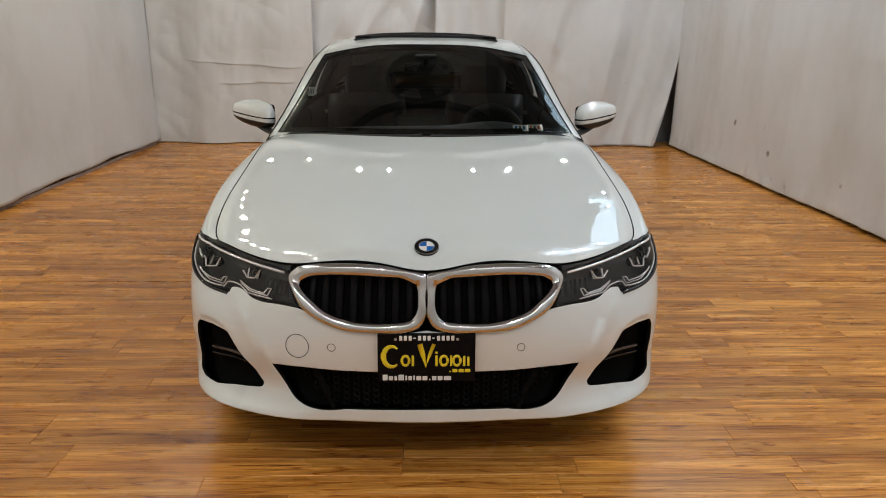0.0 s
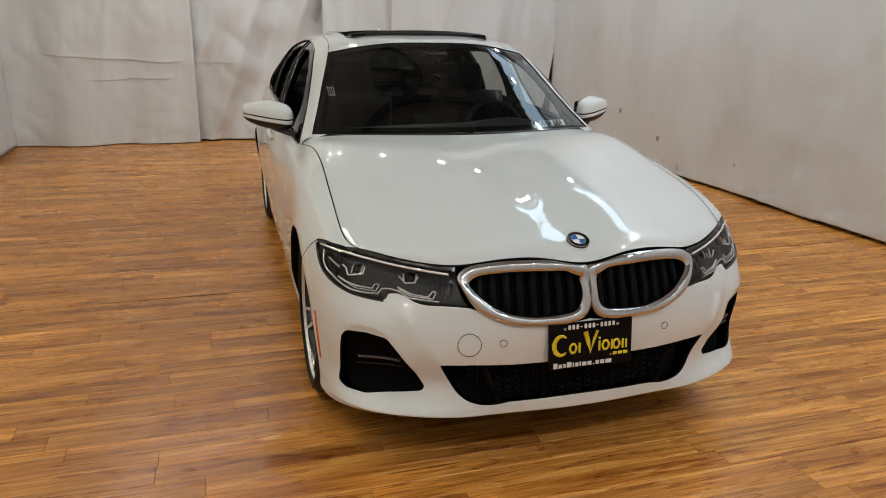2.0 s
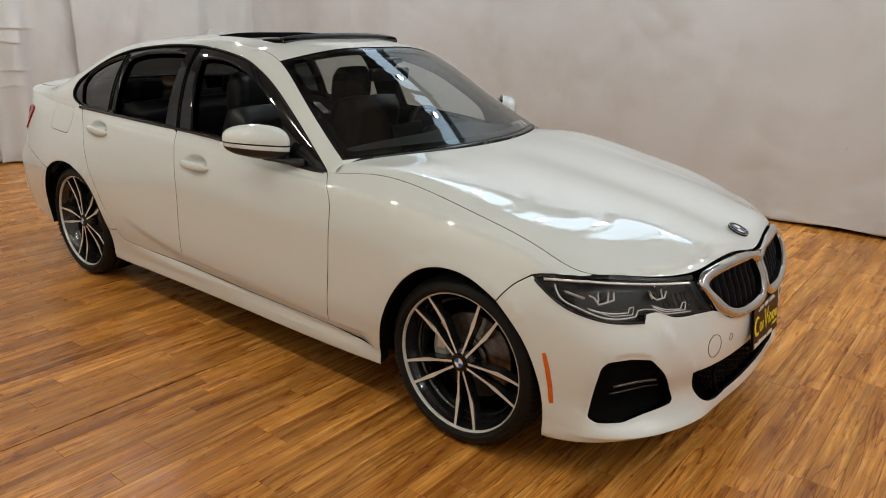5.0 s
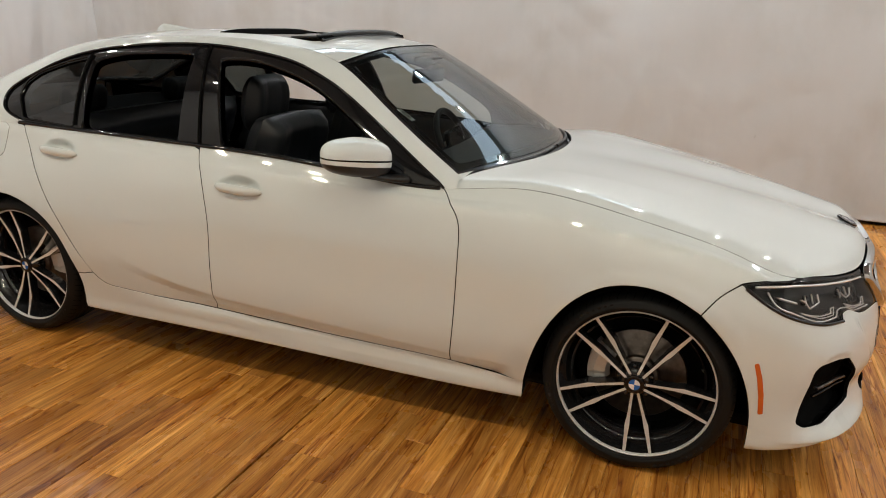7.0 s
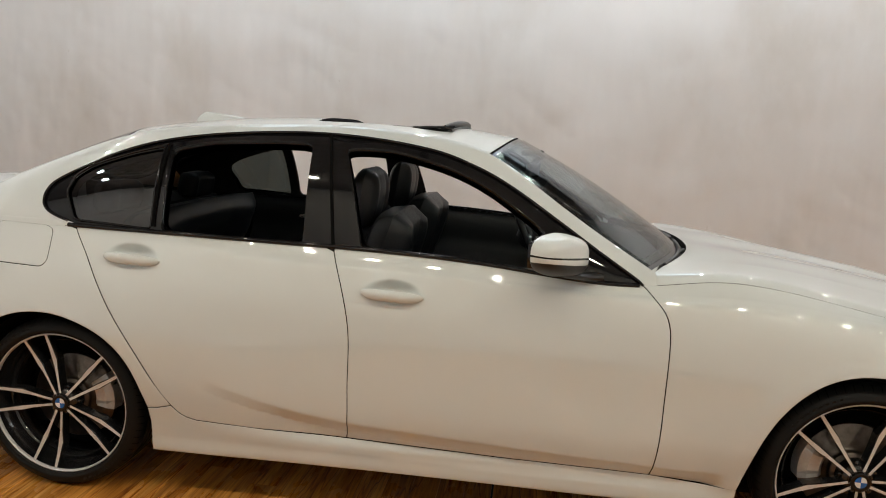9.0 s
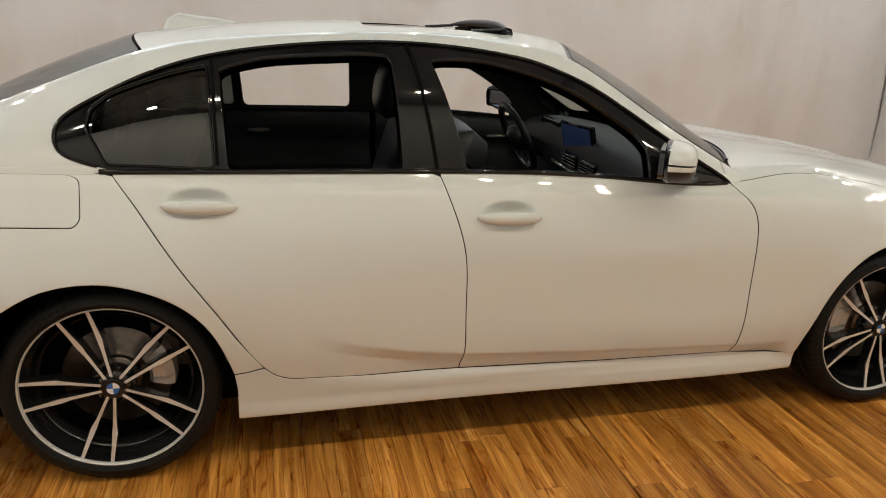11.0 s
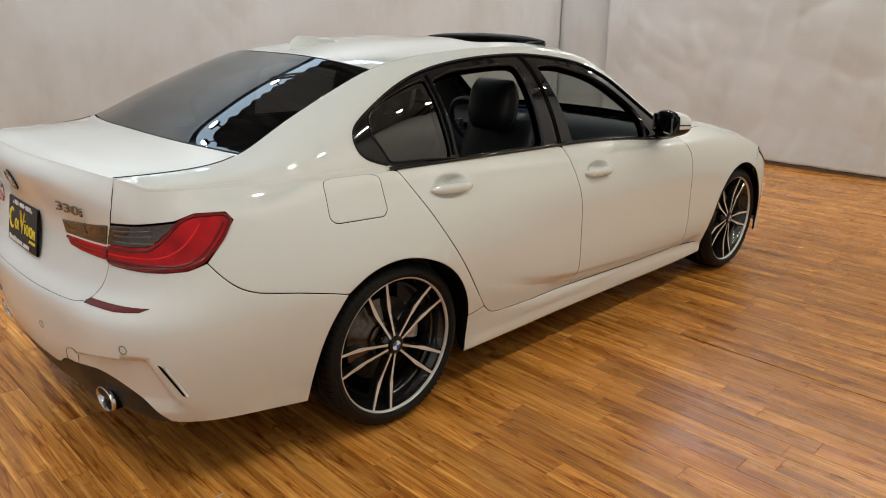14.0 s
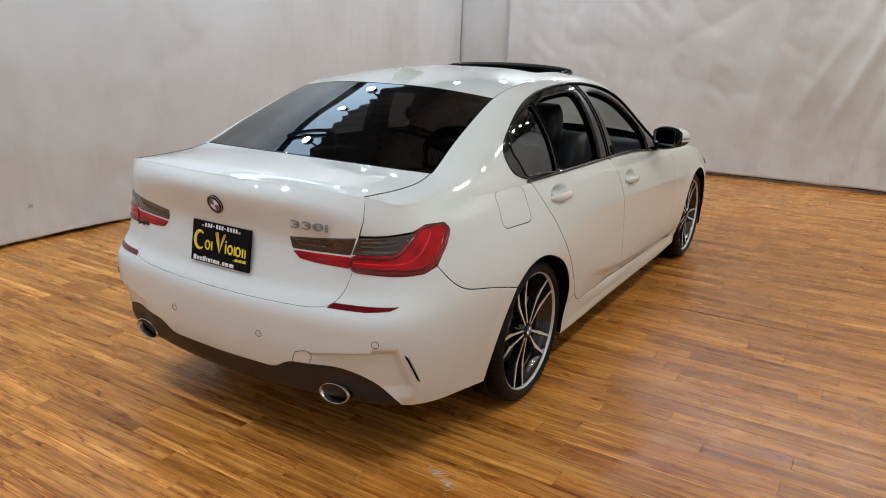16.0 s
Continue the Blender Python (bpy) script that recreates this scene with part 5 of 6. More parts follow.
for s in (-1, 1):
    kidney(s)
    headlamp(s)
    f = side_shell(s)
    # corner air inlets with their lamp bar
    inlet = sheet("corner_inlet", f, on(rounded(FOG, .02)), VOID, car, "deep black corner inlet", lift=-.05, depth=-.042, gap=-.003, step=.04)
    p = [(.838, .388), (.79, .394), (.73, .397), (.672, .394)]
    shell_bar("inlet_lamp", p, s, -.024, .009, STEEL, inlet, "narrow lamp bar", flat=.6)
    shell_bar("inlet_blade", [(.85, .362), (.78, .368), (.70, .372), (.655, .372)], s, -.020, .006, BLACK_GLOSS, inlet, "gloss black blade", flat=.7)
    shell_bar("inlet_fin", [(.372, .396), (.345, .33), (.312, .262)], s, -.008, .012, VOID, front_bumper, "black fin", flat=.5)
    # side reflector, sensor, washer cap
    m4 = [(1.094, .497), (1.081, .502), (1.063, .45), (1.050, .39), (1.042, .322), (1.058, .320), (1.066, .385), (1.079, .445)]
    sheet("side_reflector", f, on(rounded(m4, .006)), AMBER, car, "amber side reflector", lift=.002, depth=.004, gap=0, lip=.002, step=.02)
    for q, z, r in ((.311, .490, .013),):
        t = [(q + r * math.cos(a), z + r * math.sin(a)) for a in np.linspace(0, 2 * math.pi, 20, endpoint=False)]
        shell_bar("parking_sensor", t, s, .0004, .0011, BLACK_PLASTIC, front_bumper, closed=True, n=5)
    for q, z in ((5.316, .563), (5.799, .520)):
        r = .013
        t = [(q + r * math.cos(a), z + r * math.sin(a)) for a in np.linspace(0, 2 * math.pi, 20, endpoint=False)]
        shell_bar("parking_sensor", t, s, .0004, .0011, BLACK_PLASTIC, car, closed=True, n=5)
    # door handles
    for name, q, z in (("door_handle", 3.046, .848), ("door_handle", 4.012, .905)):
        u = np.linspace(-1, 1, 22)
        pts, nn = shell_point(q + u * .108, z + .004 * u, s, 0)
        c, _ = shell_point(np.array([q - .11, q + .11]), np.array([z, z]), s, 0)
        base = c[0] + (c[1] - c[0]) * ((u + 1) / 2)[:, None]
        off = .020 * (1 - np.abs(u) ** 3.5) + .001
        path = base + np.array([s, 0, 0]) * off[:, None] + np.array([0, 0, 1]) * np.zeros((22, 1))
        path[:, 2] = pts[:, 2]
        v, g = tube([tuple(r) for r in path], [max(.003, .0140 * (1 - abs(t) ** 3.5) ** .5) for t in u], 14, flat=1.5)
        put(name, mesh_of(name, v, g, PAINT), car, "white pull handle")
    # tail lamps: red body, smoked upper field, dividing line
    TO = [(5.403, .923), (5.121, .932), (5.047, .950), (4.950, .946), (4.932, .925), (4.970, .872), (5.041, .813), (5.094, .797), (5.168, .796), (5.435, .803)]
    RED_O = [(5.437, .850), (5.437, .803), (5.168, .796), (5.094, .797), (5.041, .813), (4.970, .872), (4.932, .925), (4.950, .946), (5.047, .950), (5.098, .939), (5.175, .880), (5.225, .857)]
    SMK_O = [(5.405, .921), (5.125, .931), (5.104, .935), (5.180, .884), (5.230, .862), (5.436, .855)]
    tail = sheet("tail_lamp", f, on(rounded(RED_O, .024)), RED_LENS, car, "red tail lamp with smoked upper field", lift=.004, depth=.04, gap=-.0045, lip=.006, step=.018)
    sheet("smoked_field", f, on(rounded(SMK_O, .008)), SMOKED, tail, "smoked dark lens", lift=.001, depth=.03, gap=.0008, lip=.004, step=.018)
    rim = [tuple(p) for p in offset(np.array(rounded(RED_O, .024)), .003)]
    shell_bar("lamp_rim", rim[::2], s, .0030, .0055, DARK_RED, tail, "dark red rim", n=6, closed=True)
    shell_bar("light_band", [(5.425, .829), (5.25, .830), (5.15, .838), (5.07, .885), (5.035, .925)], s, .0030, .0028, BRIGHT_RED, tail, "bright red light band", n=6)
    shell_bar("red_fold", [(5.43, .813), (5.17, .808), (5.09, .812), (5.02, .850), (4.96, .92)], s, .0025, .004, DARK_RED, tail)
    for z0, z1 in ((.905, .912), (.890, .895), (.872, .874)):
        shell_bar("clear_rib", [(5.395, z0), (5.30, (z0 + z1) / 2), (5.205, z1)], s, .000, .0030, RIB_GREY, tail, "grey reflector rib", n=6)
    TI = [(5.412, .921), (5.436, .854), (5.688, .848), (5.699, .893)]
    TIR = [(5.437, .850), (5.440, .806), (5.591, .809), (5.655, .815), (5.686, .844)]
    inner = sheet("tail_lamp_inner", f, on(rounded(TIR, .008)), RED_LENS, car, "red inner tail lamp on the boot lid", lift=.004, depth=.03, gap=.001, lip=.005, step=.018)
    sheet("smoked_field", f, on(rounded(TI, .006)), SMOKED, inner, "smoked dark lens", lift=.002, depth=.03, gap=.0008, lip=.004, step=.018)
    shell_rod("trim_line", [(5.672, .886), (5.548, .894), (5.54, .874), (5.655, .870), (5.672, .886)], s, .003, .0011, RIB_GREY, inner, "thin grey outline")
    shell_bar("red_fold", [(5.45, .832), (5.60, .828), (5.68, .838)], s, .0036, .0016, DARK_RED, inner)
    # low red reflector and the gill
    sheet("rear_reflector", f, on(rounded([(5.508, .670), (5.486, .687), (5.222, .690), (5.262, .678), (5.356, .671)], .004)), DARK_RED, car, "dark red rear reflector", lift=.003, depth=.01, gap=0, lip=.003, step=.02)
    sheet("bumper_gill", f, on(rounded([(5.211, .520), (5.199, .512), (5.139, .398), (5.147, .402)], .004)), VOID, car, "narrow black bumper slot", lift=.004, depth=.004, gap=0, lip=.002, step=.015)
    shell_bar("gill_lip", [(5.192, .512), (5.170, .47), (5.134, .398)], s, .002, .004, PAINT, car, "white slot edge")
    # exhaust
    v, g = lathe([(.036, -.03), (.041, -.008), (.0435, 0.0), (.046, .003), (.0485, 0.0), (.0485, -.010)], 36, "y")
    ex = put("exhaust_tip", mesh_of("exhaust_tip", v, g, CHROME), car, "round chrome exhaust tip", Matrix.Translation((s * .530, 3.818, .330)) @ Matrix.Rotation(radians(-8 * s), 4, "Y") @ Matrix.Diagonal((1.45, 1, .84, 1)))
    # plain black pipe behind the bright tip
    v, g = lathe([(.0475, -.008), (.046, -.18), (.030, -.19)], 24, "y")
    put("exhaust_pipe", mesh_of("exhaust_pipe", v, g, VOID), ex, "dark exhaust pipe")
    v, g = lathe([(0, -.10), (.036, -.10), (.0365, -.02)], 24, "y")
    put("exhaust_bore", mesh_of("exhaust_bore", v, g, VOID), ex)

# dark bowl behind the wide middle intake, with its hexagonal mesh
half = straight([(.002, .403), (.282, .404), (.416, .412), (.52, .410)]) + curve(INTAKE) + straight([(.275, .262), (.02, .266), (.002, .266)])
intake = sheet("lower_intake", fc, on(both(half)), VOID, car, "black lower intake with honeycomb mesh", lift=-.06, depth=-.05, gap=-.003, step=.05)
hx = .023
V, F = [], []
for row in range(6):
    for col in range(-17, 18):
        cq, cz = col * hx * 1.5, .275 + row * hx * .866 * 1.0 + (col % 2) * hx * .433
        if abs(cq) > .33 + (cz - .27) * 1.0 or cz > .392:
            continue
        base = len(V)
        a = np.arange(6) * math.pi / 3
        for rr, out in ((hx * .56, -.030), (hx * .44, -.030), (hx * .44, -.042)):
            p, _ = shell_point(cq + rr * np.cos(a), cz + rr * .5 * np.sin(a) * 1.9, 1, out)
            V += list(p)
        for k in range(6):
            l = (k + 1) % 6
            F += [(base + k, base + l, base + 6 + l, base + 6 + k), (base + 6 + k, base + 6 + l, base + 12 + l, base + 12 + k)]
put("honeycomb", mesh_of("honeycomb", V, F, HONEY, flat=True), intake, "black honeycomb mesh")["kind"] = "stuff"

# washer cap on the near side of the bumper only
t = [(.427 + .040 * math.cos(a), .488 + .040 * math.sin(a)) for a in np.linspace(0, 2 * math.pi, 32, endpoint=False)]
shell_bar("tow_cap", t, -1, .0002, .0013, DARK_GREY, front_bumper, "round tow eye cap outline", closed=True, n=5)
t = rounded([(5.638, .482), (5.571, .491), (5.584, .436), (5.650, .428)], .006)
shell_bar("tow_cap", t[::2], -1, .0002, .0011, DARK_GREY, car, "square tow eye cap outline", closed=True, n=5)


def roundel(name, p, normal, r, parent):
    """Round badge: black ring, bright rims, quartered blue and white."""
    m = Matrix.Translation(p) @ Vector((0, 0, 1)).rotation_difference(Vector(normal)).to_matrix().to_4x4()
    v, g = lathe([(r, -.004), (r, .002), (r * .96, .004), (r * .92, .003), (r * .62, .003), (r * .60, .002)], 40, "z")
    ob = put(name, mesh_of(name, v, g, BLACK_GLOSS), parent, "round badge with quartered blue and white middle", m)
    for rr in (r * .97, r * .62):
        v, g = tube([(rr * math.cos(a), rr * math.sin(a), .0035) for a in np.linspace(0, 2 * math.pi, 40, endpoint=False)], .0014, 6, True)
        put("badge_rim", mesh_of("badge_rim", v, g, CHROME), ob)
    for k in range(4):
        a = np.linspace(k * math.pi / 2, (k + 1) * math.pi / 2, 10)
        v = [(0, 0, .004)] + [(r * .61 * math.cos(x), r * .61 * math.sin(x), .0032) for x in a]
        put("badge_quarter", mesh_of("badge_quarter", v, [tuple(range(len(v)))], BLUE if k % 2 else WHITE, flat=True), ob)
    return ob


roundel("front_badge", (0, -.676, .7975), (0, -.40, .917), .041, car)
pr, nr = shell_point([Q_END], [.972], 1, .003)
roundel("rear_badge", tuple(pr[0]), tuple(nr[0]), .038, car)


def plate(name, mid, tilt, turn):
    """Dealer plate: black card in a black holder, yellow and white print as plain bars."""
    m = Matrix.Translation(mid) @ Euler((radians(tilt), 0, radians(turn))).to_matrix().to_4x4()
    bm = bmesh.new()
    box(bm, -.158, .158, -.006, .004, -.081, .081, .003)
    ob = part(name, bm, SLAT, car, "black plate card with yellow and white print", m=m)

    def bars(mat, items, label):
        for x0, x1, z0, z1 in items:
            b2 = bmesh.new()
            box(b2, x0, x1, -.0078, -.0055, z0, z1, .001, 1)
            part("print_bar", b2, mat, ob, label)
    def swoop(points, radius, mat, label):
        v, g = tube([(x, -.006, z) for x, z in points], radius, 8, flat=1.0)
        put("print_mark", mesh_of("print_mark", [(x, max(-.0076, min(-.0050, y)), z) for x, y, z in v], g, mat), ob, label)
    # a crescent, a wedge and upright strokes in yellow
    arc = np.linspace(radians(50), radians(310), 17)
    swoop([(-.112 + .027 * math.cos(t), .004 + .034 * math.sin(t)) for t in arc], [.003 + .006 * math.sin(math.pi * k / 16) for k in range(17)], YELLOW, "yellow crescent")
    swoop([(-.022, .046), (-.012, .010), (-.002, -.030), (.010, .010), (.024, .046)], [.009, .008, .005, .0055, .006], YELLOW, "yellow wedge")
    for x0 in (-.068, .056, .098):
        swoop([(x0 + .012 * math.cos(t), -.010 + .016 * math.sin(t)) for t in np.linspace(0, 2 * math.pi, 15)], .0045, YELLOW, "yellow oval")
    bars(YELLOW, [(-.048, -.040, -.028, .008), (.028, .036, -.028, .008), (.028, .036, .014, .021), (.076, .083, -.028, .008), (.118, .126, -.028, .006), (.132, .139, -.028, .004)], "yellow print")
    bars(YELLOW, [(.074, .079, -.049, -.044), (.084, .100, -.049, -.038), (.104, .120, -.049, -.038), (.124, .142, -.049, -.038)], "yellow print")
    bars(WHITE, [(-.142, -.126, -.076, -.057), (-.122, -.108, -.076, -.062), (-.104, -.095, -.076, -.062), (-.091, -.073, -.076, -.057), (-.069, -.063, -.076, -.060), (-.059, -.047, -.076, -.062), (-.043, -.037, -.076, -.060),
                 (-.033, -.017, -.076, -.062), (-.013, .003, -.076, -.062), (.008, .013, -.076, -.071), (.018, .032, -.076, -.062), (.036, .052, -.076, -.062), (.056, .080, -.076, -.062)], "white print")
    bars(WHITE, [(-.088 + k * .0152, -.078 + k * .0152, .058, .074) for k in range(12) if k not in (3, 7)], "white print")
    bars(WHITE, [(-.088 + k * .0152, -.080 + k * .0152, .064, .068) for k in (3, 7)], "white print")
    for x in (-.10, .10):
        v, g = lathe([(0, -.0085), (.0045, -.0085), (.005, -.006)], 10, "y")
        put("screw", mesh_of("screw", v, g, SATIN), ob, m=Matrix.Translation((x, 0, .062)))
    return ob


plate("front_plate", (0, -.822, .469), -6.5, 0)
plate("rear_plate", (0, 3.838, .808), -9, 180)


def lettering(text, size, mat, parent, m, name, label):
    cu = bpy.data.curves.new(name, "FONT")
    cu.body, cu.size, cu.extrude, cu.align_x, cu.align_y = text, size, .0025, "CENTER", "CENTER"
    cu.offset = .0004
    tmp = new("tmp_text", cu)
    me = bpy.data.meshes.new_from_object(tmp)
    bpy.data.objects.remove(tmp)
    me.materials.append(mat)
    return put(name, me, parent, label, m)


pb, nb = shell_point([5.60], [.946], -1, .006)
lettering("330i", .054, BADGE, car, Matrix.Translation(pb[0]) @ Euler((radians(90), 0, radians(180 + 9))).to_matrix().to_4x4() @ Matrix.Diagonal((1.75, .74, 1, 1)), "boot_lettering", "chrome boot lettering")
pb, nb = shell_point([5.50], [.775], 1, .002)
for k in range(5):
    bm = bmesh.new()
    box(bm, -.006, .006, 0, .001, -.009 if k in (0, 2) else -.006, .009 if k in (0, 2) else .006)
    part("sticker_bar", bm, BLACK_PLASTIC, car, "small dark sticker print", m=Matrix.Translation(tuple(pb[0] + np.array([-.014 * k + .03, .002, .03]))) @ Euler((0, 0, radians(12))).to_matrix().to_4x4())


def mirror(s):
    """Door mirror: white cap with a dark line, black base and stalk, glass to the rear."""
    n, m = 44, 81
    cx, cy, cz = .931, 1.034, 1.020
    ct, st = math.cos(radians(33)), math.sin(radians(33))
    V, L = [], []
    for j in range(m):
        th = -math.pi / 2 + math.pi * j / (m - 1)
        for i in range(n):
            ph = 2 * math.pi * i / n
            c, si = math.cos(th), math.sin(th)
            k = lambda v, e: math.copysign(abs(v) ** e, v)
            x = .137 * k(c, .50) * k(math.cos(ph), .60)
            y = .056 * k(c, .50) * k(math.sin(ph), .75)
            z = .077 * k(si, .66)
            # the shell narrows to the front and outward, its rear is cut flat
            y = min(y, .044)
            grow = .74 + .26 * (y + .056) / .10
            z = z * grow * (1 - .18 * max(0, x) / .10) + .010 * x / .10
            V.append((s * (cx + x * ct - y * st), cy + x * st + y * ct, cz + z + .012))
            L.append(y)
    def pick(lo, hi, rear=False):
        F = []
        for j in range(m - 1):
            zz = -1 + 2 * (j + .5) / (m - 1)
            if lo <= zz < hi or rear:
                for i in range(n):
                    if ((L[j * n + i] + L[(j + 1) * n + i]) / 2 > .026) != rear:
                        continue
                    l = (i + 1) % n
                    q = (j * n + i, j * n + l, (j + 1) * n + l, (j + 1) * n + i)
                    F.append(q if s > 0 else q[::-1])
        return F
    base = put("door_mirror", mesh_of("door_mirror", V, pick(-1.1, -.17), BLACK_PLASTIC), car, "white door mirror with black base")
    put("mirror_lower", mesh_of("mirror_lower", V, pick(-.17, -.02), PAINT), base, "white lower shell")
    put("mirror_line", mesh_of("mirror_line", V, pick(-.02, .0), BLACK_GLOSS), base, "dark dividing line")
    put("mirror_cap", mesh_of("mirror_cap", V, pick(.0, 1.1), PAINT), base, "white cap")
    put("mirror_rim", mesh_of("mirror_rim", V, pick(-2, 2, True), BLACK_GLOSS), base, "black rim")
    bm = bmesh.new()
    box(bm, -.098, .098, -.0025, .0025, -.046, .048, .018, 3)
    part("mirror_glass", bm, MIRROR, base, "mirror glass", m=Matrix.Translation((s * (cx - .0445 * st), cy + .0445 * ct, cz + .012)) @ Euler((0, 0, radians(33 * s))).to_matrix().to_4x4())
    v, f = tube([(s * .79, .90, .945), (s * .84, .95, .952), (s * .90, 1.03, .968)], [.034, .026, .026], 12, flat=.5)
    put("mirror_stalk", mesh_of("mirror_stalk", v, f, BLACK_PLASTIC), base, "black stalk")


for s in (-1, 1):
    mirror(s)

# aerial fin
def fin_f(u, v):
    x = (u - .5) * 2
    y = 2.455 + .265 * v
    w = .040 * np.sin(np.clip(v, 0, 1) * np.pi) ** .6 + .002
    h = .062 * np.clip(v, 0, 1) ** .8 * np.clip((1 - v) * 5, 0, 1) ** .5
    z = 1.418 - .085 * (y - 2.46) / .265 * .35 + h * (1 - np.abs(x) ** 1.6)
    return np.stack([x * w, y, z], 1)


grid_sheet("aerial_fin", fin_f, np.linspace(0, 1, 17), np.linspace(0, 1, 25), PAINT, car, "white aerial fin")

# sunroof: wind deflector at the front of the opening, dark pane slid back under the roof
c = np.linspace(-1, 1, 31)
path = [(x * .415, 1.462 + .03 * abs(x) ** 3, 1.442 - .014 * x * x) for x in c]
v, f = tube(path, [.006 + .010 * (1 - abs(x) ** 4) for x in c], 10, flat=.9)
defl = put("sunroof_deflector", mesh_of("sunroof_deflector", v, f, BLACK_PLASTIC), car, "black raised wind deflector")
v, f = tube([(-.415, 1.47, 1.412), (-.2, 1.455, 1.424), (0, 1.45, 1.428), (.2, 1.455, 1.424), (.415, 1.47, 1.412)], .007, 8)
put("deflector_foot", mesh_of("deflector_foot", v, f, BLACK_PLASTIC), defl)
V = [(x, y, 1.442 - .014 * (x / .415) ** 2 - k) for x in np.linspace(-.41, .41, 15) for y, k in ((1.466, .0), (1.462, .024))]
put("deflector_net", mesh_of("deflector_net", V, [(2 * i, 2 * i + 1, 2 * i + 3, 2 * i + 2) for i in range(14)], VOID), defl)
for x in (-1, 1):
    v, f = tube([(x * .405, 1.49, 1.425), (x * .41, 1.62, 1.418)], .006, 8)
    put("deflector_arm", mesh_of("deflector_arm", v, f, BLACK_PLASTIC), defl)
net_sheet("sunroof_pane", roof, *RO, TINTED, "dark sunroof glass slid back", outline=rounded([(-.40, .42), (.40, .42), (.40, .80), (-.40, .80)], .03), lift=-.022, depth=.005)

# wipers and cowl
v0 = np.linspace(0, 1, 13)
cow = lambda u, v: (1 - np.asarray(v))[:, None] * (bonnet(u, np.full(len(u), 1.0)) + np.array([0, 0, -.03])) + np.asarray(v)[:, None] * (screen(u, np.full(len(u), 0.02)) + np.array([0, 0, -.006]))
grid_sheet("cowl", cow, np.linspace(-1, 1, 41), np.linspace(0, 1, 5), BLACK_PLASTIC, car, "black plastic cowl under the windscreen")
for d in (-1, 1):
    grid_sheet("bonnet_corner", lambda u, v: (1 - np.asarray(v))[:, None] * (bonnet(u, np.full(len(u), .995)) + np.array([0, 0, -.002])) + np.asarray(v)[:, None] * (screen(u, np.full(len(u), .0)) + np.array([0, -.002, .001])),
               np.linspace(.90 * d, 1.0 * d, 13), np.linspace(0, 1, 5), PAINT, car, "white corner between bonnet and pillar")
for x0, x1, va, vb in ((-.62, -.02, .012, .030), (.02, .60, .028, .014)):
    pts = screen(np.linspace(x0, x1, 12) / .74, np.linspace(va, vb, 12)) + np.array([0, -.016, -.010])
    v, f = tube([tuple(p) for p in pts], .008, 6)
    wp = put("wiper", mesh_of("wiper", v, f, BLACK_PLASTIC), car, "black wiper blade")
    a, b = pts[5], pts[5] + np.array([.22 * (1 if x0 < 0 else -1), -.08, -.05])
    v, f = tube([tuple(a), tuple((a + b) / 2 + np.array([0, 0, .02])), tuple(b)], .007, 6)
    put("wiper_arm", mesh_of("wiper_arm", v, f, BLACK_PLASTIC), wp)

# windscreen stickers
def sticker(u, vv, w, h, mats):
    p = screen(np.array([u]), np.array([vv]))[0]
    n = Vector((0, -.53, .85))
    m = Matrix.Translation(p + np.array([0, .004, -.007])) @ Vector((0, 0, 1)).rotation_difference(n).to_matrix().to_4x4()
    bm = bmesh.new()
    box(bm, -w / 2, w / 2, -h / 2, h / 2, 0, .001)
    ob = part("screen_sticker", bm, mats[0], car, "small printed windscreen sticker", m=m)
    for k in range(3):
        bm = bmesh.new()
        box(bm, -w * .36 + k * w * .26, -w * .22 + k * w * .26, -h * .3, h * .3, .001, .0016)
        part("sticker_print", bm, mats[1 + k % 2], ob)


sticker(.735, .085, .075, .045, (WHITE, AMBER, BLACK_PLASTIC))
sticker(.625, .080, .075, .045, (WHITE, BLUE, BLACK_PLASTIC))
sticker(-.915, .50, .035, .075, (WHITE, BLACK_PLASTIC, BLACK_PLASTIC))

# underside, wheel housings
bm = bmesh.new()
box(bm, -.74, .74, -.62, 3.25, .19, .245, .02)
part("underbody", bm, VOID, car, "dark flat underbody")
bm = bmesh.new()
box(bm, -.50, .50, 3.55, 3.72, .27, .40, .02)
part("underbody", bm, VOID, car, "dark flat underbody")
for s in (-1, 1):
    for y in (0.0, 2.851):
        v, f = [], []
        n = 25
        for i in range(n):
            a = math.radians(-6 + 192 * i / (n - 1))
            for x in (.55, .72, .868):
                v.append((s * x, y - .372 * math.cos(a), .325 + .372 * math.sin(a)))
        f = [(i * 3 + k, i * 3 + k + 1, i * 3 + k + 4, i * 3 + k + 3) for i in range(n - 1) for k in range(2)]
        b0 = len(v)
        v.append((s * .55, y, .325))
        f += [(b0, i * 3, (i + 1) * 3) for i in range(n - 1)]
        put("wheel_housing", mesh_of("wheel_housing", v, f, VOID), car, "dark wheel housing")

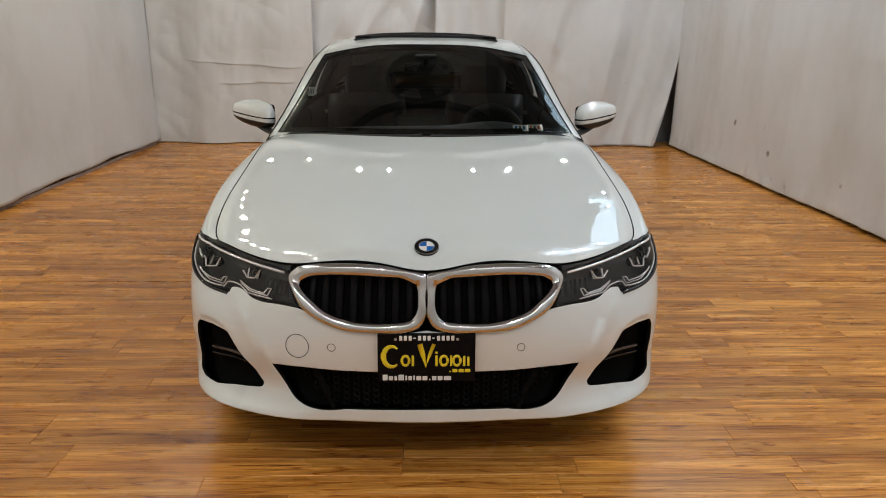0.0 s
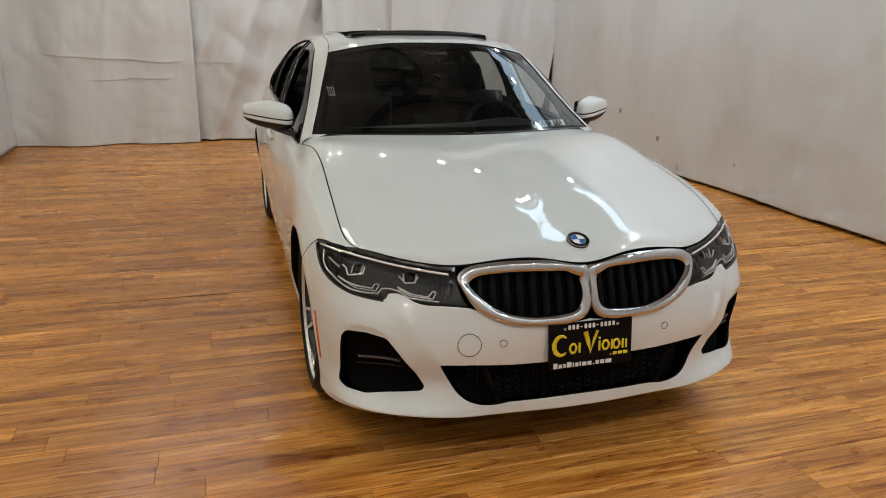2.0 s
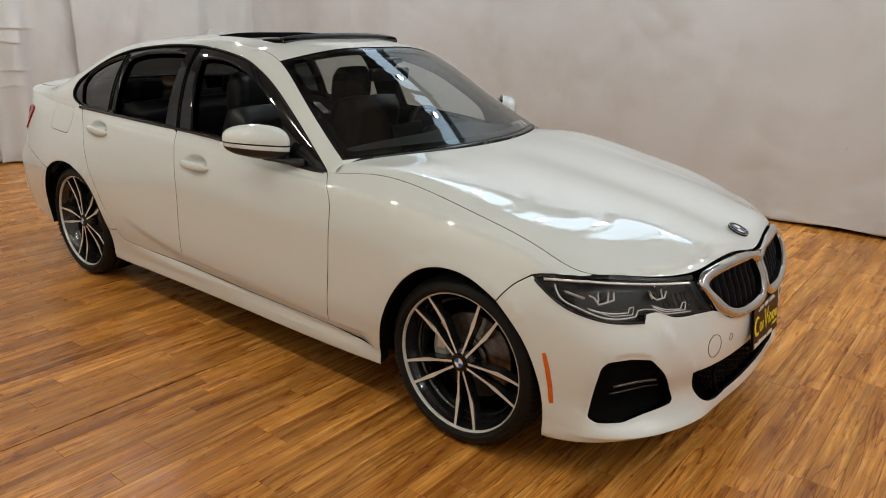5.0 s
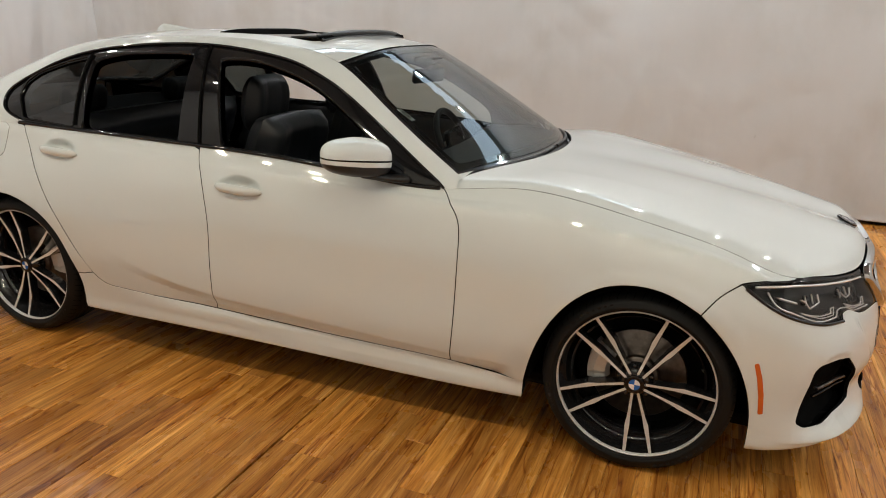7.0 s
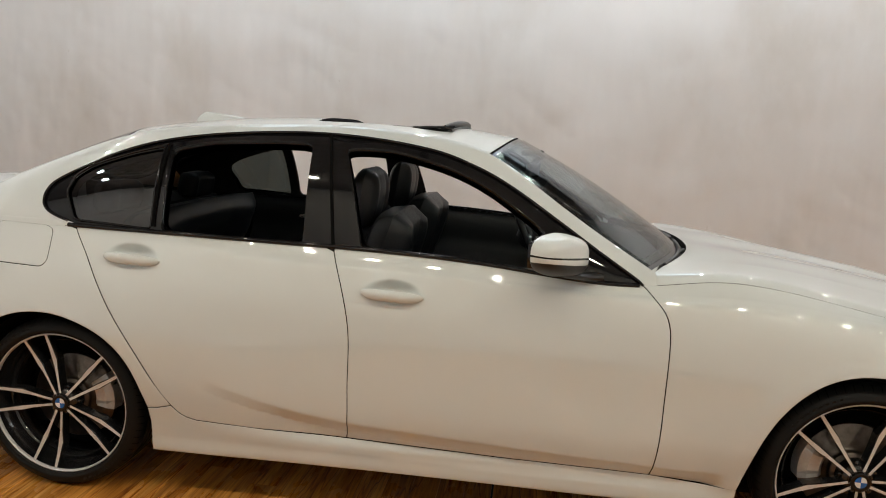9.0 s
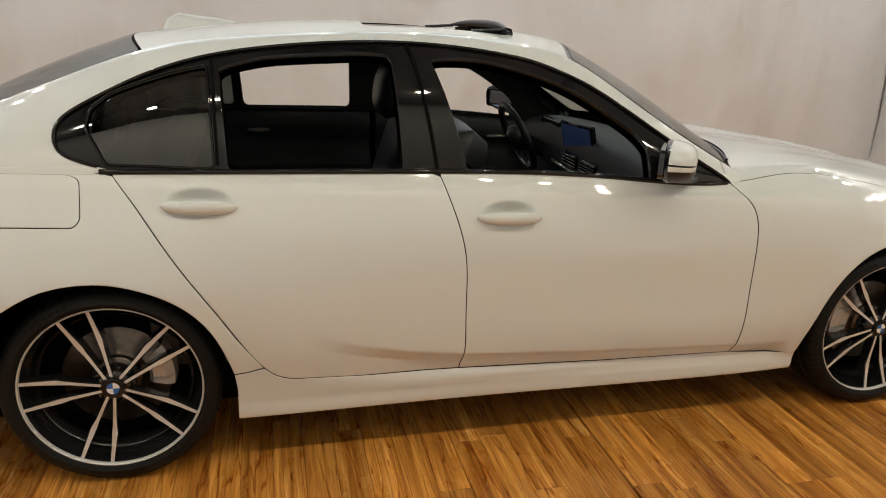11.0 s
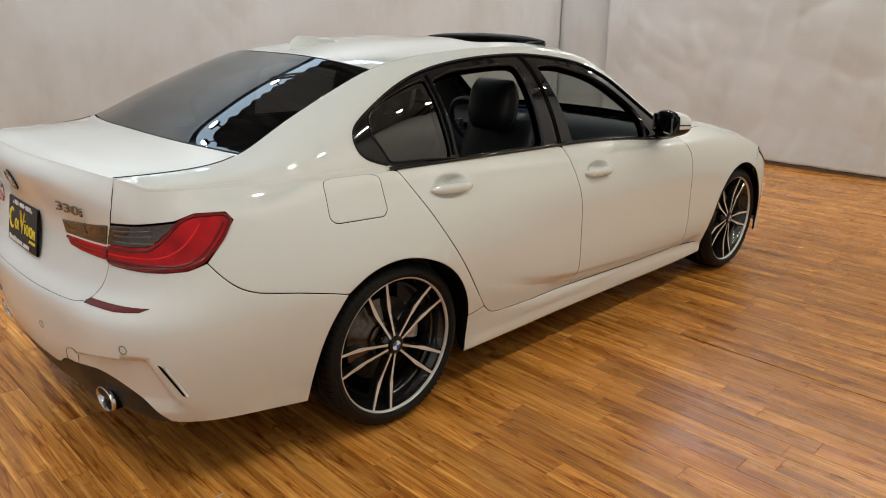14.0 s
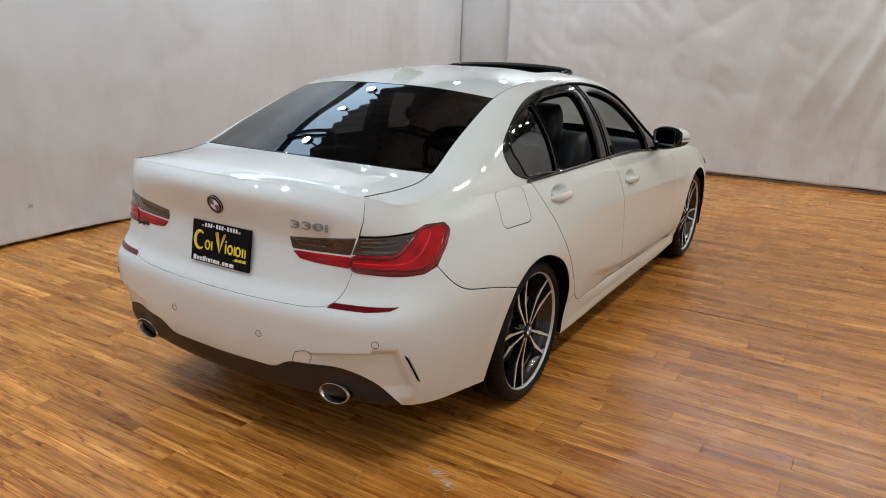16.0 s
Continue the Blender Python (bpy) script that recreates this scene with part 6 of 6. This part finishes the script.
# ---- wheels ----
def wheel(s, y, turn, calliper_side):
    rot = Matrix.Identity(4) if s > 0 else Matrix.Rotation(math.pi, 4, "Z")
    m = Matrix.Translation((s * .862, y, .331)) @ rot
    v, f = lathe([(.266, -.006), (.258, -.03), (.242, -.05), (.234, -.12), (.240, -.195), (.23, -.20), (.222, -.12), (.226, -.060), (.236, -.050)], 72)
    w = put("wheel", mesh_of("wheel", v, f, RIM_BLACK), car, "black alloy wheel with machined double spokes", m)
    prof = [(.250, -.20), (.262, -.214), (.290, -.222), (.315, -.212), (.327, -.190), (.3305, -.15), (.3305, -.142), (.324, -.140), (.324, -.132), (.3305, -.130), (.331, -.105), (.324, -.103), (.324, -.095), (.331, -.093),
            (.3305, -.066), (.324, -.064), (.324, -.056), (.3300, -.054), (.3285, -.022), (.324, -.006), (.314, .006), (.302, .013), (.292, .017), (.288, .0185), (.285, .0175), (.281, .016), (.279, .012), (.277, .013), (.2745, .010), (.2725, .002), (.268, -.004)]
    v, f = lathe(prof, 96)
    # shoulder grooves
    gv, gf = [], []
    for k in range(72):
        a = 2 * math.pi * k / 72
        for r, x, h in ((.3292, -.030, .0016), (.3262, -.010, .0016), (.317, .0045, .0012)):
            for d in (-1, 1):
                aa = a + d * h / r + (x + .03) * .6
                gv.append((x + .0012, r * math.cos(aa), r * math.sin(aa)))
        b = k * 6
        gf += [(b, b + 1, b + 3, b + 2), (b + 2, b + 3, b + 5, b + 4)]
    nv = len(v)
    me = mesh_of("tyre", list(v) + [(x, yy * 1.001, z * 1.001) for x, yy, z in gv], list(f) + [tuple(nv + i for i in q) for q in gf], RUBBER)
    me.materials.append(VOID)
    me.polygons.foreach_set("material_index", [0] * len(f) + [1] * len(gf))
    tyre = put("tyre", me, w, "black low-profile tyre")
    # worn raised marks on the side wall, as plain bars
    for k0, n in ((20, 9), (200, 9), (100, 5)):
        for k in range(n):
            a = radians(k0 + k * 4.2)
            rr = .2985
            bm = bmesh.new()
            box(bm, -.0006, .0010, -.006, .006, -.0075, .0075, .0005, 1)
            part("side_mark", bm, RUBBER, tyre, m=Matrix.Translation((.0140, -rr * math.sin(a), rr * math.cos(a))) @ Matrix.Rotation(a, 4, "X") @ Matrix.Rotation(radians(19), 4, "Y"))
    v, f = lathe([(.268, -.006), (.2725, .001), (.2715, .0062), (.2685, .0068), (.2664, .003), (.2650, -.006)], 96)
    put("rim_lip", mesh_of("rim_lip", v, f, MACHINED), w, "bright machined rim edge")
    # double spokes: dark body with a bright face
    stations = [(.032, .0092, .0048, -.010), (.075, .0165, .0046, -.013), (.130, .0262, .0055, -.017), (.160, .0322, .0082, -.017), (.206, .0382, .0062, -.012), (.2665, .0458, .0052, -.002)]
    for hand in (-1, 1):
        V, F, mi = [], [], []
        for r, lat, hw, x in stations:
            c = hand * lat
            prof = [(c - hw * 1.55, x - .038), (c - hw * 1.35, x - .004), (c - hw, x), (c + hw, x), (c + hw * 1.35, x - .004), (c + hw * 1.55, x - .038)]
            V += [(xx, ll, r) for ll, xx in prof]
        k = 6
        for a in range(len(stations) - 1):
            for b in range(k - 1):
                F.append((a * k + b, a * k + b + 1, (a + 1) * k + b + 1, (a + 1) * k + b))
                mi.append(1 if b == 2 else 0)
        me = mesh_of("spoke", V, F, RIM_BLACK, flat=True)
        me.materials.append(MACHINED)
        me.polygons.foreach_set("material_index", mi)
        for p in range(5):
            put("spoke", me, w, "machined double spoke", Matrix.Rotation(radians(turn + 72 * p + 90) * 1.0, 4, "X"))
    v, f = lathe([(.062, -.06), (.056, -.034), (.044, -.016), (.036, -.013), (.034, -.016), (0, -.016)], 40)
    put("hub", mesh_of("hub", v, f, RIM_BLACK), w)
    v, f = lathe([(.0385, -.0135), (.0370, -.0092), (.0345, -.0092), (.0335, -.012)], 40)
    put("hub_face", mesh_of("hub_face", v, f, RIM_BLACK), w, "black hub face")
    v, f = lathe([(.0335, -.012), (.033, -.004), (.031, -.002), (.020, -.002), (.0195, -.003)], 40)
    put("hub_cap", mesh_of("hub_cap", v, f, BLACK_GLOSS), w, "black hub cap")
    for k in range(4):
        a = np.linspace(k * math.pi / 2, (k + 1) * math.pi / 2, 8)
        vv = [(-.0015, 0, 0)] + [(-.0018, .0195 * math.cos(t), .0195 * math.sin(t)) for t in a]
        put("cap_quarter", mesh_of("cap_quarter", vv, [tuple(range(len(vv)))], BLUE if k % 2 else WHITE, flat=True), w)
    for k in range(5):
        a = radians(turn + 36 + 72 * k + 90)
        v, f = lathe([(0, -.028), (.007, -.028), (.009, -.031), (.009, -.05)], 12)
        put("wheel_bolt", mesh_of("wheel_bolt", v, f, RIM_BLACK), w, m=Matrix.Translation((0, -.056 * math.sin(a), .056 * math.cos(a))))
    v, f = lathe([(.075, -.075), (.078, -.095), (.165, -.097), (.168, -.100), (.168, -.112), (.165, -.115), (.075, -.115)], 60)
    put("brake_disc", mesh_of("brake_disc", v, f, STEEL), w, "bare steel brake disc")
    v, f = lathe([(0, -.068), (.07, -.068), (.076, -.078), (.076, -.11)], 40)
    put("disc_hat", mesh_of("disc_hat", v, f, STEEL), w)
    V, F = [], []
    ca = radians(calliper_side)
    n = 9
    for i in range(n):
        a = ca + radians(-24 + 48 * i / (n - 1))
        bulge = .006 if 2 <= i <= 6 else 0
        for r, x in ((.098, -.128), (.098, -.080), (.112, -.068 + bulge), (.150, -.066 + bulge), (.176, -.076), (.180, -.128)):
            V.append((x, -r * math.sin(a), r * math.cos(a)))
    for i in range(n - 1):
        for k in range(5):
            F.append((i * 6 + k, i * 6 + k + 1, (i + 1) * 6 + k + 1, (i + 1) * 6 + k))
    F += [tuple(range(6)), tuple((n - 1) * 6 + k for k in range(6))[::-1]]
    put("brake_calliper", mesh_of("brake_calliper", V, F, CAST, flat=True), w, "grey cast brake calliper")
    v, f = tube([(-.01, .236 * math.cos(.4), .236 * math.sin(.4)), (-.03, .228 * math.cos(.4), .228 * math.sin(.4))], .004, 6)
    put("valve", mesh_of("valve", v, f, RUBBER), w)
    # lid over the inside so that no light comes through
    v, f = lathe([(.234, -.17), (0, -.17)], 40)
    put("wheel_back", mesh_of("wheel_back", v, f, VOID), w)
    return w


for s in (-1, 1):
    wheel(s, 0.0, 170 if s < 0 else 190, -78 if s > 0 else 78)
    wheel(s, 2.851, 180 + (38 if s < 0 else -38), 78 if s > 0 else -78)


# ---- inside the car ----
def blob(name, parts, mat, parent, label="", bevel=.02):
    bm = bmesh.new()
    for x0, x1, y0, y1, z0, z1 in parts:
        box(bm, x0, x1, y0, y1, z0, z1, bevel, 3)
    return part(name, bm, mat, parent, label, smooth=40)


def padded(name, w, h, d, mat, parent, label, m, seams=(), round_=.35, power=6):
    """A cushion: a rounded slab w wide, h high, d thick, bulging between its side bolsters."""
    n, k = 25, 21
    V, F = [], []
    for side in (0, 1):
        for j in range(k):
            v = -1 + 2 * j / (k - 1)
            for i in range(n):
                u = -1 + 2 * i / (n - 1)
                edge = (1 - abs(u) ** power) * (1 - abs(v) ** power)
                bol = .30 * math.exp(-((abs(u) - .78) / .16) ** 2) if side else 0
                t = d / 2 * (edge ** round_) * (1 + (bol if side else 0) - (.10 if side and abs(u) < .5 else 0))
                for sm in seams:
                    if side:
                        t -= .006 * math.exp(-((v - sm) / .03) ** 2)
                squeeze = 1 - .06 * abs(v) ** 3 if power > 4 else 1 - .22 * abs(v) ** 3
                V.append((u * w / 2 * squeeze, t if side else -t, v * h / 2 * (1 - .04 * abs(u) ** 3)))
    for side in (0, 1):
        o = side * n * k
        for j in range(k - 1):
            for i in range(n - 1):
                q = (o + j * n + i, o + j * n + i + 1, o + (j + 1) * n + i + 1, o + (j + 1) * n + i)
                F.append(q if not side else q[::-1])
    return put(name, mesh_of(name, V, F, mat), parent, label, m)


def front_seat(x):
    base = padded("front_seat", .50, .50, .16, LEATHER, car, "black leather front seat", Matrix.Translation((x, 1.42, .50)) @ Euler((radians(80), 0, 0)).to_matrix().to_4x4(), (-.2, .3))
    base.matrix_basis = Matrix.Translation((x, 1.42, .48)) @ Euler((radians(-82), 0, 0)).to_matrix().to_4x4()
    inv = base.matrix_basis.inverted()
    lean = Euler((radians(-18), 0, radians(180))).to_matrix().to_4x4()
    padded("seat_back", .50, .62, .17, LEATHER, base, "black leather backrest", inv @ Matrix.Translation((x, 1.74, .80)) @ lean, (-.45, .1, .55))
    padded("head_rest", .29, .25, .13, LEATHER, base, "black leather headrest", inv @ Matrix.Translation((x, 1.80, 1.130)) @ Euler((radians(-8), 0, radians(180))).to_matrix().to_4x4(), (), .5, 2.7)
    for d in (-.06, .06):
        v, f = tube([(x + d, 1.815, 1.00), (x + d, 1.805, 1.10)], .007, 8)
        put("rest_post", mesh_of("rest_post", [inv @ Vector(p) for p in v], f, SATIN), base)
    return base


front_seat(-.37)
front_seat(.37)
bench = padded("rear_bench", 1.30, .48, .16, LEATHER, car, "black leather rear bench", Matrix.Translation((0, 2.42, .50)) @ Euler((radians(-82), 0, 0)).to_matrix().to_4x4(), (-.3, .3))
inv = bench.matrix_basis.inverted()
padded("bench_back", 1.28, .60, .15, LEATHER, bench, "black leather rear backrest", inv @ Matrix.Translation((0, 2.80, .76)) @ Euler((radians(-24), 0, radians(180))).to_matrix().to_4x4(), (-.4, .2, .6))
for x in (-.36, .36):
    padded("head_rest", .26, .13, .10, LEATHER, bench, "black leather headrest", inv @ Matrix.Translation((x, 2.90, 1.075)) @ Euler((radians(-12), 0, radians(180))).to_matrix().to_4x4(), (), .5)
blob("parcel_shelf", [(-.62, .62, 2.90, 3.36, .985, 1.005)], HEADLINER, car, "dark parcel shelf", .005)
blob("cabin_floor", [(-.74, .74, .5, 3.2, .22, .27)], VOID, car, "dark cabin floor", .01)
blob("bulkhead", [(-.74, .74, .40, .46, .2, .93)], VOID, car, "dark bulkhead", .01)
blob("boot_wall", [(-.70, .70, 3.18, 3.22, .2, .98)], VOID, car, "dark boot wall", .01)
blob("centre_console", [(-.12, .12, 1.02, 1.95, .30, .60)], DASH, car, "dark centre console", .03)

# headliner and the cabin's side trim
net_sheet("headliner", roof, 1.08, 1.51, HEADLINER, "dark grey headliner", holes=[rounded(SUN, .05)], lift=-.035, depth=.004, gap=.0)


def dash_f(u, v):
    """Dashboard: from the screen's foot back over the top, then down its face."""
    prof = Spline(np.array([0, .35, .6, .72, .82, 1.0]), [(.60, .955), (.80, .985), (.95, .975), (1.0, .93), (1.02, .84), (1.0, .60)])
    p = prof(v)
    x = (np.asarray(u) - .5) * 1.46
    cowl = .035 * np.exp(-((x - .37) / .20) ** 2) * np.exp(-((v - .6) / .15) ** 2)
    bow = .06 * (1 - np.cos(np.clip(np.abs(x) / .73, 0, 1) * 1.3))
    return np.stack([x, p[:, 0] + bow * 0 + .0 * x, p[:, 1] + cowl - .02 * (np.abs(x) / .73) ** 2], 1)


dash = grid_sheet("dashboard", dash_f, np.linspace(0, 1, 49), np.linspace(0, 1, 33), DASH, car, "dark grey dashboard")
bm = bmesh.new()
box(bm, -.135, .135, -.012, .012, -.068, .068, .008, 2)
scr = part("centre_display", bm, BLACK_GLOSS, dash, "black centre display lit blue", m=Matrix.Translation((-.02, .995, .965)) @ Euler((radians(-14), 0, radians(8))).to_matrix().to_4x4())
bm = bmesh.new()
box(bm, -.12, .12, .011, .0135, -.054, .054)
part("display_face", bm, SCREEN_GLOW, scr, "blue lit map picture")
for x in (-.20, .0, -.62, .62):
    bm = bmesh.new()
    box(bm, -.085, .085, -.01, .012, -.03, .03, .008, 2)
    vent = part("air_outlet", bm, BLACK_GLOSS, dash, "air outlet with bright edge", m=Matrix.Translation((x, 1.015, .86)))
    for k in range(4):
        v, f = tube([(-.075, .014, -.02 + k * .013), (.075, .014, -.02 + k * .013)], .0022, 5)
        put("outlet_blade", mesh_of("outlet_blade", v, f, SATIN), vent)
v, f = tube([(-.70, 1.015, .815), (-.3, 1.025, .82), (0, 1.03, .815), (.2, 1.025, .82)], .007, 8)
put("dash_trim", mesh_of("dash_trim", v, f, SATIN), dash, "bright dash trim line")

# steering wheel
sw = Matrix.Translation((.37, 1.15, .905)) @ Euler((radians(65), 0, 0)).to_matrix().to_4x4()
v, f = tube([(.172 * math.cos(a), .168 * math.sin(a), 0) for a in np.linspace(0, 2 * math.pi, 48, endpoint=False)], .0165, 12, True)
steer = put("steering_wheel", mesh_of("steering_wheel", v, f, LEATHER), car, "black leather steering wheel with silver spokes", sw)
v, f = lathe([(0, .030), (.045, .028), (.062, .015), (.064, -.02), (.03, -.05)], 32, "z")
put("wheel_boss", mesh_of("wheel_boss", v, f, BLACK_PLASTIC), steer)
for a in (0, 180, 262, 278):
    c, s_ = math.cos(radians(a)), math.sin(radians(a))
    v, f = tube([(.05 * c, .05 * s_, .012), (.11 * c, .11 * s_, .006), (.165 * c, .165 * s_, 0)], [.022, .014, .010], 8, flat=.4)
    put("wheel_spoke", mesh_of("wheel_spoke", v, f, SATIN), steer, "silver spoke")
v, f = tube([(.37, 1.10, .88), (.37, .92, .80)], .04, 12)
put("steering_column", mesh_of("steering_column", v, f, BLACK_PLASTIC), car)
bm = bmesh.new()
box(bm, .24, .50, .965, .985, .93, 1.00, .01, 2)
part("instrument_display", bm, BLACK_GLOSS, dash, "black instrument display")

# inner mirror
bm = bmesh.new()
box(bm, -.125, .125, -.012, .012, -.033, .033, .012, 3)
rm = part("inner_mirror", bm, BLACK_PLASTIC, car, "black inner mirror", m=Matrix.Translation((0, 1.145, 1.262)) @ Euler((radians(8), 0, radians(-10))).to_matrix().to_4x4())
bm = bmesh.new()
box(bm, -.118, .118, .011, .0135, -.028, .028, .003, 1)
part("mirror_glass", bm, MIRROR, rm)
v, f = tube([(0, 1.14, 1.29), (0, 1.10, 1.325)], .014, 8)
put("mirror_mount", mesh_of("mirror_mount", v, f, BLACK_PLASTIC), car)
bm = bmesh.new()
box(bm, -.06, .06, 1.10, 1.20, 1.318, 1.345, .01, 2)
part("sensor_housing", bm, BLACK_PLASTIC, car)

# door linings
for s in (-1, 1):
    for name, q0, q1 in (("door_lining", 2.25, 3.26), ("door_lining", 3.29, 4.20)):
        def lining(u, v, s=s, q0=q0, q1=q1):
            q = q0 + (q1 - q0) * np.asarray(u)
            p = shell(q, V_TOP)
            prof = Spline(np.array([0, .12, .3, .45, .55, .7, 1.0]), [(-.020, -.006), (-.055, -.012), (-.070, -.10), (-.060, -.20), (-.115, -.26), (-.085, -.33), (-.07, -.66)])
            d = prof(v)
            return np.stack([s * (p[:, 0] + d[:, 0]), p[:, 1], p[:, 2] + d[:, 1]], 1)
        dl = grid_sheet(name, lining, np.linspace(0, 1, 25), np.linspace(0, 1, 25), DASH, car, "dark door lining with armrest")
        c = lining(np.array([.62 if q0 > 3 else .35]), np.array([.30]))[0]
        v, f = tube([tuple(c + np.array([-s * .012, d, 0])) for d in (-.055, -.02, .02, .055)], [.012, .016, .016, .008], 8, flat=.8)
        put("inner_handle", mesh_of("inner_handle", v, f, SATIN), dl, "silver inner handle")
    # inner side of the pillars and roof rail
    fi = side_upper(s)
    sheet("pillar_trim", fi, onu(straight([(2.20, .02), (4.62, .02), (4.62, .96), (2.24, .96), (2.20, .02)], .04)), HEADLINER, car, "dark pillar trim",
          holes=[[tuple(p) for p in offset(onu(rounded(w, .06)), .003)] for w in (WIN_F, WIN_R, WIN_Q)], lift=-.050, depth=-.030, gap=.0, step=.05)

# ---- boards of the floor ----
rnd = random.Random(11)
BOARD_W, TH = 0.105, 0.012
LENGTHS = (0.62, 0.80, 0.98, 1.22)


def board_data(ln):
    """One board: a slab with eased upper edges, about its middle."""
    a, b, c = ln / 2 - .0004, BOARD_W / 2 - .0004, .0012
    V = [(-a, -b, -TH), (a, -b, -TH), (a, b, -TH), (-a, b, -TH), (-a, -b, -c), (a, -b, -c), (a, b, -c), (-a, b, -c), (-a + c, -b + c, 0), (a - c, -b + c, 0), (a - c, b - c, 0), (-a + c, b - c, 0)]
    F = [(0, 1, 5, 4), (1, 2, 6, 5), (2, 3, 7, 6), (3, 0, 4, 7), (4, 5, 9, 8), (5, 6, 10, 9), (6, 7, 11, 10), (7, 4, 8, 11), (8, 9, 10, 11)]
    return V, F


DATA = {ln: mesh_of("board", *board_data(ln), WOOD, flat=True) for ln in LENGTHS}
RV, RF = [], []
near = 0
row = 0
y = Y0 + BOARD_W / 2
while y < Y1 - BOARD_W / 2:
    x = X0 - rnd.uniform(0, .6)
    gap = .008 if abs(y - 1.17) < BOARD_W / 2 else 0
    while x < X1:
        ln = rnd.choice(LENGTHS)
        cx = x + ln / 2
        if -3.1 < cx < -.75 and -1.2 < y < 4.6 and near < 296 and (y > -.2 or cx < -1.0):
            ob = put("board", DATA[ln], floor, m=Matrix.Translation((cx, y, 0)))
            near += 1
        else:
            V, F = board_data(ln)
            b = len(RV)
            RV += [(max(X0, min(X1, px + cx)), py + y, pz) for px, py, pz in V]
            RF += [tuple(i + b for i in f) for f in F]
        x += ln
    y += BOARD_W + gap
rest = put("more_boards", mesh_of("more_boards", RV, RF, WOOD, flat=True), floor, "oiled wooden boards laid crosswise")
rest["kind"] = "stuff"


# worn tape left on the boards behind the car
tape = thing("tape_residue", "torn pale tape residue stuck on the boards", "tape", m=Matrix.Translation((-.88, 3.62, 0)))
tr = random.Random(4)
for k in range(22):
    cx, cy = (-.05 if k % 2 else .035) + tr.gauss(0, .020), (.02 if k % 2 else -.022) + tr.gauss(0, .010)
    a, ln, wd = tr.choice((.15, 1.25, .6)) + tr.uniform(-.2, .2), tr.uniform(.010, .030), tr.uniform(.0012, .0045)
    pts = [(-ln, -wd * tr.random()), (-ln * .3, -wd), (ln * .5, -wd * .7), (ln, 0), (ln * .6, wd * tr.random()), (-ln * .2, wd)]
    pts = [(cx + px * math.cos(a) - py * math.sin(a), cy + px * math.sin(a) + py * math.cos(a)) for px, py in pts]
    V = [(px, py, .0004 + .00002 * k) for px, py in pts] + [(px, py, 0) for px, py in pts]
    F = [tuple(range(6))] + [(i, i + 6, (i + 1) % 6 + 6, (i + 1) % 6) for i in range(6)]
    put("tape_scrap", mesh_of("tape_scrap", V, F, TAPE, flat=True), tape)
